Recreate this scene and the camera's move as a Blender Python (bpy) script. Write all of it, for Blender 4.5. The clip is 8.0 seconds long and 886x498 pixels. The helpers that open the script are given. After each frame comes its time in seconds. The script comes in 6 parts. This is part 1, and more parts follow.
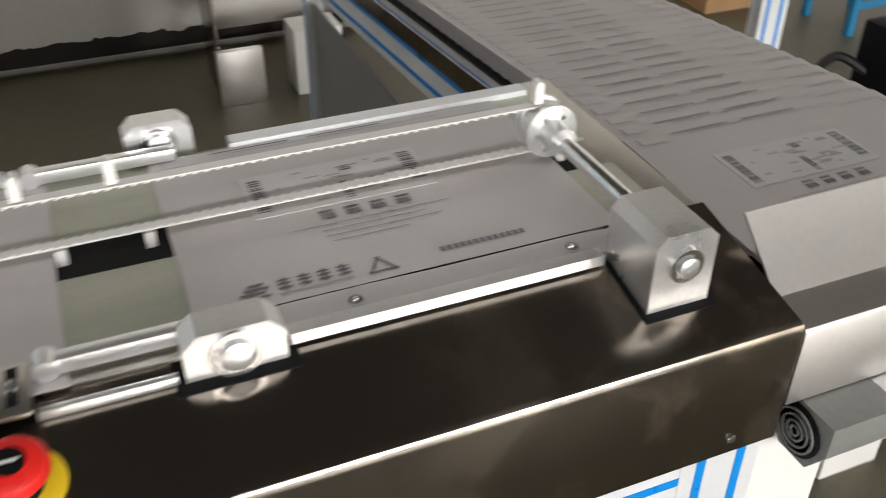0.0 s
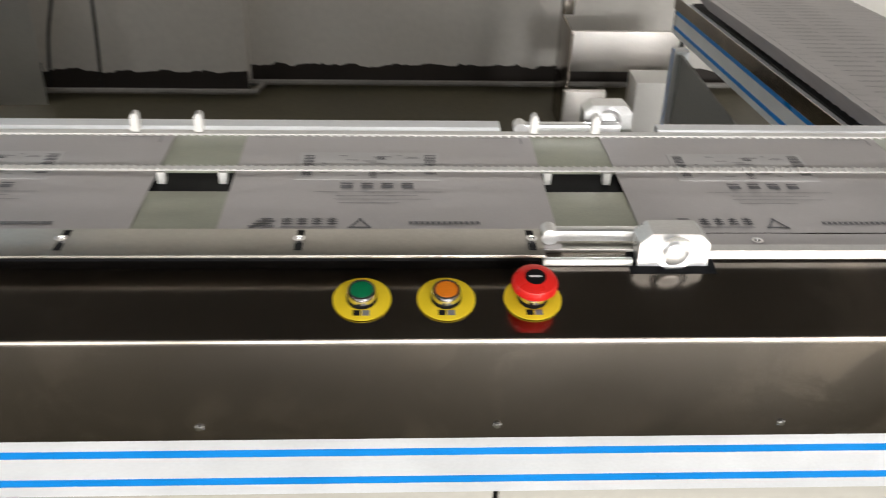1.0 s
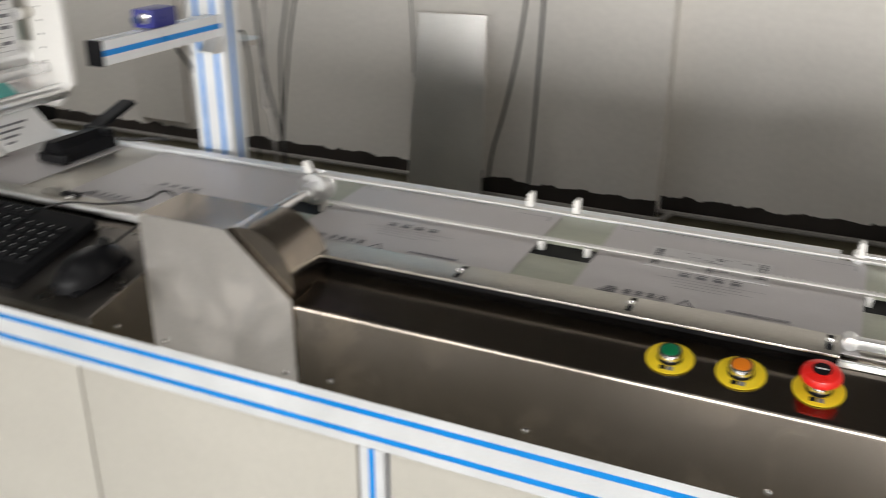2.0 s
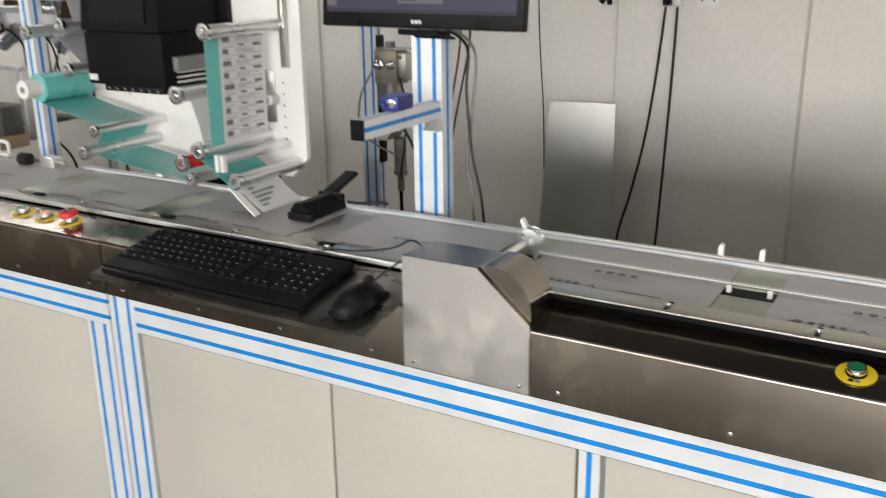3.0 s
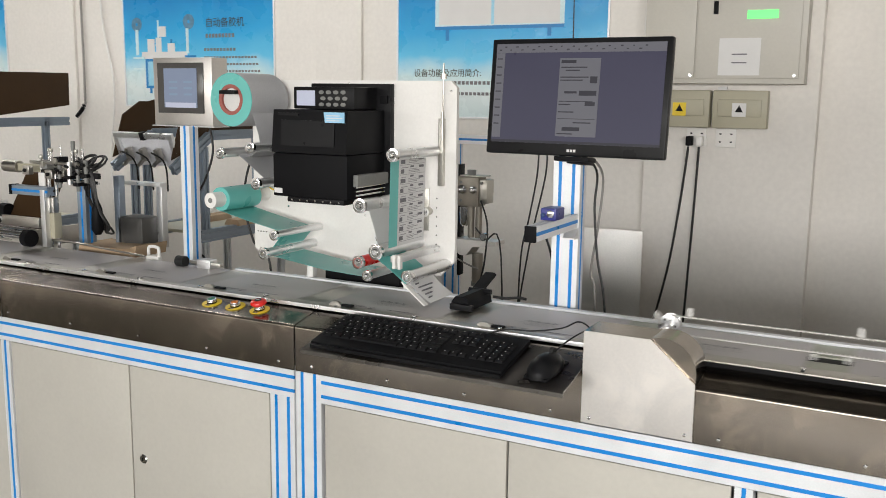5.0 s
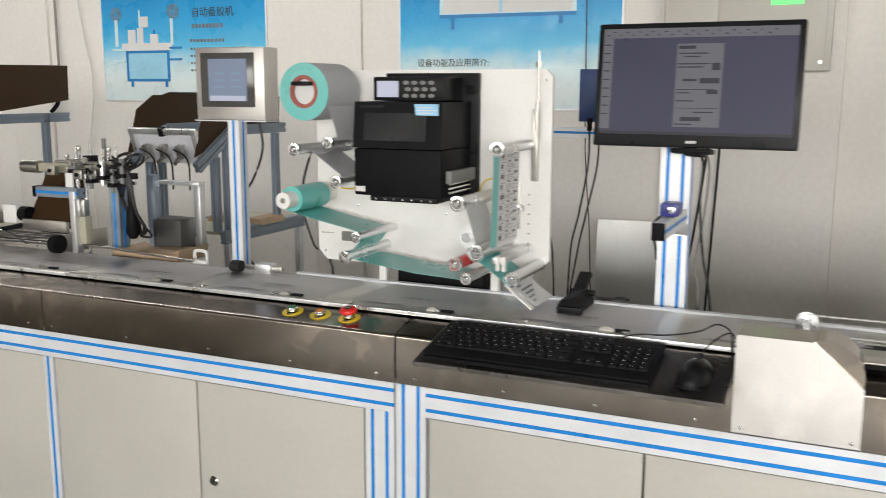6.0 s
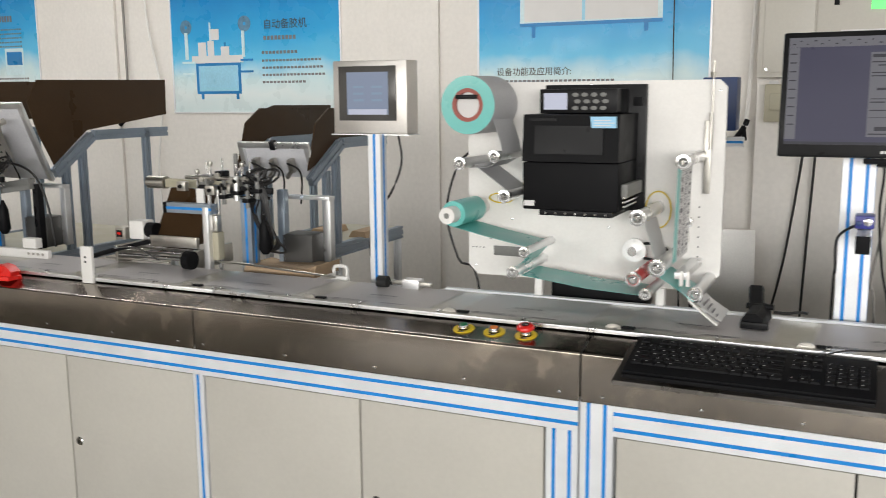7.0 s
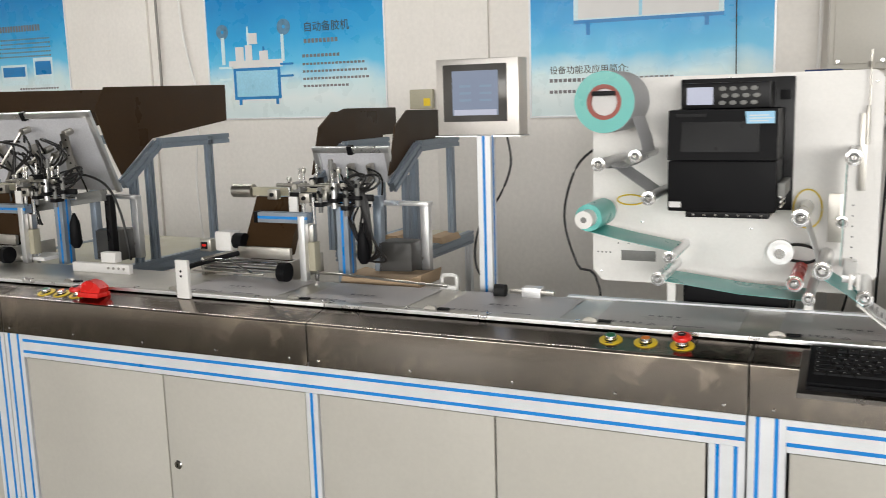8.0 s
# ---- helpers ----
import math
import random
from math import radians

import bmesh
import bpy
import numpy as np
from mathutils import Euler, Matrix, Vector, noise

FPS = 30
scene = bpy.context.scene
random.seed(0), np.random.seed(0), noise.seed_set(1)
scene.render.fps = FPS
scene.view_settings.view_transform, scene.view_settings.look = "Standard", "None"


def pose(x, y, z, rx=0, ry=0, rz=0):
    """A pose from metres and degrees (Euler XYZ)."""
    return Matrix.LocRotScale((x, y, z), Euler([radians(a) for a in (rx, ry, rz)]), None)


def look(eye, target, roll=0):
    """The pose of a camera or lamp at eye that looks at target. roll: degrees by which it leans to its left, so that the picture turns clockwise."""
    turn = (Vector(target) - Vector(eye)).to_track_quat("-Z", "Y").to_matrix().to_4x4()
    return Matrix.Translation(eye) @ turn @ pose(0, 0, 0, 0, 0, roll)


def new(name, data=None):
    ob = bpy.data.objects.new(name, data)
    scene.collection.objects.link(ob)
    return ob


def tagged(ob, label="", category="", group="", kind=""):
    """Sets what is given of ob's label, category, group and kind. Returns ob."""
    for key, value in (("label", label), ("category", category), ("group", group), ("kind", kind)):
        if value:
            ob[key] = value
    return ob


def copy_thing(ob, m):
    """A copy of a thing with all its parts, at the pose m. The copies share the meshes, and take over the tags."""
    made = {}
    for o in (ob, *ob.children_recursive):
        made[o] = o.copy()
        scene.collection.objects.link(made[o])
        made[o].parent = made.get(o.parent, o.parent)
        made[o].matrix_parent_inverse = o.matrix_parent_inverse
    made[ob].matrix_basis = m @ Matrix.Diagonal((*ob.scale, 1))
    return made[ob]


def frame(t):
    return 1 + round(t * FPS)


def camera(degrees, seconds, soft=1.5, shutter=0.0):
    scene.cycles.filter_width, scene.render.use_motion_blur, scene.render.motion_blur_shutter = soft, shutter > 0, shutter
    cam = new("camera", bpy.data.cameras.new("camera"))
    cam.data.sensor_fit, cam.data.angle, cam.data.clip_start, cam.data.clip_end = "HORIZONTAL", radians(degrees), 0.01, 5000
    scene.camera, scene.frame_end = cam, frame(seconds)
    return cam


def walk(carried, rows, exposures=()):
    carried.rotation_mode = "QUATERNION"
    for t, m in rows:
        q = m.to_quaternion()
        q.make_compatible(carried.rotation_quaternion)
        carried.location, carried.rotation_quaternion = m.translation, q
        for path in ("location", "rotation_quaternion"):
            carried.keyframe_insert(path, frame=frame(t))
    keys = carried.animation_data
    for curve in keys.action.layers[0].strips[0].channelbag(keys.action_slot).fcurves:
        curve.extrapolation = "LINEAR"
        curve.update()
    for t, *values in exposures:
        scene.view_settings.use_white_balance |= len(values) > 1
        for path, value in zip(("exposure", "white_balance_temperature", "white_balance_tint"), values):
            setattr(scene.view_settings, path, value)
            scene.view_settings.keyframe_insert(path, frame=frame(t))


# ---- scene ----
cam = camera(51.4, 8.0, soft=0.8, shutter=0.4)
PATH = [
    (0, (-0.662, -0.424, 1.416), (-0.033, 1.093, 0.275), 0.1),
    (0.5, (-0.786, -0.566, 1.452), (-0.387, 1.062, 0.361), 3.7),
    (1, (-0.896, -0.718, 1.475), (-0.802, 0.989, 0.438), 1.6),
    (1.5, (-0.885, -0.805, 1.501), (-1.134, 0.959, 0.592), -0.6),
    (2, (-0.777, -0.971, 1.519), (-1.54, 0.703, 0.734), 0.2),
    (2.2, (-0.778, -1.03, 1.527), (-1.625, 0.603, 0.742), 1.8),
    (3.3, (-0.84, -1.479, 1.562), (-1.826, 0.184, 1.049), -0.7),
    (3.5, (-0.824, -1.552, 1.559), (-1.808, 0.128, 1.102), -0.1),
    (4, (-0.79, -1.75, 1.555), (-1.779, -0.057, 1.16), 0.4),
    (4.5, (-0.858, -1.887, 1.564), (-1.848, -0.185, 1.213), 0.7),
    (4.7, (-0.927, -1.937, 1.566), (-1.9, -0.22, 1.24), 0.9),
    (5.8, (-1.389, -2.042, 1.552), (-2.194, -0.244, 1.207), 0.1),
    (6, (-1.5, -2.029, 1.557), (-2.308, -0.232, 1.213), 0.2),
    (6.5, (-1.685, -2.044, 1.559), (-2.524, -0.26, 1.222), 0.6),
    (7, (-1.906, -2.163, 1.573), (-2.747, -0.378, 1.244), -0.5),
    (7.5, (-2.107, -2.21, 1.569), (-2.937, -0.419, 1.246), -2.2),
    (8, (-2.31, -2.186, 1.57), (-3.144, -0.398, 1.246), -1.7),
]
walk(cam, [(t, look(eye, target, roll)) for t, eye, target, roll in PATH], exposures=[(0, 0.12), (1, 0.08), (2.2, 0.0), (3.5, -0.06), (4.5, -0.12), (6, -0.15), (8, -0.15)])

FLOOR = -0.16          # the floor's height
WALL = 3.54            # the long wall behind the line
FRONT = -11.0          # the window wall behind the walk
LEFT, RIGHT, TOP = -11.0, 7.0, 3.4
PITCH = 0.468          # from bag to bag on the line

# ---- light ----
world = bpy.data.worlds.new("world")
scene.world = world
world.use_nodes = True
wn = world.node_tree.nodes
sky = wn.new("ShaderNodeTexSky")
sky.sky_type, sky.sun_disc = "NISHITA", False
sky.sun_elevation, sky.sun_rotation = radians(40), radians(190)
wn["Background"].inputs["Strength"].default_value = 0.12
world.node_tree.links.new(sky.outputs["Color"], wn["Background"].inputs["Color"])
sun_data = bpy.data.lights.new("sun", "SUN")
sun_data.energy, sun_data.angle, sun_data.color = 1.0, radians(10), (1.0, 0.95, 0.88)
new("sun", sun_data).matrix_world = look((2, -20, 16), (0, 0, 0))
WINDOWS = [(-9.6, -7.2), (-6.4, -4.0), (-3.2, -0.8), (0.0, 2.4), (3.2, 5.6)]
for (wx0, wx1), watts in zip(WINDOWS, (170, 110, 200, 460, 490)):
    ld = bpy.data.lights.new("window_light", "AREA")
    ld.shape, ld.size, ld.size_y, ld.energy, ld.color = "RECTANGLE", wx1 - wx0, 2.0, watts, (1.0, 0.985, 0.96)
    new("window_light", ld).matrix_world = look(((wx0 + wx1) / 2, FRONT + 0.05, 2.2), ((wx0 + wx1) / 2, 0, 1.6))
FILL_ROWS = [(-0.9, 42, 1.4, 8.0), (1.7, 72, -6.6, 6.2)]      # added fill lamps, unseen overhead: place across and along the room, power, length
for sy, watts, sx, long_ in FILL_ROWS:
    ld = bpy.data.lights.new("fill_light", "AREA")
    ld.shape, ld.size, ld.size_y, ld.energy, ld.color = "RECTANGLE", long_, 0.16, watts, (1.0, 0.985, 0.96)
    new("fill_light", ld).matrix_world = pose(sx, sy, TOP - 0.12)


# ---- materials ----
def mat(name, color, rough=0.5, metal=0.0, vary=0.15, scale=6.0, fine=0.06, bump=0.05, stretch=(1, 1, 1), spec=0.5, rvary=0.1, each=0.0):
    m = bpy.data.materials.new(name)
    m.use_nodes = True
    n, k = m.node_tree.nodes, m.node_tree.links.new
    b = n["Principled BSDF"]
    b.inputs["Metallic"].default_value = metal
    b.inputs["Specular IOR Level"].default_value = spec
    co = n.new("ShaderNodeTexCoord")
    mp = n.new("ShaderNodeMapping")
    mp.inputs["Scale"].default_value = stretch
    k(co.outputs["Object"], mp.inputs["Vector"])
    big, small = n.new("ShaderNodeTexNoise"), n.new("ShaderNodeTexNoise")
    big.inputs["Scale"].default_value, big.inputs["Detail"].default_value = scale, 4
    small.inputs["Scale"].default_value, small.inputs["Detail"].default_value = scale * 28, 3
    for t in (big, small):
        k(mp.outputs["Vector"], t.inputs["Vector"])
    ra = n.new("ShaderNodeMapRange")
    ra.inputs["To Min"].default_value, ra.inputs["To Max"].default_value = 1 - vary, 1 + vary
    rb = n.new("ShaderNodeMapRange")
    rb.inputs["To Min"].default_value, rb.inputs["To Max"].default_value = 1 - fine, 1 + fine
    for r, t in ((ra, big), (rb, small)):
        r.inputs["From Min"].default_value, r.inputs["From Max"].default_value = 0.3, 0.7
        k(t.outputs["Fac"], r.inputs["Value"])
    mu = n.new("ShaderNodeMath")
    mu.operation = "MULTIPLY"
    k(ra.outputs["Result"], mu.inputs[0]), k(rb.outputs["Result"], mu.inputs[1])
    last = mu
    if each:
        oi, rc, m2 = n.new("ShaderNodeObjectInfo"), n.new("ShaderNodeMapRange"), n.new("ShaderNodeMath")
        rc.inputs["To Min"].default_value, rc.inputs["To Max"].default_value = 1 - each, 1 + each
        m2.operation = "MULTIPLY"
        k(oi.outputs["Random"], rc.inputs["Value"])
        k(rc.outputs["Result"], m2.inputs[0]), k(mu.outputs[0], m2.inputs[1])
        last = m2
    vm = n.new("ShaderNodeVectorMath")
    vm.operation = "SCALE"
    vm.inputs[0].default_value = color
    k(last.outputs[0], vm.inputs["Scale"])
    k(vm.outputs["Vector"], b.inputs["Base Color"])
    rr = n.new("ShaderNodeMapRange")
    rr.inputs["From Min"].default_value, rr.inputs["From Max"].default_value = 0.3, 0.7
    rr.inputs["To Min"].default_value, rr.inputs["To Max"].default_value = max(0.02, rough - rvary), min(1, rough + rvary)
    k(big.outputs["Fac"], rr.inputs["Value"])
    k(rr.outputs["Result"], b.inputs["Roughness"])
    if bump:
        bp = n.new("ShaderNodeBump")
        bp.inputs["Strength"].default_value, bp.inputs["Distance"].default_value = bump, 0.002
        k(small.outputs["Fac"], bp.inputs["Height"])
        k(bp.outputs["Normal"], b.inputs["Normal"])
    return m


def glow(name, color, strength):
    m = mat(name, color, 0.35, fine=0.02, vary=0.03, bump=0, spec=0.2)
    b = m.node_tree.nodes["Principled BSDF"]
    b.inputs["Emission Color"].default_value = (*color, 1)
    b.inputs["Emission Strength"].default_value = strength
    return m


def mottled(name, color, rough, tint, rough2, scale=9.0, amount=0.62):
    """Bare sheet steel, smooth, with irregular duller handling stains."""
    m = mat(name, color, rough, 1.0, vary=0.05, scale=5, fine=0.025, bump=0.006, rvary=0.03)
    n, k = m.node_tree.nodes, m.node_tree.links.new
    b = n["Principled BSDF"]
    col, rgh = b.inputs["Base Color"].links[0].from_socket, b.inputs["Roughness"].links[0].from_socket
    co, no, area = n.new("ShaderNodeTexCoord"), n.new("ShaderNodeTexNoise"), n.new("ShaderNodeTexNoise")
    no.inputs["Scale"].default_value, no.inputs["Detail"].default_value, no.inputs["Roughness"].default_value = scale, 6, 0.62
    no.inputs["Distortion"].default_value = 0.6
    area.inputs["Scale"].default_value, area.inputs["Detail"].default_value = 2.3, 2
    k(co.outputs["Object"], no.inputs["Vector"]), k(co.outputs["Object"], area.inputs["Vector"])
    edge, where, mul = n.new("ShaderNodeMapRange"), n.new("ShaderNodeMapRange"), n.new("ShaderNodeMath")
    edge.inputs["From Min"].default_value, edge.inputs["From Max"].default_value = 0.5, 0.6
    where.inputs["From Min"].default_value, where.inputs["From Max"].default_value, where.inputs["To Max"].default_value = 0.38, 0.6, amount
    mul.operation = "MULTIPLY"
    k(no.outputs["Fac"], edge.inputs["Value"]), k(area.outputs["Fac"], where.inputs["Value"])
    k(edge.outputs["Result"], mul.inputs[0]), k(where.outputs["Result"], mul.inputs[1])
    mc, mr = n.new("ShaderNodeMix"), n.new("ShaderNodeMix")
    mc.data_type = "RGBA"
    k(mul.outputs[0], mc.inputs[0]), k(col, mc.inputs[6])
    mc.inputs[7].default_value = (*tint, 1)
    k(mul.outputs[0], mr.inputs[0]), k(rgh, mr.inputs[2])
    mr.inputs[3].default_value = rough2
    k(mc.outputs[2], b.inputs["Base Color"]), k(mr.outputs[0], b.inputs["Roughness"])
    return m


M_STEEL = mottled("stainless", (0.29, 0.255, 0.22), 0.18, (0.5, 0.425, 0.345), 0.28, 13.0, 0.65)
M_STEEL_D = mat("dark_steel", (0.2, 0.185, 0.17), 0.3, 1.0, vary=0.16, scale=7, fine=0.05, bump=0.03)
M_STEEL_B = mottled("bright_sheet", (0.72, 0.69, 0.66), 0.4, (0.8, 0.76, 0.72), 0.5, 7.0, 0.8)
M_PLATE = mat("ground_plate", (0.5, 0.48, 0.44), 0.36, 1.0, vary=0.12, scale=9, fine=0.05, bump=0.01, rvary=0.04)
M_ALU = mat("anodised_aluminium", (0.83, 0.84, 0.86), 0.4, 0.25, vary=0.05, scale=10, fine=0.03, bump=0.02)
# aluminium with shade in its colour, for the feeders and suction arms
M_ALU_SHADE = mat("shaded_aluminium", (0.3, 0.35, 0.41), 0.4, 0.6, vary=0.08, scale=10, fine=0.04, bump=0.02)
M_ALU_M = mat("machined_aluminium", (0.78, 0.78, 0.78), 0.34, 0.85, vary=0.07, scale=14, fine=0.05, bump=0.03)
M_CHROME = mat("polished_shaft", (0.82, 0.82, 0.83), 0.14, 1.0, vary=0.05, scale=10, bump=0.01, rvary=0.05)
M_BLUE = mat("blue_strip", (0.002, 0.24, 0.7), 0.35, vary=0.08, scale=12, fine=0.04, bump=0.02)
M_BEIGE = mat("beige_panel", (0.535, 0.51, 0.455), 0.45, vary=0.035, scale=3, fine=0.02, bump=0.03)
M_WHITE = mat("white_painted", (0.82, 0.8, 0.77), 0.42, vary=0.04, scale=5, fine=0.02, bump=0.02)
M_WALLM = mat("wall_paint", (0.8, 0.765, 0.72), 0.85, vary=0.05, scale=1.2, fine=0.03, bump=0.08)
M_SKIRT = mat("dark_skirting", (0.035, 0.028, 0.024), 0.6, vary=0.3, scale=4)
M_FLOOR = mat("painted_floor", (0.1, 0.088, 0.055), 0.42, vary=0.25, scale=1.5, fine=0.1, bump=0.06, rvary=0.12)
M_CEIL = mat("ceiling_paint", (0.12, 0.115, 0.11), 0.9, vary=0.1, scale=2)
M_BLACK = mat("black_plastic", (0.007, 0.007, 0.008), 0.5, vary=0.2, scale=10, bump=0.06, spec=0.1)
M_BLACKM = mat("black_satin", (0.008, 0.008, 0.009), 0.34, vary=0.2, scale=8, bump=0.02, spec=0.15)
M_RUBBER = mat("rubber", (0.012, 0.012, 0.012), 0.7, vary=0.2, scale=20)
M_LABEL = mat("address_label_paper", (0.6, 0.58, 0.575), 0.5, vary=0.03, scale=8, fine=0.02, bump=0.01)
M_BAG = mat("mail_bag", (0.545, 0.513, 0.508), 0.42, vary=0.05, scale=9, fine=0.02, bump=0.05, each=0.04)
M_INK = mat("grey_ink", (0.17, 0.165, 0.175), 0.6, vary=0.2, scale=40, bump=0)
M_INKL = mat("pale_ink", (0.36, 0.345, 0.35), 0.6, vary=0.2, scale=40, bump=0)
M_RED = mat("red_plastic", (0.75, 0.02, 0.015), 0.3, vary=0.06, scale=20, bump=0.01)
M_YELLOW = mat("yellow_plate", (0.78, 0.56, 0.02), 0.4, vary=0.06, scale=30, bump=0.01)
M_GREEN = mat("green_cap", (0.0, 0.16, 0.06), 0.35, vary=0.05, scale=20, bump=0.01)
M_ORANGE = mat("orange_cap", (0.75, 0.2, 0.01), 0.35, vary=0.05, scale=20, bump=0.01)
M_TEAL = mat("teal_liner", (0.14, 0.5, 0.46), 0.32, vary=0.05, scale=8, fine=0.02, bump=0.02)
M_PAPER = mat("label_paper", (0.7, 0.69, 0.68), 0.5, vary=0.03, scale=8, fine=0.02, bump=0.02)
M_ROLLSIDE = mat("paper_roll_side", (0.5, 0.5, 0.51), 0.5, vary=0.05, scale=8)
M_BROWN = mat("brown_acrylic", (0.05, 0.028, 0.013), 0.35, vary=0.1, scale=5, bump=0.01, spec=0.2)
M_FROST = mat("frosted_plate", (0.6, 0.6, 0.63), 0.35, vary=0.08, scale=5)
M_DKBLUE = mat("dark_blue_housing", (0.015, 0.045, 0.16), 0.4, vary=0.08, scale=12)
M_SCAN = mat("violet_blue_housing", (0.03, 0.035, 0.22), 0.35, vary=0.08, scale=12)
M_BED = mat("green_grey_bed", (0.4, 0.41, 0.33), 0.4, 0.25, vary=0.16, scale=7, fine=0.06, stretch=(1, 3, 1))
M_CARD = mat("cardboard", (0.42, 0.3, 0.19), 0.8, vary=0.1, scale=9)
M_CARTON = mat("brown_carton", (0.36, 0.21, 0.1), 0.8, vary=0.1, scale=9)
M_OLIVE = mat("olive_box", (0.42, 0.39, 0.29), 0.45, vary=0.05, scale=10)
M_CORD = mat("black_cord", (0.015, 0.014, 0.014), 0.5, vary=0.1, scale=30, bump=0)
M_GREYCORD = mat("grey_cord", (0.25, 0.235, 0.22), 0.6, vary=0.1, scale=30, bump=0)
M_BLACKG = mat("charcoal_paint", (0.06, 0.058, 0.055), 0.45, vary=0.1, scale=8)
M_DARKP = mat("dark_grey_panel", (0.2, 0.2, 0.19), 0.5, vary=0.08, scale=4)
M_POSTER_W = mat("poster_pale", (0.62, 0.78, 0.82), 0.35, vary=0.06, scale=3, bump=0)
M_POSTER_G = mat("poster_light_blue", (0.32, 0.62, 0.78), 0.35, vary=0.08, scale=3, bump=0)
M_SCRBLUE = mat("poster_slate_blue", (0.1, 0.22, 0.34), 0.35, vary=0.3, scale=30, bump=0)
M_POSTER_D = mat("poster_deep_blue", (0.01, 0.2, 0.5), 0.35, vary=0.1, scale=5, bump=0)
M_PANEL = mat("smoked_panel", (0.075, 0.072, 0.068), 0.18, vary=0.1, scale=8, bump=0)
M_STOOL = mat("blue_stool", (0.02, 0.2, 0.4), 0.4, vary=0.06, scale=9)
M_BROWNCORE = mat("rust_core", (0.35, 0.1, 0.08), 0.6, vary=0.1, scale=9)
M_SCREEN = glow("monitor_screen", (0.036, 0.035, 0.06), 0.4)
# touch screen glow, its colour lightened for the glare on the glass
M_SCREEN2 = glow("panel_screen_with_glare", (0.15, 0.18, 0.25), 0.6)
M_LCD = glow("lcd", (0.36, 0.38, 0.47), 0.5)
M_SCRPALE = glow("screen_pale", (0.16, 0.22, 0.3), 0.5)
M_SHEET = glow("screen_sheet", (0.09, 0.09, 0.105), 0.45)
M_SCRINK = glow("screen_ink", (0.03, 0.03, 0.04), 0.05)
M_EXIT = glow("exit_sign", (0.15, 0.8, 0.2), 1.2)
M_STICK = mat("pale_blue_sticker", (0.3, 0.58, 0.8), 0.35, vary=0.03, scale=20, bump=0)


def poster_mat():
    """Blue printed sheet: deeper blue above, pale haze and hills below."""
    m = mat("printed_poster", (0.3, 0.6, 0.75), 0.3, bump=0, vary=0.05)
    n, k = m.node_tree.nodes, m.node_tree.links.new
    co, sep, no = n.new("ShaderNodeTexCoord"), n.new("ShaderNodeSeparateXYZ"), n.new("ShaderNodeTexNoise")
    no.inputs["Scale"].default_value, no.inputs["Detail"].default_value = 2.2, 5
    add, rmp = n.new("ShaderNodeMath"), n.new("ShaderNodeValToRGB")
    add.operation = "MULTIPLY_ADD"
    add.inputs[1].default_value = 0.35
    k(co.outputs["Object"], no.inputs["Vector"]), k(co.outputs["Object"], sep.inputs["Vector"])
    k(no.outputs["Fac"], add.inputs[0]), k(sep.outputs["Z"], add.inputs[2])
    e = rmp.color_ramp.elements
    e[0].position, e[0].color = 0.1, (0.6, 0.74, 0.75, 1)
    e[1].position, e[1].color = 1.0, (0.01, 0.25, 0.6, 1)
    for p, c in ((0.3, (0.72, 0.8, 0.8, 1)), (0.42, (0.6, 0.77, 0.8, 1)), (0.56, (0.12, 0.52, 0.79, 1)), (0.74, (0.03, 0.37, 0.72, 1))):
        x = e.new(p)
        x.color = c
    k(add.outputs[0], rmp.inputs["Fac"]), k(rmp.outputs["Color"], n["Principled BSDF"].inputs["Base Color"])
    return m


M_POSTER = poster_mat()


# ---- building helpers ----
def bx(bm, x0, x1, y0, y1, z0, z1, m=None, bevel=0.0):
    r = bmesh.ops.create_cube(bm, size=1.0)
    vs = r["verts"]
    mm = Matrix.Translation(((x0 + x1) / 2, (y0 + y1) / 2, (z0 + z1) / 2)) @ Matrix.Diagonal((abs(x1 - x0), abs(y1 - y0), abs(z1 - z0), 1))
    bmesh.ops.transform(bm, matrix=(m @ mm) if m else mm, verts=vs)
    if bevel:
        es = list({e for v in vs for e in v.link_edges})
        bmesh.ops.bevel(bm, geom=es, offset=bevel, segments=2, affect="EDGES", profile=0.6)
    return bm


def box(x0, x1, y0, y1, z0, z1, bevel=0.0015, m=None):
    return bx(bmesh.new(), x0, x1, y0, y1, z0, z1, m, bevel)


def rod(bm, p0, p1, r, seg=20, r2=None):
    p0, p1 = Vector(p0), Vector(p1)
    d = p1 - p0
    q = d.to_track_quat("Z", "Y").to_matrix().to_4x4()
    bmesh.ops.create_cone(bm, cap_ends=True, segments=seg, radius1=r, radius2=r if r2 is None else r2, depth=d.length, matrix=Matrix.Translation((p0 + p1) / 2) @ q)
    return bm


def cyl(p0, p1, r, seg=24, r2=None):
    return rod(bmesh.new(), p0, p1, r, seg, r2)


def lathe(bm, prof, m=None, seg=28, hollow=False):
    """Turns (radius, height) pairs about z; hollow: a ring that is open in the middle."""
    rings = []
    for r, z in prof:
        ring = []
        for i in range(seg):
            a = 2 * math.pi * i / seg
            p = Vector((r * math.cos(a), r * math.sin(a), z))
            ring.append(bm.verts.new(m @ p if m else p))
        rings.append(ring)
    for a, b in zip(rings, rings[1:]):
        for i in range(seg):
            bm.faces.new((a[i], a[(i + 1) % seg], b[(i + 1) % seg], b[i]))
    if hollow:
        for i in range(seg):
            bm.faces.new((rings[-1][i], rings[-1][(i + 1) % seg], rings[0][(i + 1) % seg], rings[0][i]))
    else:
        bm.faces.new(list(reversed(rings[0]))), bm.faces.new(rings[-1])
    return bm


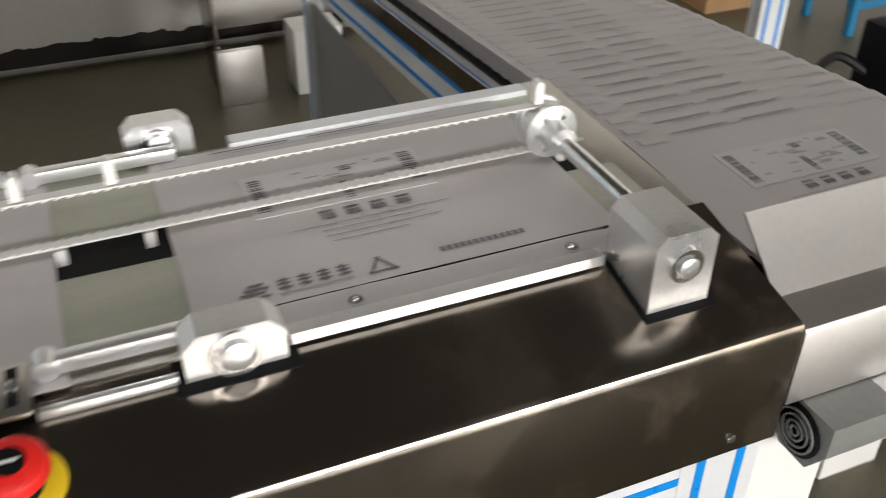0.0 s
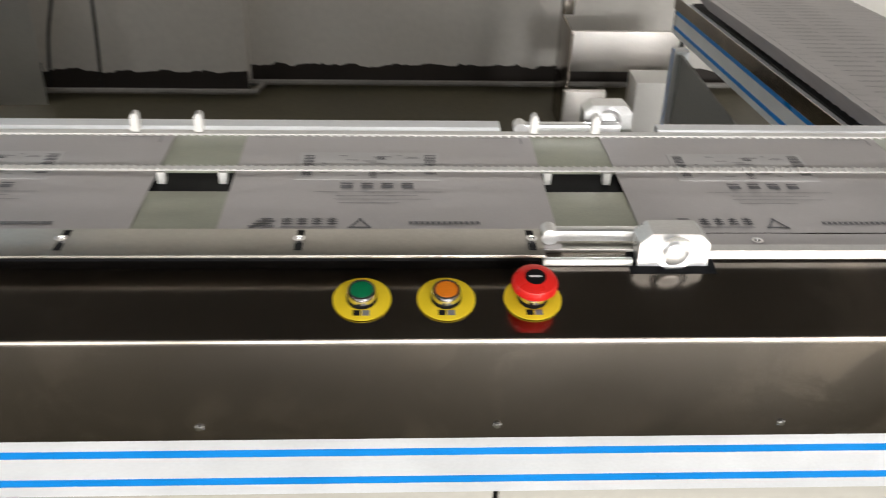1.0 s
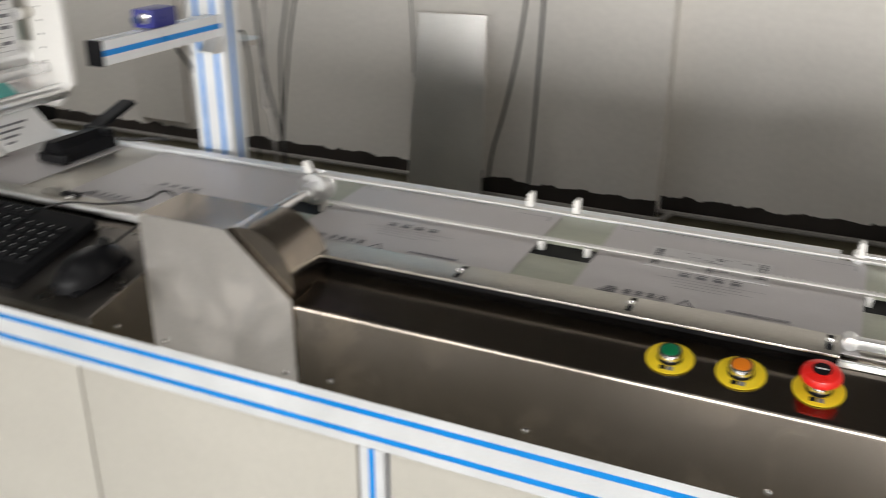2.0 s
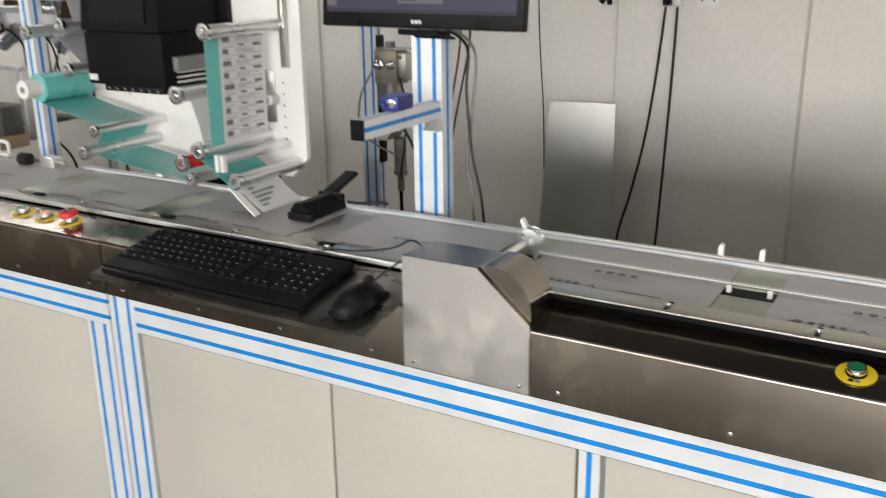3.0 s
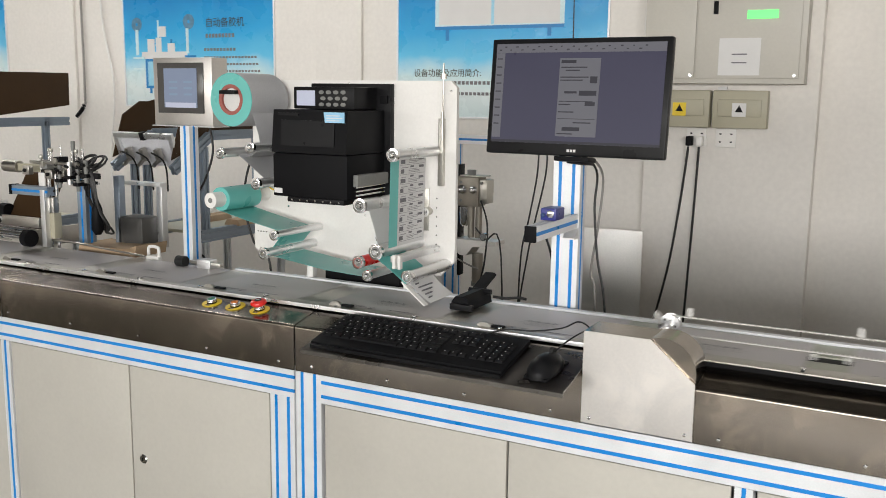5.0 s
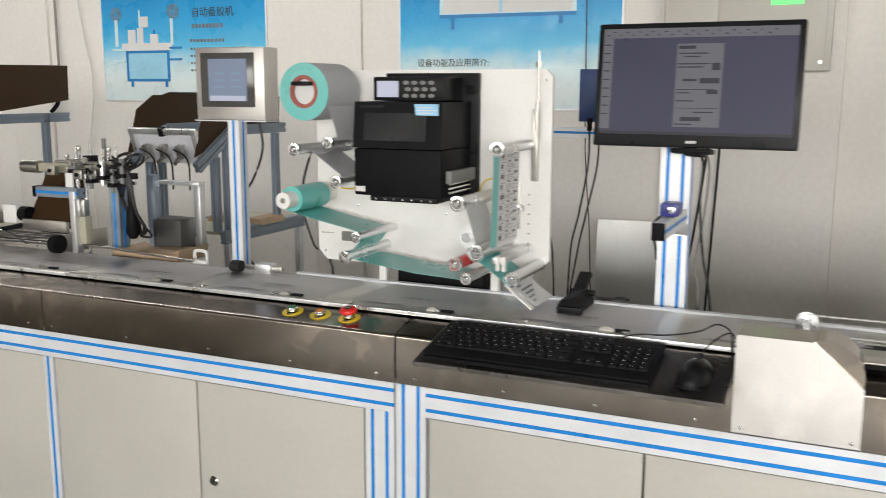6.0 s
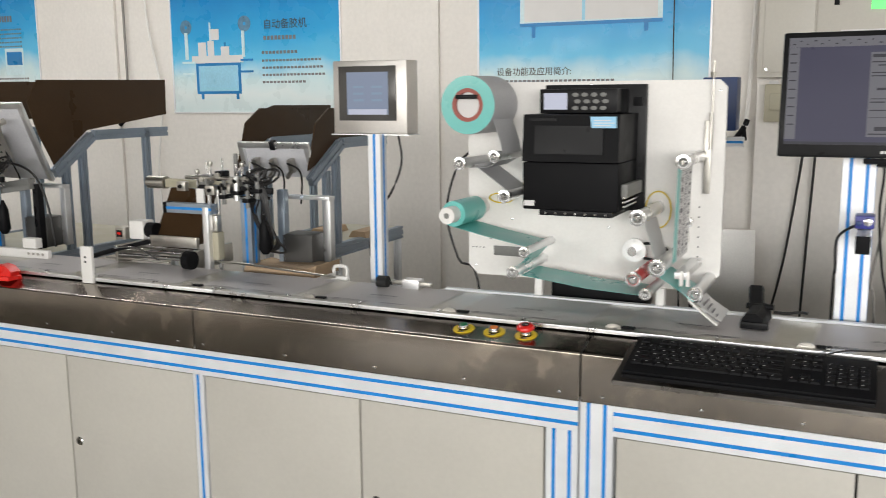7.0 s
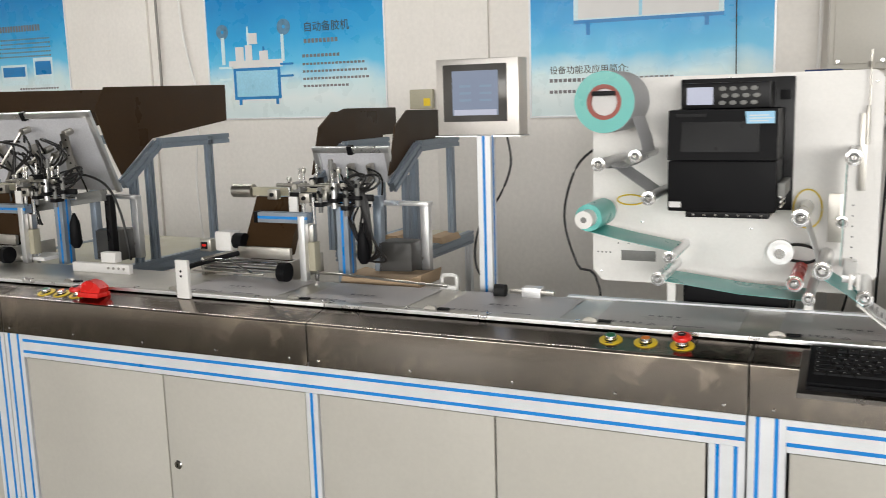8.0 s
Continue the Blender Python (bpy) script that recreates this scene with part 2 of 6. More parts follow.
def prism(poly, p0, axis, length, up=(0, 0, 1)):
    """Extrudes a 2D outline (right, up) from p0 along axis."""
    bm = bmesh.new()
    a, u = Vector(axis).normalized(), Vector(up).normalized()
    r = a.cross(u).normalized()
    u = r.cross(a)
    lo = [bm.verts.new(Vector(p0) + r * x + u * y) for x, y in poly]
    hi = [bm.verts.new(v.co + a * length) for v in lo]
    n = len(poly)
    for i in range(n):
        bm.faces.new((lo[i], lo[(i + 1) % n], hi[(i + 1) % n], hi[i]))
    bm.faces.new(list(reversed(lo))), bm.faces.new(hi)
    bmesh.ops.recalc_face_normals(bm, faces=bm.faces)
    return bm


def tube(points, r, seg=8, closed=False):
    """A round cord along a smooth line through the points."""
    pts = [Vector(p) for p in points]
    line = []
    for i in range(len(pts) - 1):
        a, b = pts[max(i - 1, 0)], pts[i]
        c, d = pts[i + 1], pts[min(i + 2, len(pts) - 1)]
        for j in range(6):
            t = j / 6
            line.append(0.5 * ((2 * b) + (c - a) * t + (2 * a - 5 * b + 4 * c - d) * t * t + (3 * b - a - 3 * c + d) * t ** 3))
    line.append(pts[-1])
    bm, rings = bmesh.new(), []
    for i, p in enumerate(line):
        d = (line[min(i + 1, len(line) - 1)] - line[max(i - 1, 0)]).normalized()
        s = d.cross(Vector((0, 0, 1)) if abs(d.z) < 0.9 else Vector((1, 0, 0))).normalized()
        u = s.cross(d)
        rings.append([bm.verts.new(p + (s * math.cos(6.2832 * k / seg) + u * math.sin(6.2832 * k / seg)) * r) for k in range(seg)])
    for a, b in zip(rings, rings[1:]):
        for i in range(seg):
            bm.faces.new((a[i], a[(i + 1) % seg], b[(i + 1) % seg], b[i]))
    bm.faces.new(list(reversed(rings[0]))), bm.faces.new(rings[-1])
    return bm


def strip(points, w, thick=0.0008, axis=(0, 1, 0)):
    """A thin web of width w along axis, following the points."""
    bm = bmesh.new()
    ax = Vector(axis) * w
    pts = [Vector(p) for p in points]
    rows = []
    for i, p in enumerate(pts):
        d = (pts[min(i + 1, len(pts) - 1)] - pts[max(i - 1, 0)]).normalized()
        n = d.cross(Vector(axis)).normalized() * thick
        rows.append([bm.verts.new(p), bm.verts.new(p + ax), bm.verts.new(p + ax + n), bm.verts.new(p + n)])
    for a, b in zip(rows, rows[1:]):
        for i in range(4):
            bm.faces.new((a[i], a[(i + 1) % 4], b[(i + 1) % 4], b[i]))
    bm.faces.new(list(reversed(rows[0]))), bm.faces.new(rows[-1])
    bmesh.ops.recalc_face_normals(bm, faces=bm.faces)
    return bm


def mesh_of(name, bm, material, smooth=True):
    me = bpy.data.meshes.new(name)
    bmesh.ops.recalc_face_normals(bm, faces=bm.faces)
    if smooth:
        for f in bm.faces:
            f.smooth = True
        for e in bm.edges:
            if len(e.link_faces) == 2 and e.calc_face_angle(0) > 0.6:
                e.smooth = False
    bm.to_mesh(me)
    bm.free()
    me.materials.append(material)
    return me


def part(name, bm, material, parent=None, label=""):
    ob = new(name, mesh_of(name, bm, material))
    ob.parent = parent
    return tagged(ob, label)


def thing(name, x, y, z, label, category, group="", kind=""):
    """An Empty at the thing's base; its parts are built round its own origin."""
    ob = new(name)
    ob.empty_display_size = 0.05
    ob.location = (x, y, z)
    return tagged(ob, label, category, group, kind)


def solid(name, bm, material, label, category, group="", kind=""):
    return tagged(part(name, bm, material), label, category, group, kind)


def local(parent, bm):
    """Moves world-built geometry into the space of a thing that is only shifted."""
    bmesh.ops.translate(bm, verts=bm.verts, vec=-parent.location)
    return bm


def wpart(name, bm, material, parent, label=""):
    return part(name, local(parent, bm), material, parent, label)


def groove_outline(w, h, nw, nh, g=0.008, d=0.006):
    """Outline of a slotted profile, w by h, with nw slots on the wide faces and nh on the others."""
    pts = []

    def side(length, count, f):
        for i in range(count):
            c = length * (i + 0.5) / count
            for t, dep in ((c - g / 2, 0), (c - g / 2, d), (c + g / 2, d), (c + g / 2, 0)):
                pts.append(f(t, dep))
    pts.append((0, 0))
    side(w, nw, lambda t, q: (t, q))
    pts.append((w, 0))
    side(h, nh, lambda t, q: (w - q, t))
    pts.append((w, h))
    side(w, nw, lambda t, q: (w - t, h - q))
    pts.append((0, h))
    side(h, nh, lambda t, q: (q, h - t))
    return pts


def profile(parent, p0, axis, length, up, w, h, strips="", name="profile", material=None):
    """A slotted aluminium bar from p0 (its low corner); strips names the faces whose slots are filled blue: b(ottom) r t l."""
    a, u = Vector(axis).normalized(), Vector(up).normalized()
    r = a.cross(u)
    nw, nh = max(1, round(w / 0.04)), max(1, round(h / 0.04))
    bar = wpart(name, prism(groove_outline(w, h, nw, nh), p0, a, length, u), material or M_ALU, parent)
    for face in strips:
        count, span = (nw, w) if face in "bt" else (nh, h)
        for i in range(count):
            c = span * (i + 0.5) / count
            q = {"b": (c, 0.0), "t": (c, h - 0.0045), "l": (0.0, c), "r": (w - 0.0045, c)}[face]
            o = Vector(p0) + r * q[0] + u * q[1]
            dx, dy = (0.0047, 0.0045) if face in "bt" else (0.0045, 0.0047)
            off = (-0.0047, -0.0008 if face == "b" else 0.0008) if face in "bt" else ((-0.0008 if face == "l" else 0.0008), -0.0047)
            poly = [(off[0], off[1]), (off[0] + 2 * 0.0047 if face in "bt" else off[0] + dx, off[1]),
                    (off[0] + 2 * 0.0047 if face in "bt" else off[0] + dx, off[1] + (dy if face in "bt" else 2 * 0.0047)),
                    (off[0], off[1] + (dy if face in "bt" else 2 * 0.0047))]
            b = prism(poly, o, a, length, u)
            bmesh.ops.translate(b, verts=b.verts, vec=-parent.location)
            part("blue_strip", b, M_BLUE, bar, "blue plastic slot strip")
    return bar


def screw(parent, p, n=(0, -1, 0), r=0.0045):
    n = Vector(n)
    m = Matrix.Translation(Vector(p) - parent.location) @ n.to_track_quat("Z", "Y").to_matrix().to_4x4()
    return part("screw", lathe(bmesh.new(), [(r, 0), (r, 0.0012), (r * 0.75, 0.0026), (r * 0.3, 0.003)], m, 10), M_CHROME, parent)

# ---- the room ----
def structure(name, bm, material, label, parent=None):
    ob = part(name, bm, material, parent)
    return tagged(ob, label, "", "", "structure")


structure("floor", box(LEFT, RIGHT, FRONT - 0.2, WALL + 0.2, FLOOR - 0.2, FLOOR, 0), M_FLOOR, "dark olive painted concrete floor with a dull shine")
structure("wall_back", box(LEFT, RIGHT, WALL, WALL + 0.2, FLOOR, TOP, 0), M_WALLM, "off-white plastered wall behind the machine line")
structure("pillar", box(-2.55, -1.605, 3.43, WALL - 0.002, FLOOR, TOP, 0.006), M_WALLM, "off-white plastered wall pillar")
structure("wall_left", box(LEFT - 0.2, LEFT, FRONT, WALL, FLOOR, TOP, 0), M_WALLM, "off-white plastered wall")
structure("wall_right", box(RIGHT, RIGHT + 0.2, FRONT, WALL, FLOOR, TOP, 0), M_WALLM, "off-white plastered wall")
structure("ceiling", box(LEFT - 0.2, RIGHT + 0.2, FRONT - 0.2, WALL + 0.2, TOP, TOP + 0.2, 0), M_CEIL, "dark workshop ceiling")
fw = bmesh.new()
bx(fw, LEFT, RIGHT, FRONT - 0.2, FRONT, FLOOR, 1.1), bx(fw, LEFT, RIGHT, FRONT - 0.2, FRONT, 3.3, TOP)
edges = [LEFT] + [v for w in WINDOWS for v in w] + [RIGHT]
for a, b in zip(edges[::2], edges[1::2]):
    bx(fw, a, b, FRONT - 0.2, FRONT, 1.1, 3.3)
structure("wall_front", fw, M_WALLM, "off-white wall with a row of windows")
for xa, xb in ((-4.985, -4.60), (-7.86, -7.44)):
    structure("wall_strip", box(xa, xb, WALL - 0.03, WALL - 0.002, FLOOR + 0.12, TOP, 0.004), M_WALLM, "off-white shallow wall strip")


# white housings above the added fill lamps, out of view
for sy, _, sx, long_ in FILL_ROWS:
    fx = thing("strip_light", sx, sy, TOP - 0.11, "long white housing of an added fill lamp, out of view", "ceiling light", "ceiling strip lights")
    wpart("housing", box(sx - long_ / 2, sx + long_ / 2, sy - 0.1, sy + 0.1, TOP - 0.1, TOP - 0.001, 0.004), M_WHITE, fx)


def skirting(x0, x1, y):
    bm = bmesh.new()
    n = int((x1 - x0) / 0.02)
    tops = [0.085 + 0.022 * noise.noise(Vector((x0 * 3 + i * 0.23, y, 0))) + 0.012 * noise.noise(Vector((i * 0.9, 3, y))) for i in range(n + 1)]
    lo, hi, hb = [], [], []
    for i in range(n + 1):
        x = x0 + (x1 - x0) * i / n
        lo.append(bm.verts.new((x, y - 0.004, FLOOR + 0.002)))
        hi.append(bm.verts.new((x, y - 0.004, FLOOR + tops[i])))
        hb.append(bm.verts.new((x, y + 0.002, FLOOR + tops[i])))
    for i in range(n):
        bm.faces.new((lo[i], lo[i + 1], hi[i + 1], hi[i]))
        bm.faces.new((hi[i], hi[i + 1], hb[i + 1], hb[i]))
    return bm


structure("baseboard", skirting(LEFT, -2.55, WALL), M_SKIRT, "dark brown painted skirting band with a ragged edge")
structure("baseboard", skirting(-2.55, -1.605, 3.43), M_SKIRT, "dark brown painted skirting band with a ragged edge")
structure("baseboard", skirting(-1.605, RIGHT, WALL), M_SKIRT, "dark brown painted skirting band with a ragged edge")
pz = FLOOR + 0.03
solid("floor_pipe", tube([(1.2, 3.45, pz), (-0.2, 3.45, pz), (-1.5, 3.45, pz), (-1.53, 3.44, pz), (-1.56, 3.34, pz), (-1.6, 3.325, pz), (-2.0, 3.325, pz), (-2.57, 3.325, pz), (-2.6, 3.34, pz), (-2.62, 3.45, pz), (-2.7, 3.455, pz), (-3.4, 3.455, pz), (-5.5, 3.455, pz), (-8.0, 3.455, pz)], 0.014, 8),
      M_GREYCORD, "dusty white conduit pipe along the wall on the floor", "pipe")


# ---- the line's frames ----
def door_panel(parent, x0, x1, lock=None):
    d = wpart("door_panel", box(x0 + 0.003, x1 - 0.003, 0.008, 0.022, FLOOR + 0.12, 0.722, 0.002), M_BEIGE, parent, "beige painted sheet-metal door")
    if lock is not None:
        l = bmesh.new()
        bmesh.ops.translate(lathe(l, [(0.013, 0), (0.013, 0.003), (0.010, 0.005), (0.004, 0.005)], Matrix.Rotation(radians(90), 4, "X"), 20), verts=l.verts, vec=Vector((lock, 0.008, 0.425)) - parent.location)
        k = part("lock", l, M_CHROME, d, "round chrome cam lock")
        part("keyhole", local(parent, box(lock - 0.0012, lock + 0.0012, 0.0005, 0.0032, 0.42, 0.43, 0)), M_BLACK, d)


def machine_frame(x0, x1, mids, doors, end_posts=(True, True), label=""):
    f = thing("machine_cabinet", x1, 0.3, FLOOR, label, "machine frame", "frames of the line")
    a, b = x0, x1
    for full, left in ((end_posts[0], True), (end_posts[1], False)):
        px = x0 if left else x1 - 0.085
        top = 0.806 if full else 0.7255
        profile(f, (px, 0.0435, FLOOR + 0.02), (0, 0, 1), top - FLOOR - 0.02, (0, -1, 0), 0.085, 0.04, "t", "corner_post")
        wpart("foot", cyl((px + 0.04, 0.024, FLOOR), (px + 0.04, 0.024, FLOOR + 0.021), 0.025), M_RUBBER, f)
        if full:
            a, b = (x0 + 0.0855, b) if left else (a, x1 - 0.0855)
    profile(f, (a, 0.0435, 0.726), (1, 0, 0), b - a, (0, 0, 1), 0.04, 0.08, "r", "top_rail")
    profile(f, (x0 + 0.087, 0.0435, FLOOR + 0.03), (1, 0, 0), x1 - x0 - 0.174, (0, 0, 1), 0.04, 0.08, "r", "bottom_rail")
    for m in mids:
        profile(f, (m - 0.02, 0.0435, FLOOR + 0.112), (0, 0, 1), 0.725 - FLOOR - 0.112, (0, -1, 0), 0.04, 0.04, "t", "middle_post")
    for d in doors:
        door_panel(f, *d)
    wpart("back_panel", box(x0, x1, 0.485, 0.495, FLOOR + 0.02, 0.93, 0.001), M_DARKP, f)
    wpart("end_panel", box(x1 - 0.012, x1 - 0.002, 0.05, 0.48, FLOOR + 0.03, 0.80, 0.001), M_WHITE, f)
    wpart("end_panel", box(x0 + 0.002, x0 + 0.012, 0.05, 0.48, FLOOR + 0.03, 0.80, 0.001), M_WHITE, f)
    return f


FRAME_A = machine_frame(-2.546, -0.175, (-1.335,), ((-2.455, -1.902), (-1.902, -1.36), (-1.31, -0.79), (-0.79, -0.265)), (True, True), "white aluminium profile frame with blue strips and beige doors")
FRAME_B = machine_frame(-5.032, -2.552, (-3.772,), ((-3.195, -2.642), (-3.75, -3.195), (-4.335, -3.795), (-4.942, -4.335)), (True, False), "white aluminium profile frame with blue strips and locked beige doors")
for q in ((-3.146, FRAME_B), (-4.299, FRAME_B)):
    l = bmesh.new()
    lathe(l, [(0.0155, 0), (0.0155, 0.003), (0.012, 0.006), (0.004, 0.006)], Matrix.Translation(Vector((q[0], 0.008, 0.425))) @ Matrix.Rotation(radians(90), 4, "X"), 20)
    wpart("lock", l, M_CHROME, q[1], "round chrome cam lock")
    wpart("keyhole", box(q[0] - 0.0013, q[0] + 0.0013, 0.0008, 0.003, 0.42, 0.43, 0), M_BLACK, q[1])
FRAME_C = machine_frame(-7.6, -5.038, (-6.3,), ((-5.7, -5.125), (-6.28, -5.7), (-6.9, -6.32), (-7.51, -6.9)), (True, True), "white aluminium profile frame with blue strips and beige doors")


# ---- sheet covers ----
def bent(points, t):
    """Outline of a bent sheet of thickness t through (y, z) points."""
    pts = [Vector((y, z)) for y, z in points]
    nor = []
    for i in range(len(pts)):
        ds = []
        if i > 0:
            ds.append((pts[i] - pts[i - 1]).normalized())
        if i < len(pts) - 1:
            ds.append((pts[i + 1] - pts[i]).normalized())
        n = sum((Vector((-d.y, d.x)) for d in ds), Vector((0, 0)))
        nor.append(n.normalized() * t / max(0.5, n.length / len(ds)))
    return [(p.x, p.y) for p in pts] + [(p.x - n.x, p.y - n.y) for p, n in zip(reversed(pts), reversed(nor))]


def cover_sheet(x0, x1, outline, label, screws=(), material=None):
    c = thing("cover", (x0 + x1) / 2, 0.0, 0.81, label, "machine cover", "steel covers of the line")
    bm = prism([(p[0], p[1]) for p in outline], (x1, 0, 0), (-1, 0, 0), x1 - x0, (0, 0, 1))
    wpart("sheet", bm, material or M_STEEL, c)
    for s in screws:
        screw(c, (s, -0.0002, 0.826))
    return c


L_OUT = bent([(0.0, 0.808), (0.0, 0.9285), (0.0006, 0.932), (0.0024, 0.9352), (0.0062, 0.937), (0.0085, 0.9375), (0.147, 0.96784), (0.15, 0.9685)], 0.002)
SAY = "brushed stainless steel cover with screw heads along its skirt"
cover_sheet(-1.452, -0.165, L_OUT, SAY, (-1.396, -1.1, -0.795, -0.496, -0.216))
cover_sheet(-3.774, -2.549, L_OUT, SAY, (-3.441, -3.141, -2.867, -2.603, -3.74))
cover_sheet(-5.03, -3.778, L_OUT, SAY, (-3.839, -4.11, -4.4, -4.7, -4.998))
cover_sheet(-7.55, -5.034, L_OUT, SAY, (-5.2, -5.6))
end_cap = cover_sheet(-0.1665, -0.164, bent([(0.003, 0.81), (0.003, 0.934)], 0.112)[:2] + [(0.115, 0.957), (0.115, 0.81)], "stainless end plate of the cover")
cover_sheet(-2.544, -1.712, L_OUT, "mottled stainless tray cover under the keyboard", (-2.49, -2.248, -2.021, -1.791))

shelf_ = thing("keyboard_shelf", -2.08, -0.02, 0.9, "dark steel shelf sticking out over the front of the line", "shelf")
wpart("shelf", prism(bent([(-0.124, 0.904), (-0.124, 0.914), (-0.122, 0.9155), (0.08, 0.957)], 0.002), (-1.715, 0, 0), (-1, 0, 0), 0.72, (0, 0, 1)), M_STEEL_D, shelf_)
wpart("shelf_bracket", prism([(-0.08, 0.9), (0.0, 0.895), (0.0, 0.86)], (-1.9, 0, 0), (-1, 0, 0), 0.004, (0, 0, 1)), M_STEEL, shelf_)
wpart("shelf_bracket", prism([(-0.08, 0.9), (0.0, 0.895), (0.0, 0.86)], (-2.3, 0, 0), (-1, 0, 0), 0.004, (0, 0, 1)), M_STEEL, shelf_)

# the guard over the belt's pulley
g = thing("pulley_guard", -1.58, 0.06, 0.937, "folded bare steel guard with a sloped corner over the pulley", "guard")
gp = [(-1.712, 0.812), (-1.712, 1.033), (-1.556, 1.033), (-1.452, 0.943), (-1.452, 0.812)]
bm = bmesh.new()
fr = [bm.verts.new((x, -0.004, z)) for x, z in gp]
bk = [bm.verts.new((x, -0.002, z)) for x, z in gp]
bm.faces.new(fr), bm.faces.new(list(reversed(bk)))
for i in range(5):
    bm.faces.new((fr[i], fr[(i + 1) % 5], bk[(i + 1) % 5], bk[i]))
wpart("front_plate", bm, M_STEEL_B, g, "bright scratched steel face")
hood = bent([(x, z) for x, z in ((-1.712, 0.94), (-1.712, 1.033), (-1.556, 1.033), (-1.47, 0.958), (-1.452, 0.935), (-1.448, 0.9))], 0.002)
wpart("hood", prism(hood, (0, -0.0015, 0), (0, 1, 0), 0.105, (0, 0, 1)), M_STEEL, g)
bm = bmesh.new()
rod(bm, (-1.53, 0.004, 0.96), (-1.53, 0.1, 0.96), 0.078, 40)
wpart("round_cover", bm, M_STEEL, g)
for sx in (-1.692, -1.469):
    screw(g, (sx, -0.0042, 0.825))

# ---- the deck ----
deck = thing("conveyor_deck", -2.5, 0.25, 0.93, "steel conveyor deck with a slotted front ledge and a rear rail", "conveyor")
wpart("bed", box(-7.5, -1.752, 0.142, 0.425, 0.90, 0.9655, 0.001), M_PLATE, deck, "grey steel bed plate")
for ya, yb in ((0.142, 0.252), (0.308, 0.425)):
    wpart("bed", box(-1.75, -0.2, ya, yb, 0.90, 0.9655, 0.001), M_BED, deck, "worn green-grey bed plate")
# raised black filler stands for the shade down in the slot
wpart("slot_shade", box(-1.75, -0.2, 0.253, 0.307, 0.90, 0.9615, 0), M_BLACK, deck, "black filler painted as the shade inside the slot along the bed")
for xa, xb, y0 in ((-1.50, -0.745, 0.085), (-3.774, -1.716, 0.105), (-5.03, -3.778, 0.105), (-7.5, -5.034, 0.105)):
    low = y0 > 0.1
    zt = 0.9735 if low else 0.9795
    wpart("ledge", box(xa, xb, y0, 0.14, zt - 0.0035, zt, 0.0008), M_PLATE, deck, "ground steel front ledge")
    if low:
        # lip in brighter metal, which puts the edge's highlight into its colour
        wpart("ledge_lip", box(xa, xb, y0 - 0.003, y0 - 0.0005, zt - 0.0105, zt, 0.0006), M_ALU_M, deck, "front lip of the ledge, in brighter metal for its edge highlight")
    # black filler that paints the shadow in the gap below the ledge
    wpart("ledge_gap_shade", box(xa, xb, y0 + (0.006 if low else 0.022), y0 + (0.01 if low else 0.026), 0.937, zt - 0.004, 0), M_BLACK, deck)
    n = max(2, round((xb - xa) / 0.247))
    for i in range(n + 1):
        x = xa + 0.012 + (xb - xa - 0.024) * i / n
        s = bmesh.new()
        bx(s, x - 0.004, x + 0.004, y0 + 0.01, min(y0 + 0.05, 0.136), zt + 0.0003, zt + 0.0007)
        wpart("bolt_slot", s, M_BLACK, deck, "dark adjusting slot")
        wpart("bolt", lathe(bmesh.new(), [(0.006, 0), (0.006, 0.004), (0.0035, 0.004), (0.003, 0.0025)], Matrix.Translation((x, y0 + (0.018 if low else 0.028), zt + 0.0005)), 12), M_CHROME, deck)
wpart("rear_rail", prism(bent([(0.426, 0.94), (0.426, 0.972), (0.448, 0.972), (0.448, 0.93)], 0.003), (-0.76, 0, 0), (-1, 0, 0), 2.36, (0, 0, 1)), M_ALU, deck, "bright rear rail")
wpart("rear_rail", prism(bent([(0.421, 0.94), (0.421, 0.972), (0.44, 0.972), (0.44, 0.93)], 0.003), (-0.21, 0, 0), (-1, 0, 0), 0.335, (0, 0, 1)), M_ALU, deck, "bright rear rail")
wpart("front_rail", prism(bent([(0.106, 0.962), (0.106, 0.972), (0.119, 0.972), (0.119, 0.96)], 0.002), (-0.295, 0, 0), (-1, 0, 0), 0.27, (0, 0, 1)), M_ALU_M, deck, "bright front rail")
wpart("front_rail", box(-0.745, -0.65, 0.098, 0.104, 0.958, 0.966, 0.001), M_ALU_M, deck)
wpart("front_plate", box(-0.74, -0.245, 0.1195, 0.1415, 0.945, 0.966, 0.001), M_PLATE, deck)
wpart("end_lip", box(-0.215, -0.165, 0.12, 0.46, 0.945, 0.962, 0.002), M_PLATE, deck, "galvanised end lip")
for bxx in (-0.506, -0.313):
    wpart("bolt", lathe(bmesh.new(), [(0.006, 0), (0.006, 0.005), (0.0035, 0.005), (0.003, 0.003)], Matrix.Translation((bxx, 0.13, 0.966)), 12), M_CHROME, deck)


# ---- bearing blocks, pulleys and belt ----
def chamfered(x0, x1, z0, z1, c, y0, y1):
    return prism([(x0, z0), (x1, z0), (x1, z1 - c), (x1 - c, z1), (x0 + c, z1), (x0, z1 - c)], (0, y0, 0), (0, 1, 0), y1 - y0, (0, 0, 1))


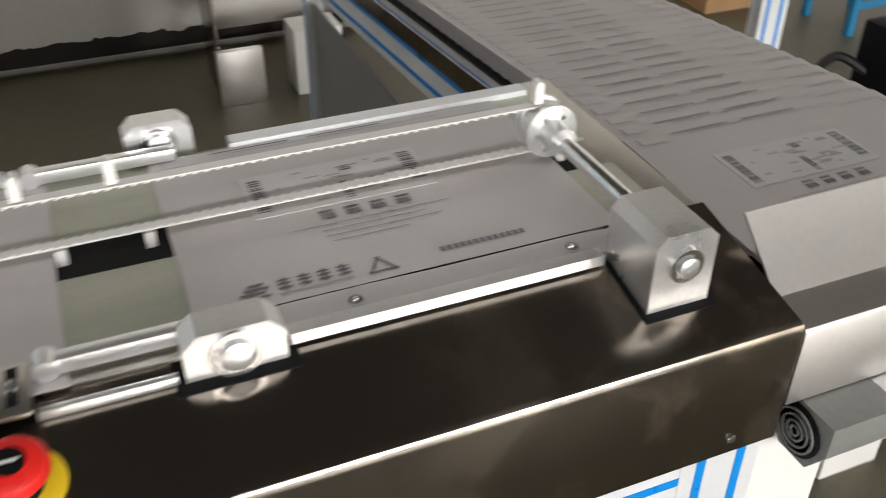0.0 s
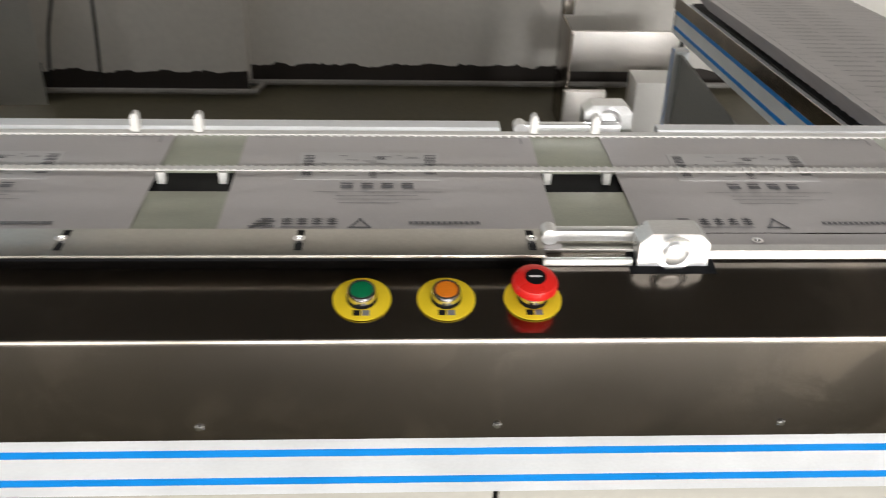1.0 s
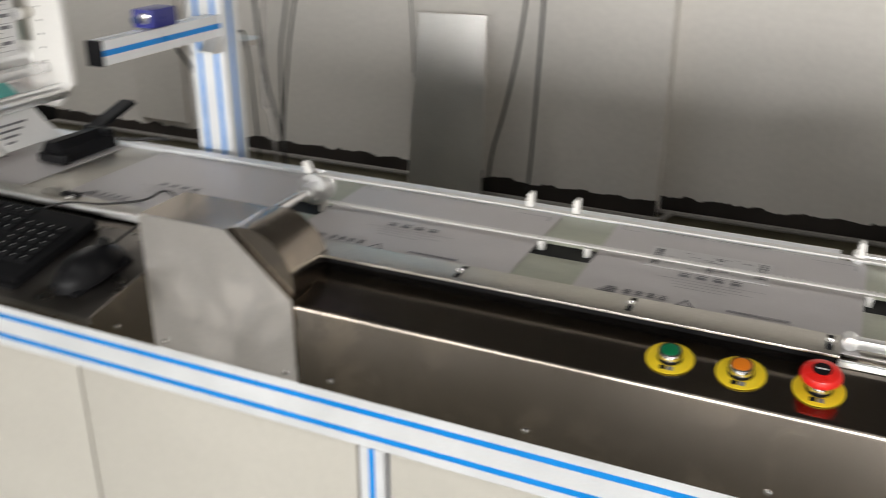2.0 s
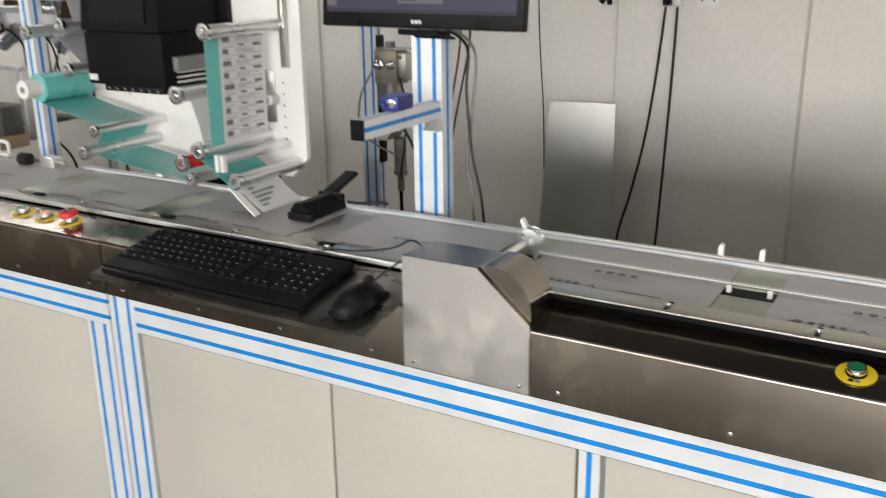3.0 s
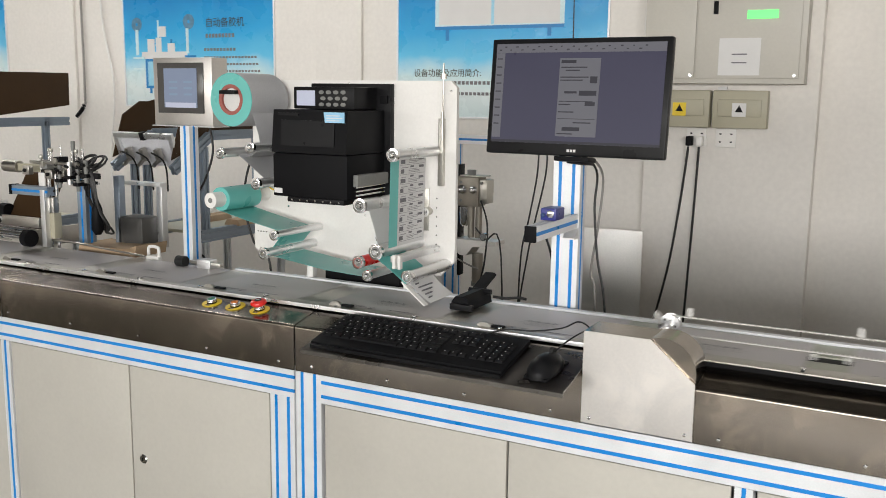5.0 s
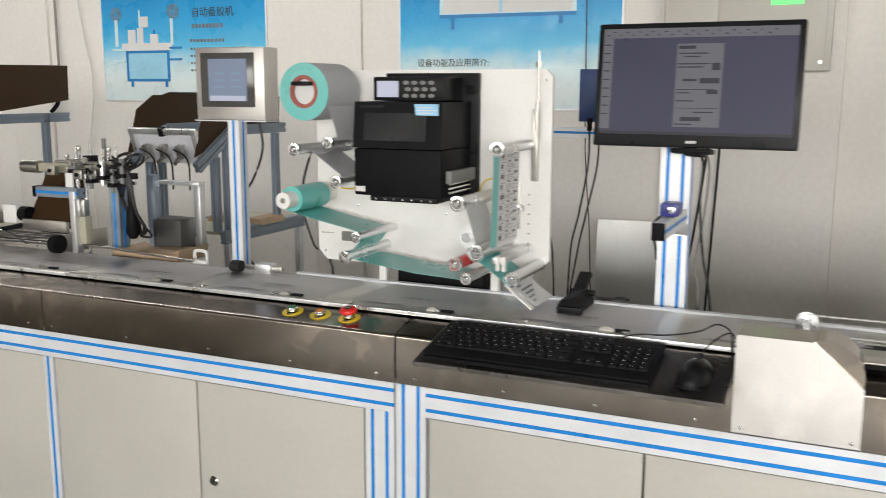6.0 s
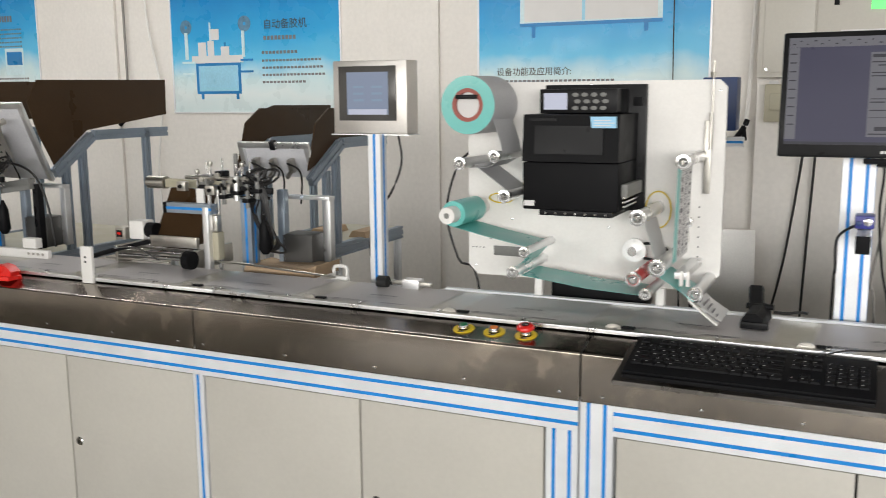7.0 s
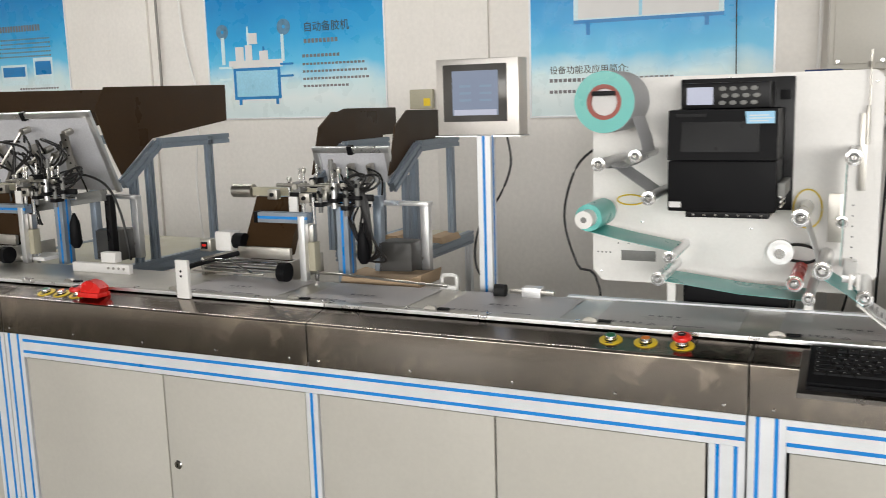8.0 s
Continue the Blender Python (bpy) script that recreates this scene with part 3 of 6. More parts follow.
def bearing(x, y0, y1, z0, z1, w, axle_z, label, flip=False):
    t = thing("bearing_block", x, (y0 + y1) / 2, z0, label, "bearing", "bearing blocks of the pusher belt")
    b = chamfered(x - w / 2, x + w / 2, z0, z1, w * 0.16, y0, y1)
    wpart("block", b, M_ALU_M, t)
    yf, d = (y1, 1) if flip else (y0, -1)
    m = Matrix.Translation((x, yf, axle_z)) @ Matrix.Rotation(radians(90 if d < 0 else -90), 4, "X")
    wpart("bearing_ring", lathe(bmesh.new(), [(w * 0.27, 0), (w * 0.27, 0.004), (w * 0.2, 0.004), (w * 0.19, 0.001)], m, 28), M_CHROME, t)
    wpart("axle_end", lathe(bmesh.new(), [(w * 0.16, 0), (w * 0.16, 0.007), (w * 0.13, 0.008)], m, 20), M_ALU_M, t)
    return t


WX0, WX1, WY, WZ, WR = -1.583, -0.262, 0.284, 1.003, 0.0235
bearing(-0.258, 0.05, 0.118, 0.9375, 1.02, 0.058, 0.99, "machined aluminium bearing block at the end of the line")
bearing(-0.607, 0.098, 0.128, 0.955, 0.997, 0.075, 0.976, "small chamfered aluminium bearing block set in a cut-out")
bearing(-0.612, 0.437, 0.464, 0.955, 1.0, 0.066, 0.978, "small chamfered aluminium bearing block on the rear rail")
for y, z, nm in ((0.128, 0.972, "lever"), (0.412, 0.971, "lever")):
    lv = thing("swing_arm", -0.66, y, z, "bright aluminium swing arm with rounded ends beside a bearing block", "arm", "swing arms")
    lb = bmesh.new()
    bx(lb, -0.735, -0.6, y, y + 0.013, z - 0.002, z + 0.011, None, 0.002)
    wpart("bar", lb, M_ALU_M, lv)
    wpart("knuckle", cyl((-0.735, y - 0.003, z + 0.005), (-0.735, y + 0.016, z + 0.005), 0.009), M_ALU_M, lv)
# black plates on the cover stand for the shade inside the cut-outs
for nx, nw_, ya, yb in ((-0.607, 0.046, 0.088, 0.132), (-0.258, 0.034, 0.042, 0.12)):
    solid("cutout_shade", prism([(ya, 0.9366 + 0.219 * ya), (yb, 0.9366 + 0.219 * yb), (yb, 0.93 + 0.219 * yb), (ya, 0.93 + 0.219 * ya)], (nx + nw_, 0, 0), (-1, 0, 0), 2 * nw_, (0, 0, 1)), M_BLACK, "black plate painted as the shade in a bearing block's cut-out", "cut-out", "cut-outs of the cover")



def pulley(x, y_from, label):
    p = thing("pulley", x, WY, WZ, label, "pulley", "toothed pulleys")
    m = Matrix.Translation((x, WY - 0.012, WZ)) @ Matrix.Rotation(radians(-90), 4, "X")
    wpart("wheel", lathe(bmesh.new(), [(0.012, -0.006), (0.027, -0.004), (0.027, 0), (WR - 0.002, 0.001), (WR - 0.002, 0.02), (0.027, 0.021), (0.027, 0.025), (0.014, 0.027)], m, 32), M_ALU_M, p)
    wpart("shaft", cyl((x, y_from, WZ), (x, WY + 0.03, WZ), 0.0085, 20), M_CHROME, p, "polished steel shaft")
    wpart("collar", cyl((x, WY - 0.04, WZ), (x, WY - 0.018, WZ), 0.014, 20), M_ALU_M, p)
    for a in range(6):
        v = Vector((math.cos(a * 1.047), 0, math.sin(a * 1.047))) * 0.018
        wpart("bolt", cyl((x + v.x, WY - 0.021, WZ + v.z), (x + v.x, WY - 0.0165, WZ + v.z), 0.0025, 8), M_CHROME, p)


pulley(WX0, 0.06, "aluminium toothed pulley on a shaft from the guard")
pulley(WX1, 0.1, "aluminium toothed pulley on a polished shaft from the end block")
LOOP = 2 * (WX1 - WX0) + 2 * math.pi * WR


def on_loop(s, off=0.0):
    """Place and turn on the belt loop, s metres along from the lower run's start; the lower run goes towards +x."""
    s %= LOOP
    L, a = WX1 - WX0, math.pi * WR
    r = WR + off
    if s < L:
        return Matrix.Translation((WX0 + s, WY, WZ - r)) @ Matrix.Rotation(0, 4, "Y")
    s -= L
    if s < a:
        t = s / WR
        return Matrix.Translation((WX1 + r * math.sin(t), WY, WZ - r * math.cos(t))) @ Matrix.Rotation(-t, 4, "Y")
    s -= a
    if s < L:
        return Matrix.Translation((WX1 - s, WY, WZ + r)) @ Matrix.Rotation(math.pi, 4, "Y")
    t = (s - L) / WR
    return Matrix.Translation((WX0 - r * math.sin(t), WY, WZ + r * math.cos(t))) @ Matrix.Rotation(math.pi - t, 4, "Y")


band, teeth = bmesh.new(), bmesh.new()
for i in range(int(LOOP / 0.005)):
    m = on_loop(i * 0.005)
    bx(band, -0.00262, 0.00262, -0.0055, 0.0055, -0.0006, 0.0006, m)
    if i % 2 == 0:
        bx(teeth, -0.0016, 0.0016, -0.0055, 0.0055, 0.0006, 0.0022, m)
belt = thing("toothed_belt", (WX0 + WX1) / 2, WY, WZ - WR, "white toothed pusher belt loop round two pulleys", "belt")
wpart("band", band, M_WHITE, belt)
tagged(wpart("belt_tooth", teeth, M_WHITE, belt), kind="stuff")


# ---- perpendicular outfeed conveyor ----
OX0, OX1, OY0, OY1 = -0.155, 0.245, 0.02, 1.72
SLOPE = -0.075


def oz(y):
    return 0.893 + SLOPE * (y - 0.15)


out = thing("outfeed_conveyor", 0.08, 0.9, FLOOR, "outfeed conveyor on a white blue-striped frame with grey side panels", "conveyor")
ax = Vector((0, 1, SLOPE)).normalized()
bm = box(OX0 + 0.05, OX1 + 0.018, 0.12, OY1, -0.02, 0.0, 0.002)
bmesh.ops.transform(bm, matrix=Matrix.Translation((0, 0, 0.893 - 0.15 * SLOPE - 0.006)) @ Matrix(((1, 0, 0, 0), (0, 1, 0, 0), (0, SLOPE, 1, 0), (0, 0, 0, 1))), verts=bm.verts)
wpart("belt_bed", bm, M_RUBBER, out, "black belt")
for x in (OX0 + 0.008, OX1 + 0.022):
    profile(out, (x, 0.5 if x < 0 else 0.15, oz(0.5 if x < 0 else 0.15) - 0.09), ax, (OY1 - (0.5 if x < 0 else 0.15)), (0, 0, 1), 0.04, 0.08, "lrt", "side_rail")
    for y in (OY1 - 0.05, 0.45):
        profile(out, (x + 0.04, y, FLOOR + 0.02), (0, 0, 1), oz(y) - 0.128 - FLOOR - 0.02, (0, 1, 0), 0.04, 0.04, "rl", "leg")
        wpart("foot", cyl((x + 0.02, y + 0.02, FLOOR), (x + 0.02, y + 0.02, FLOOR + 0.022), 0.022), M_RUBBER, out)
    wpart("side_panel", box(x + 0.012, x + 0.02, 0.5, OY1 - 0.06, FLOOR + 0.1, oz(OY1) - 0.13, 0.001), M_DARKP, out, "grey side panel")
    side = prism([(0.2, oz(0.2) - 0.02), (OY1, oz(OY1) - 0.02), (OY1, oz(OY1) + 0.012), (0.2, oz(0.2) + 0.014)], (x + 0.034 if x > 0 else OX0 + 0.003, 0, 0), (-1, 0, 0), 0.002, (0, 0, 1))
    wpart("guide", side, M_STEEL, out, "thin bent steel side guide")
wpart("front_panel", box(-0.158, -0.066, 0.02, 0.03, FLOOR + 0.02, 0.785, 0.002), M_WHITE, out, "white front panel")
shelf = thing("outfeed_cover", 0.05, 0.03, 0.85, "folded bare stainless cover with an upright back plate over a motor", "machine cover")
wpart("sheet", prism(bent([(0.0, 0.845), (0.0, 0.926), (0.002, 0.929), (0.055, 0.93)], 0.002), (0.36, 0, 0), (-1, 0, 0), 0.522, (0, 0, 1)), M_STEEL_B, shelf)
bm = bmesh.new()
pl = [(-0.158, 0.045, 0.9305), (0.36, 0.045, 0.9305), (0.36, 0.1, 0.99), (-0.16, 0.1, 0.985)]
va, vb = [bm.verts.new(p) for p in pl], [bm.verts.new((p[0], p[1] + 0.002, p[2] - 0.001)) for p in pl]
bm.faces.new(va), bm.faces.new(list(reversed(vb)))
for i in range(4):
    bm.faces.new((va[i], va[(i + 1) % 4], vb[(i + 1) % 4], vb[i]))
wpart("back_plate", bm, M_STEEL_B, shelf)
mo = thing("drive_motor", -0.11, 0.0, 0.79, "grey cast drive motor with a round fan grille", "motor")
wpart("housing", prism([(-0.036, 0.0), (-0.018, -0.03), (0.018, -0.03), (0.036, 0.0), (0.036, 0.033), (-0.036, 0.033)], (-0.142, -0.004, 0.81), (1, 0, 0), 0.075, (0, 0, 1)), M_DARKP, mo)
wpart("fan_grille", cyl((-0.145, -0.004, 0.812), (-0.1415, -0.004, 0.812), 0.027), M_BLACK, mo)
for r in (0.023, 0.017, 0.011, 0.006):
    wpart("grille_ring", lathe(bmesh.new(), [(r, 0), (r, 0.002), (r - 0.002, 0.002), (r - 0.002, 0)], Matrix.Translation((-0.1452, -0.004, 0.812)) @ Matrix.Rotation(radians(-90), 4, "Y"), 20), M_DARKP, mo)
wpart("gear_end", box(-0.066, -0.02, -0.03, 0.018, 0.79, 0.843, 0.004), M_ALU_M, mo)
wpart("hanger", box(-0.019, 0.2, -0.02, 0.015, 0.8, 0.835, 0.002), M_ALU, mo)


def words(text, size, m, material, parent, name="writing"):
    """Flat writing from the built-in font, lying in the plane of m."""
    cu = bpy.data.curves.new(name, "FONT")
    cu.body, cu.size, cu.extrude, cu.offset = text, size, 0.0002, size * 0.006
    tmp = new(name, cu)
    dg = bpy.context.evaluated_depsgraph_get()
    me = bpy.data.meshes.new_from_object(tmp.evaluated_get(dg))
    bpy.data.objects.remove(tmp)
    me.transform(m)
    me.materials.clear()
    me.materials.append(material)
    ob = new(name, me)
    ob.parent = parent
    return ob


UPRIGHT = Matrix.Rotation(radians(90), 4, "X")


# ---- push buttons ----
def button_base(x, y, z, label, kind_):
    b = thing(kind_, x, y, z, label, "push button", "control buttons")
    b.rotation_euler = (radians(12.2), 0, 0)
    part("legend_plate", lathe(bmesh.new(), [(0.0295, 0), (0.0295, 0.0012), (0.028, 0.0016), (0.012, 0.0016)], None, 40), M_YELLOW, b, "round yellow legend plate")
    for i in range(2):
        part("legend_mark", box(-0.0085 + i * 0.009, -0.001 + i * 0.009, -0.0235, -0.0165, 0.0016, 0.0019, 0), M_INK if i else M_BLACK, b)
    part("gasket", lathe(bmesh.new(), [(0.0155, 0.0016), (0.0155, 0.005), (0.0145, 0.0055)], None, 28), M_BLACK, b)
    part("bezel", lathe(bmesh.new(), [(0.0145, 0.004), (0.0147, 0.012), (0.0138, 0.0145), (0.0118, 0.0145), (0.0115, 0.012)], None, 32), M_CHROME, b, "chrome bezel")
    return b


def buttons(xs, y, z):
    for x, m, l in ((xs[0], M_GREEN, "green push button with chrome bezel on a yellow plate"), (xs[1], M_ORANGE, "orange push button with chrome bezel on a yellow plate")):
        b = button_base(x, y, z, l, "push_button")
        part("cap", lathe(bmesh.new(), [(0.0115, 0.0115), (0.0115, 0.0135), (0.0108, 0.0145), (0.004, 0.0149)], None, 28), m, b)
    b = button_base(xs[2], y, z, "red mushroom emergency stop button on a yellow plate", "emergency_stop")
    part("mushroom", lathe(bmesh.new(), [(0.012, 0.014), (0.0195, 0.0165), (0.0235, 0.021), (0.0235, 0.0245), (0.021, 0.029), (0.014, 0.0315), (0.004, 0.0322)], None, 40), M_RED, b)
    part("dial_mark", lathe(bmesh.new(), [(0.0105, 0.0318), (0.0105, 0.0325), (0.003, 0.0327)], None, 28), M_BLACKM, b, "black rotary arrow disc")
    part("arrow", box(-0.006, 0.006, -0.0012, 0.0012, 0.0327, 0.0329, 0), M_PAPER, b)


buttons((-0.934, -0.849, -0.761), 0.052, 0.9478)
buttons((-2.891, -2.802, -2.712), 0.056, 0.9488)
buttons((-4.868, -4.795, -4.722), 0.056, 0.9488)
rs = thing("red_handle", -4.64, 0.052, 0.948, "red plastic toggle handle on a red base", "handle")
part("base", box(-0.05, 0.04, -0.03, 0.03, 0.002, 0.018, 0.004), M_RED, rs)
part("grip", prism([(-0.044, 0.018), (0.038, 0.018), (0.046, 0.034), (0.022, 0.052), (-0.012, 0.058), (-0.036, 0.046)], (0, -0.02, 0), (0, 1, 0), 0.04), M_RED, rs)


# ---- keyboard and mouse ----
kb = thing("keyboard", -2.2, -0.02, 0.917, "black full-size keyboard tilted on the steel tray", "keyboard")
kb.matrix_world = pose(-2.146, -0.016, 0.951, 12.5, 0, 0) @ Matrix.Diagonal((1.19, 1.08, 1.1, 1))
part("body", box(-0.228, 0.228, -0.082, 0.082, -0.011, 0.003, 0.003), M_BLACK, kb)
part("palm_edge", box(-0.227, 0.227, -0.09, -0.08, -0.012, -0.002, 0.003), M_BLACKM, kb, "glossy front edge")
keymesh = {}


def key(x, y, w):
    k = round(w, 4)
    if k not in keymesh:
        bm = bmesh.new()
        a = [bm.verts.new((sx * (w / 2 - 0.001), sy * 0.0083, 0)) for sx, sy in ((-1, -1), (1, -1), (1, 1), (-1, 1))]
        b = [bm.verts.new((sx * (w / 2 - 0.0028), sy * 0.0068 + 0.0005, 0.0042)) for sx, sy in ((-1, -1), (1, -1), (1, 1), (-1, 1))]
        for i in range(4):
            bm.faces.new((a[i], a[(i + 1) % 4], b[(i + 1) % 4], b[i]))
        bm.faces.new(b)
        keymesh[k] = mesh_of("key", bm, M_BLACK, False)
    o = new("key", keymesh[k])
    o.parent, o.location = kb, (x, y, 0.0031)


marks = bmesh.new()
U = 0.019
for row, (y, layout) in enumerate(((0.062, [1, -1, 1, 1, 1, 1, -0.5, 1, 1, 1, 1, -0.5, 1, 1, 1, 1]), (0.036, [1] * 13 + [2]), (0.017, [1.5] + [1] * 12 + [1.5]), (-0.002, [1.75] + [1] * 11 + [2.25]),
                                   (-0.021, [2.25] + [1] * 10 + [2.75]), (-0.04, [1.25, 1.25, 1.25, 6.25, 1.25, 1.25, 1.25, 1.25]))):
    x = -0.218
    for w in layout:
        if w > 0:
            key(x + w * U / 2, y, w * U)
            bx(marks, x + 0.0055, x + 0.0075, y + 0.001, y + 0.0035, 0.0074, 0.0076)
        x += abs(w) * U
    for gx, n, rows_ in ((0.077, 3, (0, 1, 2, 5)), (0.141, 4, (1, 2, 3, 4, 5))):
        if row in rows_:
            for i in range(n):
                key(gx + (i + 0.5) * U, y, U)
                bx(marks, gx + i * U + 0.005, gx + i * U + 0.007, y + 0.001, y + 0.0035, 0.0074, 0.0076)
key(0.077 + 1.5 * U, -0.021, U)
tagged(part("key_legends", marks, M_PAPER, kb, "small white key legends"), kind="stuff")
ms = thing("mouse", -1.80, -0.02, 0.918, "black optical mouse with a cable", "mouse")
ms.matrix_world = pose(-1.79, -0.035, 0.936, 11, 0, -8) @ Matrix.Diagonal((1.15, 1.15, 1.15, 1))
bm = bmesh.new()
bmesh.ops.create_uvsphere(bm, u_segments=28, v_segments=16, radius=1)
for v in bm.verts:
    if v.co.z < 0:
        v.co.z *= 0.12
    v.co = Vector((v.co.x * 0.032 * (1 - 0.1 * v.co.y), v.co.y * 0.056, v.co.z * 0.034 * (1 - 0.15 * v.co.y)))
part("shell", bm, M_BLACKM, ms)
part("wheel", cyl((-0.004, 0.03, 0.027), (0.004, 0.03, 0.027), 0.009, 16), M_RUBBER, ms)
part("base", box(-0.027, 0.027, -0.048, 0.048, -0.005, 0.003, 0.003), M_BLACK, ms)
solid("mouse_cable", tube([(-1.80, 0.012, 0.955), (-1.785, 0.06, 0.975), (-1.76, 0.105, 0.995), (-1.735, 0.11, 1.005), (-1.722, 0.112, 0.985), (-1.72, 0.11, 0.982)], 0.002, 8), M_CORD, "thin black mouse cable over the tray", "cable")
solid("keyboard_cable", tube([(-2.02, 0.066, 0.96), (-1.95, 0.08, 0.985), (-1.88, 0.1, 0.987), (-1.81, 0.115, 1.0), (-1.77, 0.12, 1.02), (-1.74, 0.115, 1.01), (-1.73, 0.09, 0.985), (-1.727, 0.07, 0.945)], 0.002, 8), M_CORD, "thin black keyboard cable lying on the ledge", "cable")


# ---- monitor on its post ----
mp = thing("monitor_post", -1.955, 0.5, 0.93, "white aluminium profile post with blue strips and a cross arm", "post")
profile(mp, (-1.985, 0.53, 0.94), (0, 0, 1), 0.5, (0, -1, 0), 0.08, 0.05, "trl", "upright")
profile(mp, (-1.938, 0.17, 1.2), (0, 1, 0), 0.308, (0, 0, 1), 0.03, 0.04, "lr", "cross_arm")
wpart("end_cap", box(-1.939, -1.907, 0.164, 0.1695, 1.199, 1.241, 0.001), M_BLACK, mp, "black plastic end cap")
wpart("angle_bracket", prism([(0, 0), (0.03, 0), (0.03, 0.004), (0.004, 0.03), (0, 0.03)], (-1.94, 0.478, 1.17), (1, 0, 0), 0.035, (0, 0, 1)), M_ALU_M, mp)
sc = thing("barcode_scanner", -1.925, 0.3, 1.242, "small violet-blue fixed scanner with a round lens on the arm", "scanner")
wpart("body", box(-1.945, -1.9, 0.285, 0.35, 1.242, 1.275, 0.005), M_SCAN, sc)
wpart("lens_ring", lathe(bmesh.new(), [(0.010, 0), (0.010, 0.004), (0.007, 0.005)], Matrix.Translation((-1.915, 0.285, 1.26)) @ UPRIGHT, 20), M_CHROME, sc)
wpart("side_lamp", lathe(bmesh.new(), [(0.006, 0), (0.006, 0.006), (0.004, 0.007)], Matrix.Translation((-1.936, 0.285, 1.256)) @ UPRIGHT, 16), M_DKBLUE, sc)
mo_ = thing("monitor", -1.886, 0.36, 1.41, "black flat monitor showing a label design on a grey-blue window", "monitor")
mo_.matrix_world = pose(-1.886, 0.362, 1.567, -6, 0, -1.5)
part("bezel", box(-0.253, 0.253, -0.004, 0.022, -0.156, 0.156, 0.006), M_BLACKM, mo_)
part("back_shell", box(-0.21, 0.21, 0.021, 0.05, -0.12, 0.12, 0.012), M_BLACK, mo_)
part("screen", box(-0.238, 0.238, -0.0052, -0.003, -0.125, 0.142, 0), M_SCREEN, mo_, "lit screen")
part("toolbar", box(-0.238, 0.238, -0.0056, -0.0053, 0.118, 0.142, 0), M_SHEET, mo_, "pale toolbar")
for i in range(26):
    part("tool_icon", box(-0.23 + i * 0.0165, -0.222 + i * 0.0165 - (i % 3) * 0.002, -0.0059, -0.0057, 0.124 + (i % 2) * 0.008, 0.127 + (i % 2) * 0.008, 0), M_SCRINK, mo_)
part("side_bar", box(-0.238, -0.212, -0.0056, -0.0053, -0.112, 0.117, 0), M_SHEET, mo_)
for i in range(9):
    part("side_mark", box(-0.234, -0.218, -0.0059, -0.0057, 0.1 - i * 0.022, 0.103 - i * 0.022, 0), M_SCRINK, mo_)
part("label_sheet", box(-0.048, 0.066, -0.0062, -0.0054, -0.105, 0.102, 0), M_SHEET, mo_, "label design on the screen")
rnd = random.Random(4)
for z, x0, x1, h in ((0.093, -0.044, -0.002, 0.008), (0.078, -0.044, 0.03, 0.003), (0.07, -0.03, 0.01, 0.003), (0.052, -0.044, 0.036, 0.003), (0.044, -0.044, 0.02, 0.003), (0.045, 0.04, 0.06, 0.018), (0.012, -0.03, 0.005, 0.006), (0.01, 0.012, 0.06, 0.013),
                     (-0.012, -0.044, 0.05, 0.002), (-0.02, -0.044, -0.01, 0.003), (-0.018, 0.03, 0.058, 0.01), (-0.04, -0.044, 0.0, 0.003), (-0.058, -0.044, 0.06, 0.0015), (-0.068, 0.0, 0.05, 0.003), (-0.085, -0.03, 0.02, 0.01), (-0.098, -0.044, 0.0, 0.003)):
    part("design_mark", box(x0, x1, -0.0066, -0.0063, z - h / 2, z + h / 2, 0), M_SCRINK, mo_)
part("task_bar", box(-0.238, 0.238, -0.0056, -0.0053, -0.125, -0.118, 0), M_SCRINK, mo_)
for i, dx in enumerate((-0.012, -0.003, 0.006)):
    part("maker_mark", box(dx, dx + 0.007, -0.0046, -0.0042, -0.146, -0.139, 0), M_PAPER, mo_)
part("stand_plate", box(-0.05, 0.05, 0.0, 0.06, -0.17, -0.157, 0.004), M_BLACK, mo_, "black tilting foot")
part("neck", box(-0.02, 0.02, 0.02, 0.13, -0.175, -0.168, 0.003), M_BLACK, mo_)

# scanner clip lying on the deck
cl = thing("bar_reader", -2.17, 0.33, 0.978, "black clamp-like reader with a flat tongue lying on the deck", "reader")
wpart("head", prism([(-0.03, 0), (0.03, 0), (0.026, 0.026), (0.01, 0.04), (-0.016, 0.038), (-0.028, 0.022)], (-2.172, 0.27, 0.971), Vector((0.05, 1, 0.02)), 0.135, (0, 0, 1)), M_BLACK, cl)
wpart("tongue", prism([(-0.02, 0), (0.02, 0), (0.015, 0.008), (-0.015, 0.008)], (-2.172, 0.36, 1.0), Vector((-0.12, 1, 0.22)), 0.15, (0, 0, 1)), M_BLACK, cl, "flat black tongue")
wpart("pivot", cyl((-2.2, 0.385, 1.006), (-2.13, 0.385, 1.006), 0.008, 14), M_BLACKM, cl)
wpart("front_lip", box(-2.2, -2.13, 0.258, 0.272, 0.972, 0.99, 0.003), M_BLACKM, cl)
solid("reader_cable", tube([(-2.13, 0.4, 0.99), (-2.1, 0.42, 0.985), (-2.07, 0.445, 0.985), (-2.05, 0.46, 0.98)], 0.004, 8), M_CORD, "black curled reader cable", "cable")

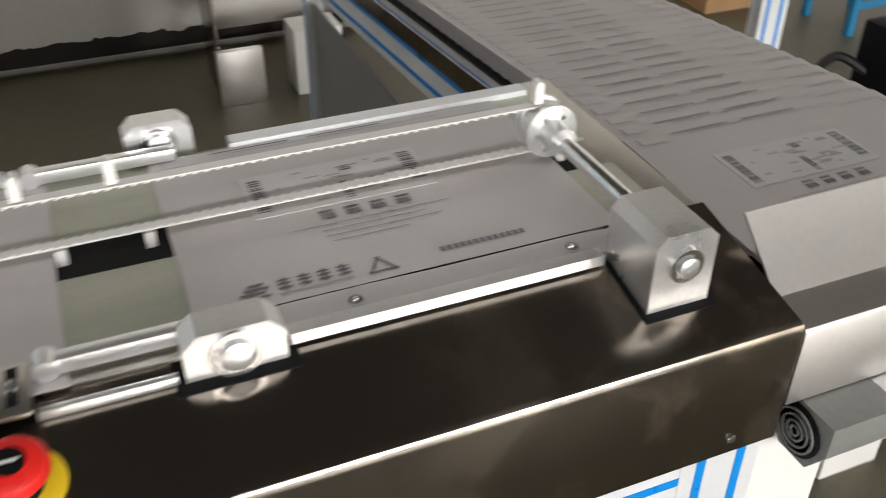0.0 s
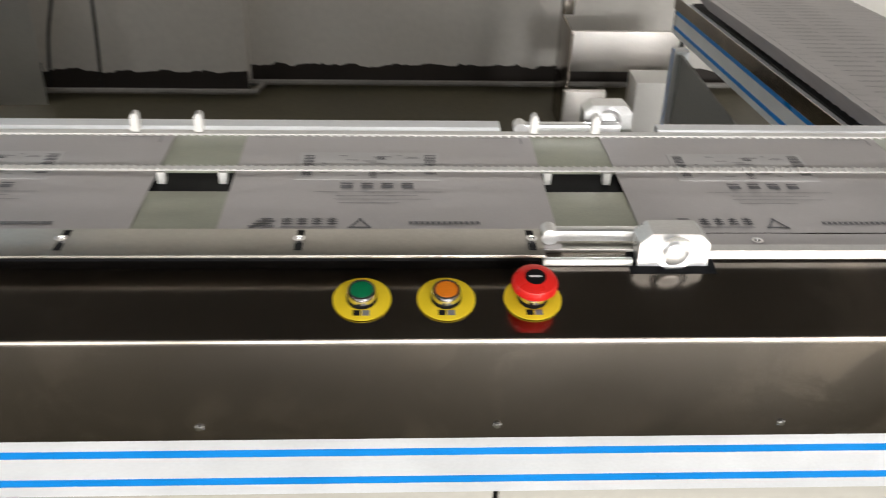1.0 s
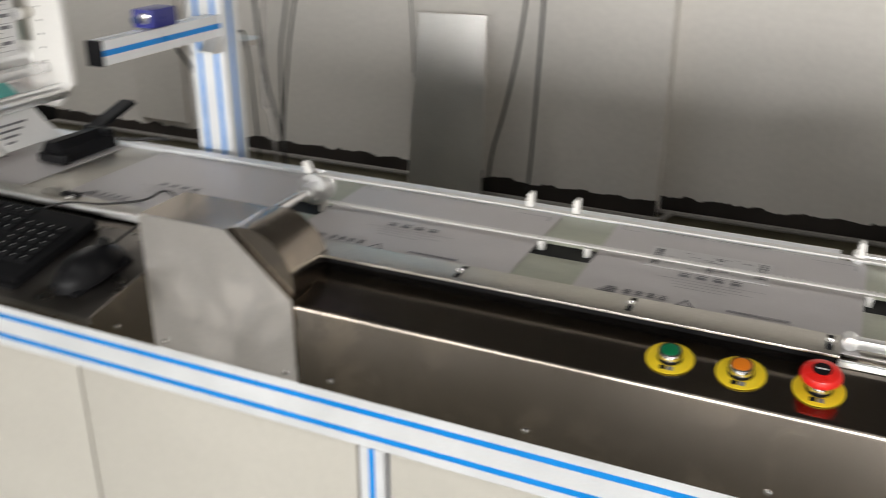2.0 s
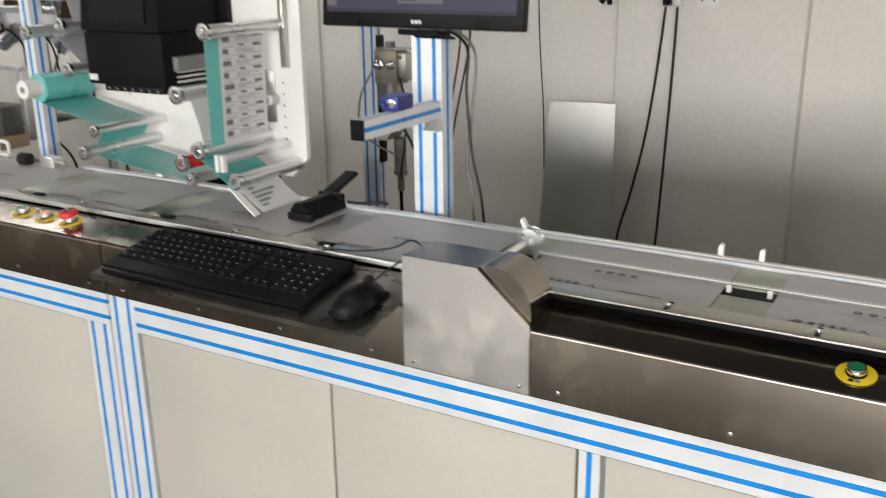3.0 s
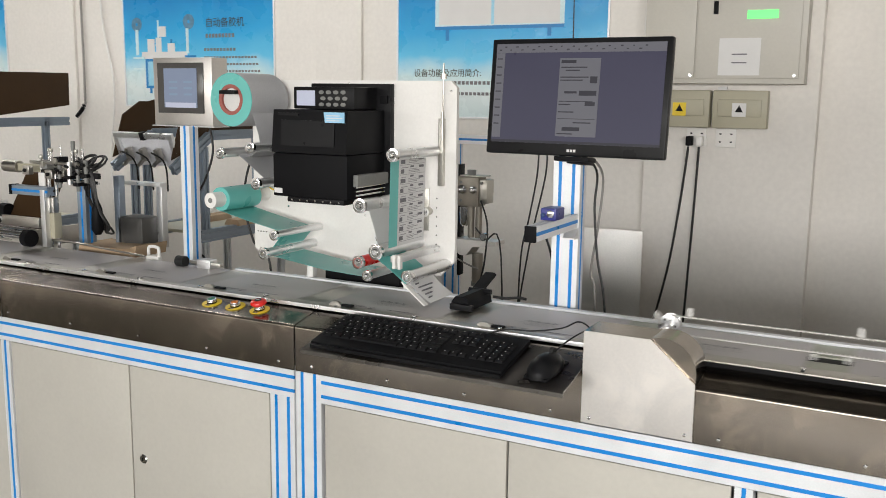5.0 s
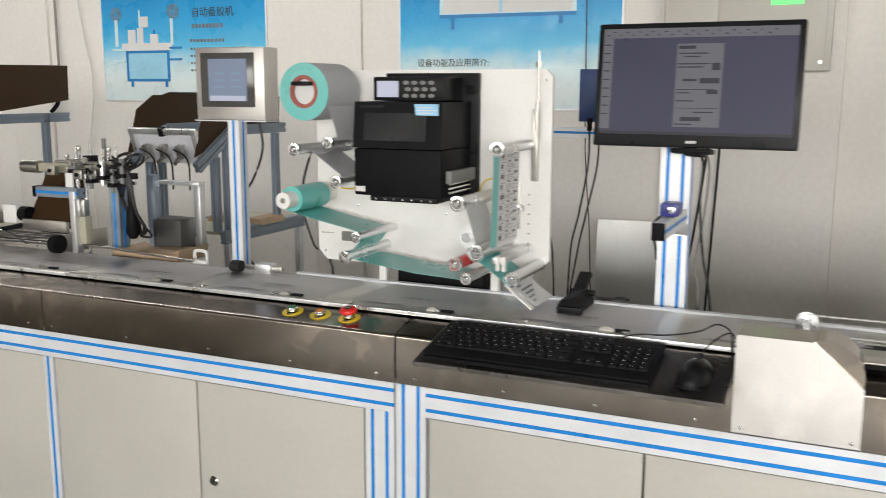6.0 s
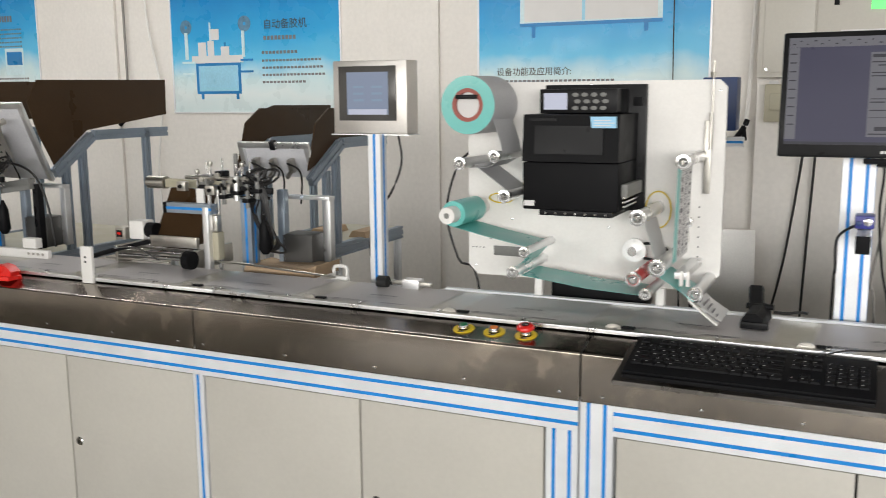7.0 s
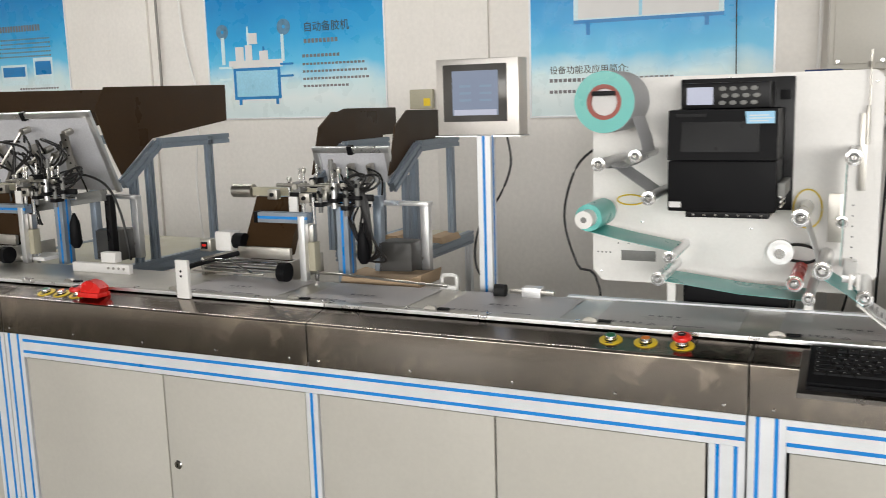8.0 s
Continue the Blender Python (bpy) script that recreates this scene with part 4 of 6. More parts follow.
# ---- tall stand behind with a pneumatic unit ----
ts = thing("tall_stand", -2.3, 0.75, FLOOR, "grey-blue aluminium upright behind the line carrying a pneumatic press", "stand")
profile(ts, (-2.42, 0.85, FLOOR + 0.21), (0, 0, 1), 1.53, (0, -1, 0), 0.08, 0.04, "tr", "upright")
wpart("foot_plate", box(-2.5, -2.2, 0.7, 0.95, FLOOR + 0.18, FLOOR + 0.21, 0.004), M_ALU, ts)
profile(ts, (-2.339, 0.85, 1.54), (1, 0, 0), 0.5, (0, 0, 1), 0.04, 0.04, "r", "top_beam")
wpart("slide_rail", box(-2.335, -2.322, 0.8, 0.84, 0.95, 1.45, 0.002), M_BLACKM, ts)
M_CAST = mat("dull_cast_metal", (0.3, 0.27, 0.23), 0.45, 0.7, vary=0.15, scale=14, fine=0.06, bump=0.05)
wpart("cylinder_block", box(-2.318, -2.215, 0.76, 0.84, 1.27, 1.4, 0.006), M_CAST, ts, "cast press block")
wpart("side_block", box(-2.214, -2.175, 0.765, 0.835, 1.285, 1.39, 0.005), M_PLATE, ts)
wpart("top_fitting", cyl((-2.268, 0.8, 1.4), (-2.268, 0.8, 1.428), 0.02, 18), M_DARKP, ts)
wpart("top_plate", box(-2.31, -2.19, 0.765, 0.835, 1.4002, 1.406, 0.002), M_PLATE, ts)
for x, z, r in ((-2.29, 1.345, 0.02), (-2.235, 1.345, 0.016)):
    wpart("side_fitting", lathe(bmesh.new(), [(r, 0), (r, 0.014), (r * 0.7, 0.018), (r * 0.7, 0.03), (r * 0.35, 0.034)], Matrix.Translation((x, 0.76, z)) @ UPRIGHT, 20), M_CHROME, ts)
for x in (-2.2, -2.3):
    for z in (1.295, 1.375):
        wpart("block_bolt", cyl((x, 0.756, z), (x, 0.762, z), 0.006, 8), M_DARKP, ts)
wpart("bowl", lathe(bmesh.new(), [(0.012, 0), (0.02, 0.012), (0.022, 0.05), (0.022, 0.085), (0.016, 0.09)], Matrix.Translation((-2.29, 0.78, 1.18)), 20), M_CHROME, ts, "clear filter bowl")
for x in (-2.262, -2.225):
    wpart("cylinder", cyl((x, 0.79, 1.13), (x, 0.79, 1.27), 0.015, 20), M_CAST, ts)
wpart("bracket", prism([(-0.06, 0.045), (0.0, 0.0), (0.03, 0.0), (0.06, 0.04), (0.17, 0.052), (0.17, 0.07), (-0.06, 0.07)], (-2.29, 0.74, 1.055), (0, 1, 0), 0.1, (0, 0, 1)), M_STEEL_B, ts, "tapered steel bracket")
wpart("lower_cylinder", cyl((-2.228, 0.79, 0.93), (-2.228, 0.79, 1.06), 0.024, 20), M_CAST, ts)
wpart("lower_collar", cyl((-2.228, 0.79, 0.915), (-2.228, 0.79, 0.931), 0.027, 20), M_DARKP, ts)
wpart("nozzle", cyl((-2.228, 0.79, 0.85), (-2.228, 0.79, 0.916), 0.014, 16), M_CAST, ts)
wpart("drop_pipe", cyl((-2.228, 0.79, 0.72), (-2.228, 0.79, 0.851), 0.007, 12), M_BLACK, ts)
wpart("knob", cyl((-2.16, 0.73, 1.15), (-2.16, 0.70, 1.15), 0.017, 16), M_CHROME, ts)
wpart("air_hose", tube([(-2.32, 0.75, 1.32), (-2.36, 0.72, 1.22), (-2.35, 0.7, 1.1), (-2.28, 0.71, 1.04), (-2.2, 0.74, 1.0)], 0.004, 6), M_GREYCORD, ts)
wpart("air_hose", tube([(-2.2, 0.755, 1.3), (-2.15, 0.72, 1.2), (-2.15, 0.7, 1.05), (-2.18, 0.72, 0.95), (-2.21, 0.77, 0.9)], 0.004, 6), M_CORD, ts)
ts.location += Vector((-0.55, 0.85, -0.18))


# ---- labelling unit ----
lab = thing("labelling_unit", -2.66, 0.45, 0.93, "white labelling plate with rollers, teal label web and a black printer", "labelling machine")
pz0, pz1, px0, px1 = 1.022, 1.61, -3.045, -2.282
wpart("mounting_plate", prism([(px0 + 0.03, pz0), (px1 - 0.05, pz0), (px1, pz0 + 0.05), (px1, pz1 - 0.02), (px1 - 0.02, pz1), (px0 + 0.01, pz1), (px0, pz1 - 0.01), (px0, pz0 + 0.03)], (0, 0.446, 0), (0, 1, 0), 0.014, (0, 0, 1)), M_WHITE, lab, "white painted mounting plate")
for x in (-2.814, -2.445):
    wpart("plate_leg", box(x - 0.012, x + 0.012, 0.44, 0.465, 0.935, pz0, 0.002), M_WHITE, lab, "white leg")
wpart("lower_motor", box(-2.79, -2.5, 0.49, 0.6, 0.94, 1.02, 0.01), M_BLACK, lab, "black drive behind the plate")


def roller(x, z, y0, r, mats=None, ends=True, length=None, name="roller", label=""):
    y1 = 0.447 if length is None else y0 + length
    body = wpart(name, cyl((x, y0 + 0.004, z), (x, y1, z), r, 28), mats or M_ALU_M, lab, label)
    if ends:
        m = Matrix.Translation((x, y0 + 0.004, z)) @ UPRIGHT
        b = lathe(bmesh.new(), [(r + 0.0035, -0.01), (r + 0.0035, 0), (r * 0.86, 0.0005), (r * 0.84, -0.002)], m, 28)
        part("flange", local(lab, b), M_CHROME, body)
        b = lathe(bmesh.new(), [(r * 0.84, -0.004), (r * 0.8, 0.0002), (r * 0.5, 0.0002)], m, 24)
        part("seal", local(lab, b), M_DARKP, body)
        b = lathe(bmesh.new(), [(r * 0.52, -0.004), (r * 0.52, 0.002), (r * 0.36, 0.0045)], m, 18)
        part("hub", local(lab, b), M_CHROME, body)
    return body


roller(-2.344, 1.403, 0.178, 0.0155)
roller(-2.957, 1.385, 0.175, 0.0145)
roller(-2.868, 1.404, 0.21, 0.0135)
roller(-2.828, 1.297, 0.185, 0.0145)
roller(-2.80, 1.087, 0.18, 0.0145)
roller(-2.775, 1.142, 0.2, 0.012)
roller(-2.458, 1.255, 0.187, 0.018)
roller(-2.405, 1.126, 0.19, 0.0195)
roller(-2.467, 1.09, 0.193, 0.0165, M_RED, True, None, "red_roller", "red rubber pressure roller")
roller(-2.433, 1.055, 0.187, 0.0125)
roller(-2.308, 1.061, 0.2, 0.0165)
roller(-2.37, 1.22, 0.40, 0.012, M_PLATE)
wpart("pulley_wheel", cyl((-2.52, 0.425, 1.13), (-2.52, 0.446, 1.13), 0.034, 32), M_ALU_M, lab, "large belt pulley")
wpart("pulley_hub", cyl((-2.52, 0.4, 1.13), (-2.52, 0.426, 1.13), 0.014, 24), M_CHROME, lab)
wpart("drive_belt", tube([(-2.52, 0.43, 1.147), (-2.47, 0.43, 1.152), (-2.43, 0.43, 1.14), (-2.425, 0.43, 1.12), (-2.45, 0.43, 1.105), (-2.5, 0.43, 1.11)], 0.004, 8), M_CORD, lab, "black drive belt")
for cxx, czz, rr_ in ((-2.93, 1.265, 0.024), (-2.455, 1.25, 0.045)):
    pts = [(cxx + rr_ * (1.6 if cxx < -2.7 else 0.8) * math.cos(a * 0.5236), 0.43, czz + rr_ * (0.6 if cxx < -2.7 else 1.15) * math.sin(a * 0.5236)) for a in range(13)]
    wpart("yellow_belt", tube(pts, 0.0022, 6), M_YELLOW, lab, "thin round yellow drive cord")
wpart("slot_plate", box(-2.96, -2.86, 0.442, 0.4455, 1.085, 1.115, 0.001), M_DARKP, lab, "dark adjusting slot")
wpart("slot_plate", box(-2.405, -2.37, 0.442, 0.4455, 1.16, 1.29, 0.001), M_PLATE, lab)
wpart("guide_rail", box(-2.335, -2.318, 0.43, 0.445, 1.3, 1.5, 0.001), M_PLATE, lab, "steel guide rail")
wpart("spring", cyl((-2.318, 0.425, 1.42), (-2.318, 0.425, 1.52), 0.005, 12), M_PLATE, lab, "tension spring")
wpart("adjust_rod", cyl((-2.316, 0.425, 1.5), (-2.316, 0.425, 1.66), 0.0025, 10), M_PLATE, lab)
wpart("adjust_nut", cyl((-2.316, 0.425, 1.615), (-2.316, 0.425, 1.63), 0.009, 6), M_PLATE, lab)
for x, z in ((-3.02, 1.56), (-2.3, 1.58), (-2.66, 1.6), (-3.02, 1.05), (-2.36, 1.03), (-2.82, 1.24), (-2.9, 1.2), (-2.6, 1.19)):
    screw(lab, (x, 0.446, z), (0, -1, 0), 0.004)
holes = bmesh.new()
for i in range(6):
    rod(holes, (-2.345, 0.4445, 1.12 + i * 0.028), (-2.345, 0.446, 1.12 + i * 0.028), 0.0022, 8)
for i in range(4):
    rod(holes, (-2.97 + i * 0.03, 0.4445, 1.135), (-2.97 + i * 0.03, 0.446, 1.135), 0.0022, 8)
    rod(holes, (-3.03 + i * 0.012, 0.4445, 1.107), (-3.03 + i * 0.012, 0.446, 1.107), 0.0022, 8)
tagged(wpart("drill_holes", holes, M_BLACK, lab), kind="stuff")
# supply roll
rl = thing("label_roll", -2.957, 0.32, 1.463, "large label roll with teal liner side and rust-red core", "roll")
m = Matrix.Translation((-2.957, 0.24, 1.546)) @ Matrix.Rotation(radians(-90), 4, "X")
wpart("wound_stock", lathe(bmesh.new(), [(0.046, 0.001), (0.082, 0), (0.0825, 0.004), (0.0825, 0.176), (0.046, 0.176)], m, 56, True), M_ROLLSIDE, rl, "grey outer face of the labels")
wpart("liner_side", lathe(bmesh.new(), [(0.045, -0.0025), (0.0815, -0.0025), (0.0815, 0.0005), (0.045, 0.0005)], m, 56, True), M_TEAL, rl, "teal wound liner edge")
wpart("core", lathe(bmesh.new(), [(0.047, -0.0035), (0.047, 0.03), (0.036, 0.03), (0.036, -0.0035)], m, 40, True), M_BROWNCORE, rl, "rust-red core")
wpart("hub_disc", cyl((-2.957, 0.246, 1.546), (-2.957, 0.26, 1.546), 0.0358, 36), M_PAPER, rl, "pale hub disc")
wpart("spindle_bar", box(-2.985, -2.925, 0.215, 0.237, 1.563, 1.575, 0.003), M_BLACKM, rl, "dark spindle bar")
tk = thing("liner_roll", -2.997, 0.3, 1.2, "take-up roll wound with teal liner on a white core", "roll")
wpart("white_core", cyl((-2.997, 0.178, 1.237), (-2.997, 0.446, 1.237), 0.024, 32), M_WHITE, tk)
wpart("wound_liner", cyl((-2.997, 0.225, 1.237), (-2.997, 0.38, 1.237), 0.037, 36), M_TEAL, tk)
wpart("core_bore", cyl((-2.997, 0.1765, 1.237), (-2.997, 0.179, 1.237), 0.008, 16), M_DARKP, tk)
# webs
web = thing("label_web", -2.6, 0.3, 1.07, "thin teal liner web with printed labels running over the rollers", "label web")
for pts, y0, w, m_ in (
        ([(-2.885, 0, 1.505), (-2.862, 0, 1.44), (-2.856, 0, 1.41)], 0.25, 0.15, M_ROLLSIDE),
        ([(-2.868, 0, 1.39), (-2.9, 0, 1.372), (-2.957, 0, 1.3697)], 0.25, 0.15, M_ROLLSIDE),
        ([(-2.944, 0, 1.378), (-2.84, 0, 1.306)], 0.25, 0.15, M_ROLLSIDE),
        ([(-3.0, 0, 1.2), (-2.9, 0, 1.178), (-2.775, 0, 1.155)], 0.225, 0.155, M_TEAL),
        ([(-2.765, 0, 1.136), (-2.795, 0, 1.1025)], 0.225, 0.155, M_TEAL),
        ([(-2.79, 0, 1.0735), (-2.6, 0, 1.05), (-2.43, 0, 1.0425)], 0.225, 0.155, M_TEAL),
        ([(-2.3595, 0, 1.4), (-2.366, 0, 1.14)], 0.2, 0.045, M_TEAL),
        ([(-2.3595, 0, 1.4), (-2.366, 0, 1.14)], 0.2455, 0.155, M_PAPER),
        ([(-2.405, 0, 1.106), (-2.37, 0, 1.085), (-2.31, 0, 1.0435)], 0.2, 0.16, M_TEAL),
        ([(-2.45, 0, 1.238), (-2.43, 0, 1.18), (-2.42, 0, 1.14)], 0.23, 0.15, M_PAPER)):
    b = strip([(p[0], y0, p[2]) for p in pts], w)
    wpart("web", b, m_, web, "teal liner" if m_ is M_TEAL else "pale label stock")
rnd = random.Random(7)
for i in range(9):                                         # printed labels on the web: rules, blocks and bar codes
    z = 1.15 + i * 0.0275
    f = (1.396 - z) / 0.256
    x = -2.3593 - 0.0065 * f + 0.0014
    for ya, yb, dz, h in ((0.252, 0.392, 0.0, 0.0012), (0.256, 0.27 + rnd.random() * 0.02, 0.004, 0.012), (0.3, 0.33 + rnd.random() * 0.05, 0.005, 0.002), (0.3, 0.35 + rnd.random() * 0.03, 0.0095, 0.002),
                          (0.3, 0.34 + rnd.random() * 0.03, 0.014, 0.0015), (0.36, 0.388, 0.013 + 0.004 * (i % 2), 0.007), (0.26, 0.285 + rnd.random() * 0.02, 0.019, 0.0025), (0.31, 0.33, 0.0195, 0.005)):
        wpart("label_print", box(x - 0.0024, x, ya, yb, z + dz, z + dz + h, 0), M_INK if h > 0.004 else M_INKL, web)
peel = thing("peel_plate", -2.27, 0.28, 0.982, "white peel blade with a label hanging off it above the deck", "peel plate")
wpart("blade", strip([(-2.325, 0.2, 1.046), (-2.292, 0.2, 1.018), (-2.25, 0.2, 0.986)], 0.02, 0.004), M_WHITE, peel)
wpart("hanging_label", strip([(-2.318, 0.225, 1.048), (-2.285, 0.225, 1.018), (-2.243, 0.225, 0.992)], 0.14, 0.001), M_PAPER, peel, "label half peeled off")
for i in range(5):
    f = 0.2 + i * 0.15
    wpart("label_print", box(-0.001, 0.001, 0.24, 0.26 + 0.02 * ((i * 7) % 4), -0.004, 0.0, 0, Matrix.Translation((-2.3168 + 0.073 * f + 0.002, 0, 1.05 - 0.0555 * f))), M_INK, peel)
wpart("clamp_bar", box(-2.36, -2.33, 0.2, 0.44, 1.1, 1.118, 0.002, ), M_ALU_M, peel, "aluminium clamp bar")
wpart("clip", box(-2.345, -2.336, 0.185, 0.2, 1.085, 1.125, 0.002), M_WHITE, peel)
wpart("clip", box(-2.328, -2.319, 0.185, 0.2, 1.085, 1.125, 0.002), M_WHITE, peel)
# printer
pr = thing("label_printer", -2.65, 0.32, 1.26, "black label printer module mounted on the white plate", "printer")
wpart("back_plate", box(-2.79, -2.495, 0.425, 0.4455, 1.245, 1.6, 0.003), M_BLACKM, pr)
wpart("lower_case", box(-2.785, -2.518, 0.22, 0.424, 1.262, 1.392, 0.006), M_BLACK, pr)
wpart("upper_case", prism([(0.215, 1.394), (0.424, 1.394), (0.424, 1.52), (0.228, 1.52)], (-2.518, 0, 0), (-1, 0, 0), 0.267, (0, 0, 1)), M_BLACK, pr, "hinged black lid")
wpart("window", prism([(0.2135, 1.415), (0.2175, 1.415), (0.2235, 1.49), (0.2195, 1.49)], (-2.56, 0, 0), (-1, 0, 0), 0.19, (0, 0, 1)), M_BLACKM, pr, "smoked window")
wpart("vent", box(-2.765, -2.69, 0.222, 0.2265, 1.503, 1.511, 0), M_BLACKM, pr)
wpart("sticker", prism([(-0.066, 0), (0, 0.0), (0, 0.03), (-0.07, 0.03)], (-2.525, 0.2155, 1.485), Vector((0, 1, 0)), 0.006, (0, 0, 1)), M_STICK, pr, "pale blue sticker with bars")
for i in range(3):
    wpart("sticker_mark", box(-2.585, -2.54 + 0.01 * (i % 2), 0.2145, 0.2154, 1.49 + i * 0.007, 1.4925 + i * 0.007, 0), M_PAPER, pr)
wpart("small_label", box(-2.78, -2.75, 0.2185, 0.2198, 1.272, 1.287, 0), M_PAPER, pr)
wpart("side_mechanism", box(-2.517, -2.5, 0.25, 0.42, 1.3, 1.335, 0.002), M_DARKP, pr, "open side with guide bars")
for i in range(3):
    wpart("guide_bar", cyl((-2.509, 0.25, 1.275 + i * 0.012), (-2.509, 0.42, 1.275 + i * 0.012), 0.003, 10), M_CHROME, pr)
wpart("under_tray", box(-2.74, -2.535, 0.23, 0.42, 1.246, 1.261, 0.002), M_BLACKM, pr)
for i in range(7):
    wpart("tray_screw", cyl((-2.72 + i * 0.028, 0.226, 1.2535), (-2.72 + i * 0.028, 0.2305, 1.2535), 0.003, 8), M_CHROME, pr)
pc = thing("printer_controller", -2.64, 0.33, 1.522, "black control unit with a small lit display and round keys", "control unit")
wpart("case", box(-2.765, -2.545, 0.3, 0.424, 1.522, 1.588, 0.004), M_BLACKM, pc)
wpart("display", box(-2.752, -2.685, 0.298, 0.3005, 1.532, 1.577, 0), M_LCD, pc, "lit display")
for r in range(3):
    for c in range(4):
        wpart("key", lathe(bmesh.new(), [(0.009, 0), (0.009, 0.002), (0.006, 0.003)], Matrix.Translation((-2.662 + c * 0.026 + 0.006 * (r % 2), 0.3, 1.536 + r * 0.018)) @ UPRIGHT @ Matrix.Diagonal((1, 0.65, 1, 1)), 16), M_DARKP, pc)
wpart("switch", box(-2.53, -2.505, 0.418, 0.4265, 1.54, 1.565, 0.001), M_BLACK, pc)
jb = thing("blue_box", -2.48, 1.7, 1.4, "dark blue control box with cables below it", "control box")
wpart("case", box(-2.551, -2.418, 1.65, 1.75, 1.425, 1.635, 0.004), M_DKBLUE, jb)
for i in range(2):
    wpart("gland", cyl((-2.5 + i * 0.04, 1.635, 1.39), (-2.5 + i * 0.04, 1.635, 1.44), 0.011, 12), M_BLACK, jb)
    solid("control_cable", tube([(-2.5 + i * 0.04, 1.635, 1.4), (-2.5 + i * 0.038, 1.63, 1.25), (-2.53 + i * 0.03, 1.62, 1.05), (-2.56 + i * 0.03, 1.62, 0.9), (-2.57, 1.62, 0.6), (-2.57, 1.62, 0.2), (-2.57 - i * 0.04, 1.62, FLOOR + 0.004)], 0.004, 8), M_CORD, "black control cable hanging behind the plate", "cable")


# ---- operator panel ----
hp = thing("operator_panel", -3.43, 0.55, 0.97, "stainless operator panel with a touch screen on a striped post", "control panel")
profile(hp, (-3.445, 0.57, 0.94), (0, 0, 1), 0.508, (0, -1, 0), 0.045, 0.045, "trl", "post")
wpart("housing", box(-3.592, -3.312, 0.552, 0.635, 1.448, 1.69, 0.004), M_STEEL_B, hp, "brushed stainless housing")
wpart("screen_frame", box(-3.568, -3.35, 0.547, 0.5525, 1.492, 1.672, 0.002), M_PANEL, hp)
wpart("screen", box(-3.535, -3.378, 0.5455, 0.548, 1.512, 1.652, 0), M_SCREEN2, hp, "lit touch screen with glare in its colour")
# glowing pale bar paints the glare low on the screen
wpart("screen_glare", box(-3.53, -3.383, 0.5451, 0.5454, 1.512, 1.53, 0), M_LCD, hp, "pale bar painted as glare along the foot of the screen")
for i in range(6):
    wpart("screen_mark", box(-3.51 + (i % 2) * 0.07, -3.47 + (i % 2) * 0.07, 0.5448, 0.5452, 1.6 - (i // 2) * 0.022, 1.607 - (i // 2) * 0.022, 0), M_SCRPALE, hp)
wpart("edge_pad", box(-3.6, -3.305, 0.547, 0.63, 1.4435, 1.4475, 0), M_ALU_M, hp)
solid("panel_cable", tube([(-3.37, 0.6, 1.44), (-3.36, 0.6, 1.35), (-3.4, 0.6, 1.25), (-3.48, 0.62, 1.15), (-3.5, 0.63, 1.0), (-3.4, 0.64, 0.8), (-3.4, 0.64, FLOOR + 0.004)], 0.004, 8), M_CORD, "black cable beside the panel post", "cable")
solid("plate_cable", tube([(-3.04, 0.52, 1.42), (-3.12, 0.53, 1.35), (-3.16, 0.53, 1.2), (-3.12, 0.53, 1.05), (-3.04, 0.53, 0.9), (-3.04, 0.54, FLOOR + 0.004)], 0.004, 8), M_CORD, "black cable looping behind the labelling plate", "cable")


# ---- mail bags ----
BW, BD = 0.374, 0.302


def bag_sheet():
    bm = bmesh.new()
    nx, ny = 16, 10
    top, low = [], []
    for j in range(ny + 1):
        for i in range(nx + 1):
            u, v = i / nx, j / ny
            edge = min(u, 1 - u, v, 1 - v)
            puff = 0.0012 * min(1, edge * 5) + 0.0005 * noise.noise(Vector((u * 5, v * 4, 2)))
            top.append(bm.verts.new((u * BW, v * BD, 0.0010 + max(0, puff))))
            low.append(bm.verts.new((u * BW, v * BD, 0)))
    k = nx + 1
    for j in range(ny):
        for i in range(nx):
            a = j * k + i
            bm.faces.new((top[a], top[a + 1], top[a + k + 1], top[a + k]))
            bm.faces.new((low[a], low[a + k], low[a + k + 1], low[a + 1]))
    for i in range(nx):
        for a, b in ((i, i + 1), (ny * k + i + 1, ny * k + i)):
            bm.faces.new((top[b], top[a], low[a], low[b]))
    for j in range(ny):
        for a, b in (((j + 1) * k, j * k), (j * k + nx, (j + 1) * k + nx)):
            bm.faces.new((top[b], top[a], low[a], low[b]))
    return bm


def flat_marks(rects, h=0.0031):
    bm = bmesh.new()
    for x0, x1, y0, y1 in rects:
        vs = [bm.verts.new(p) for p in ((x0, y0, h), (x1, y0, h), (x1, y1, h), (x0, y1, h))]
        bm.faces.new(vs)
    return bm


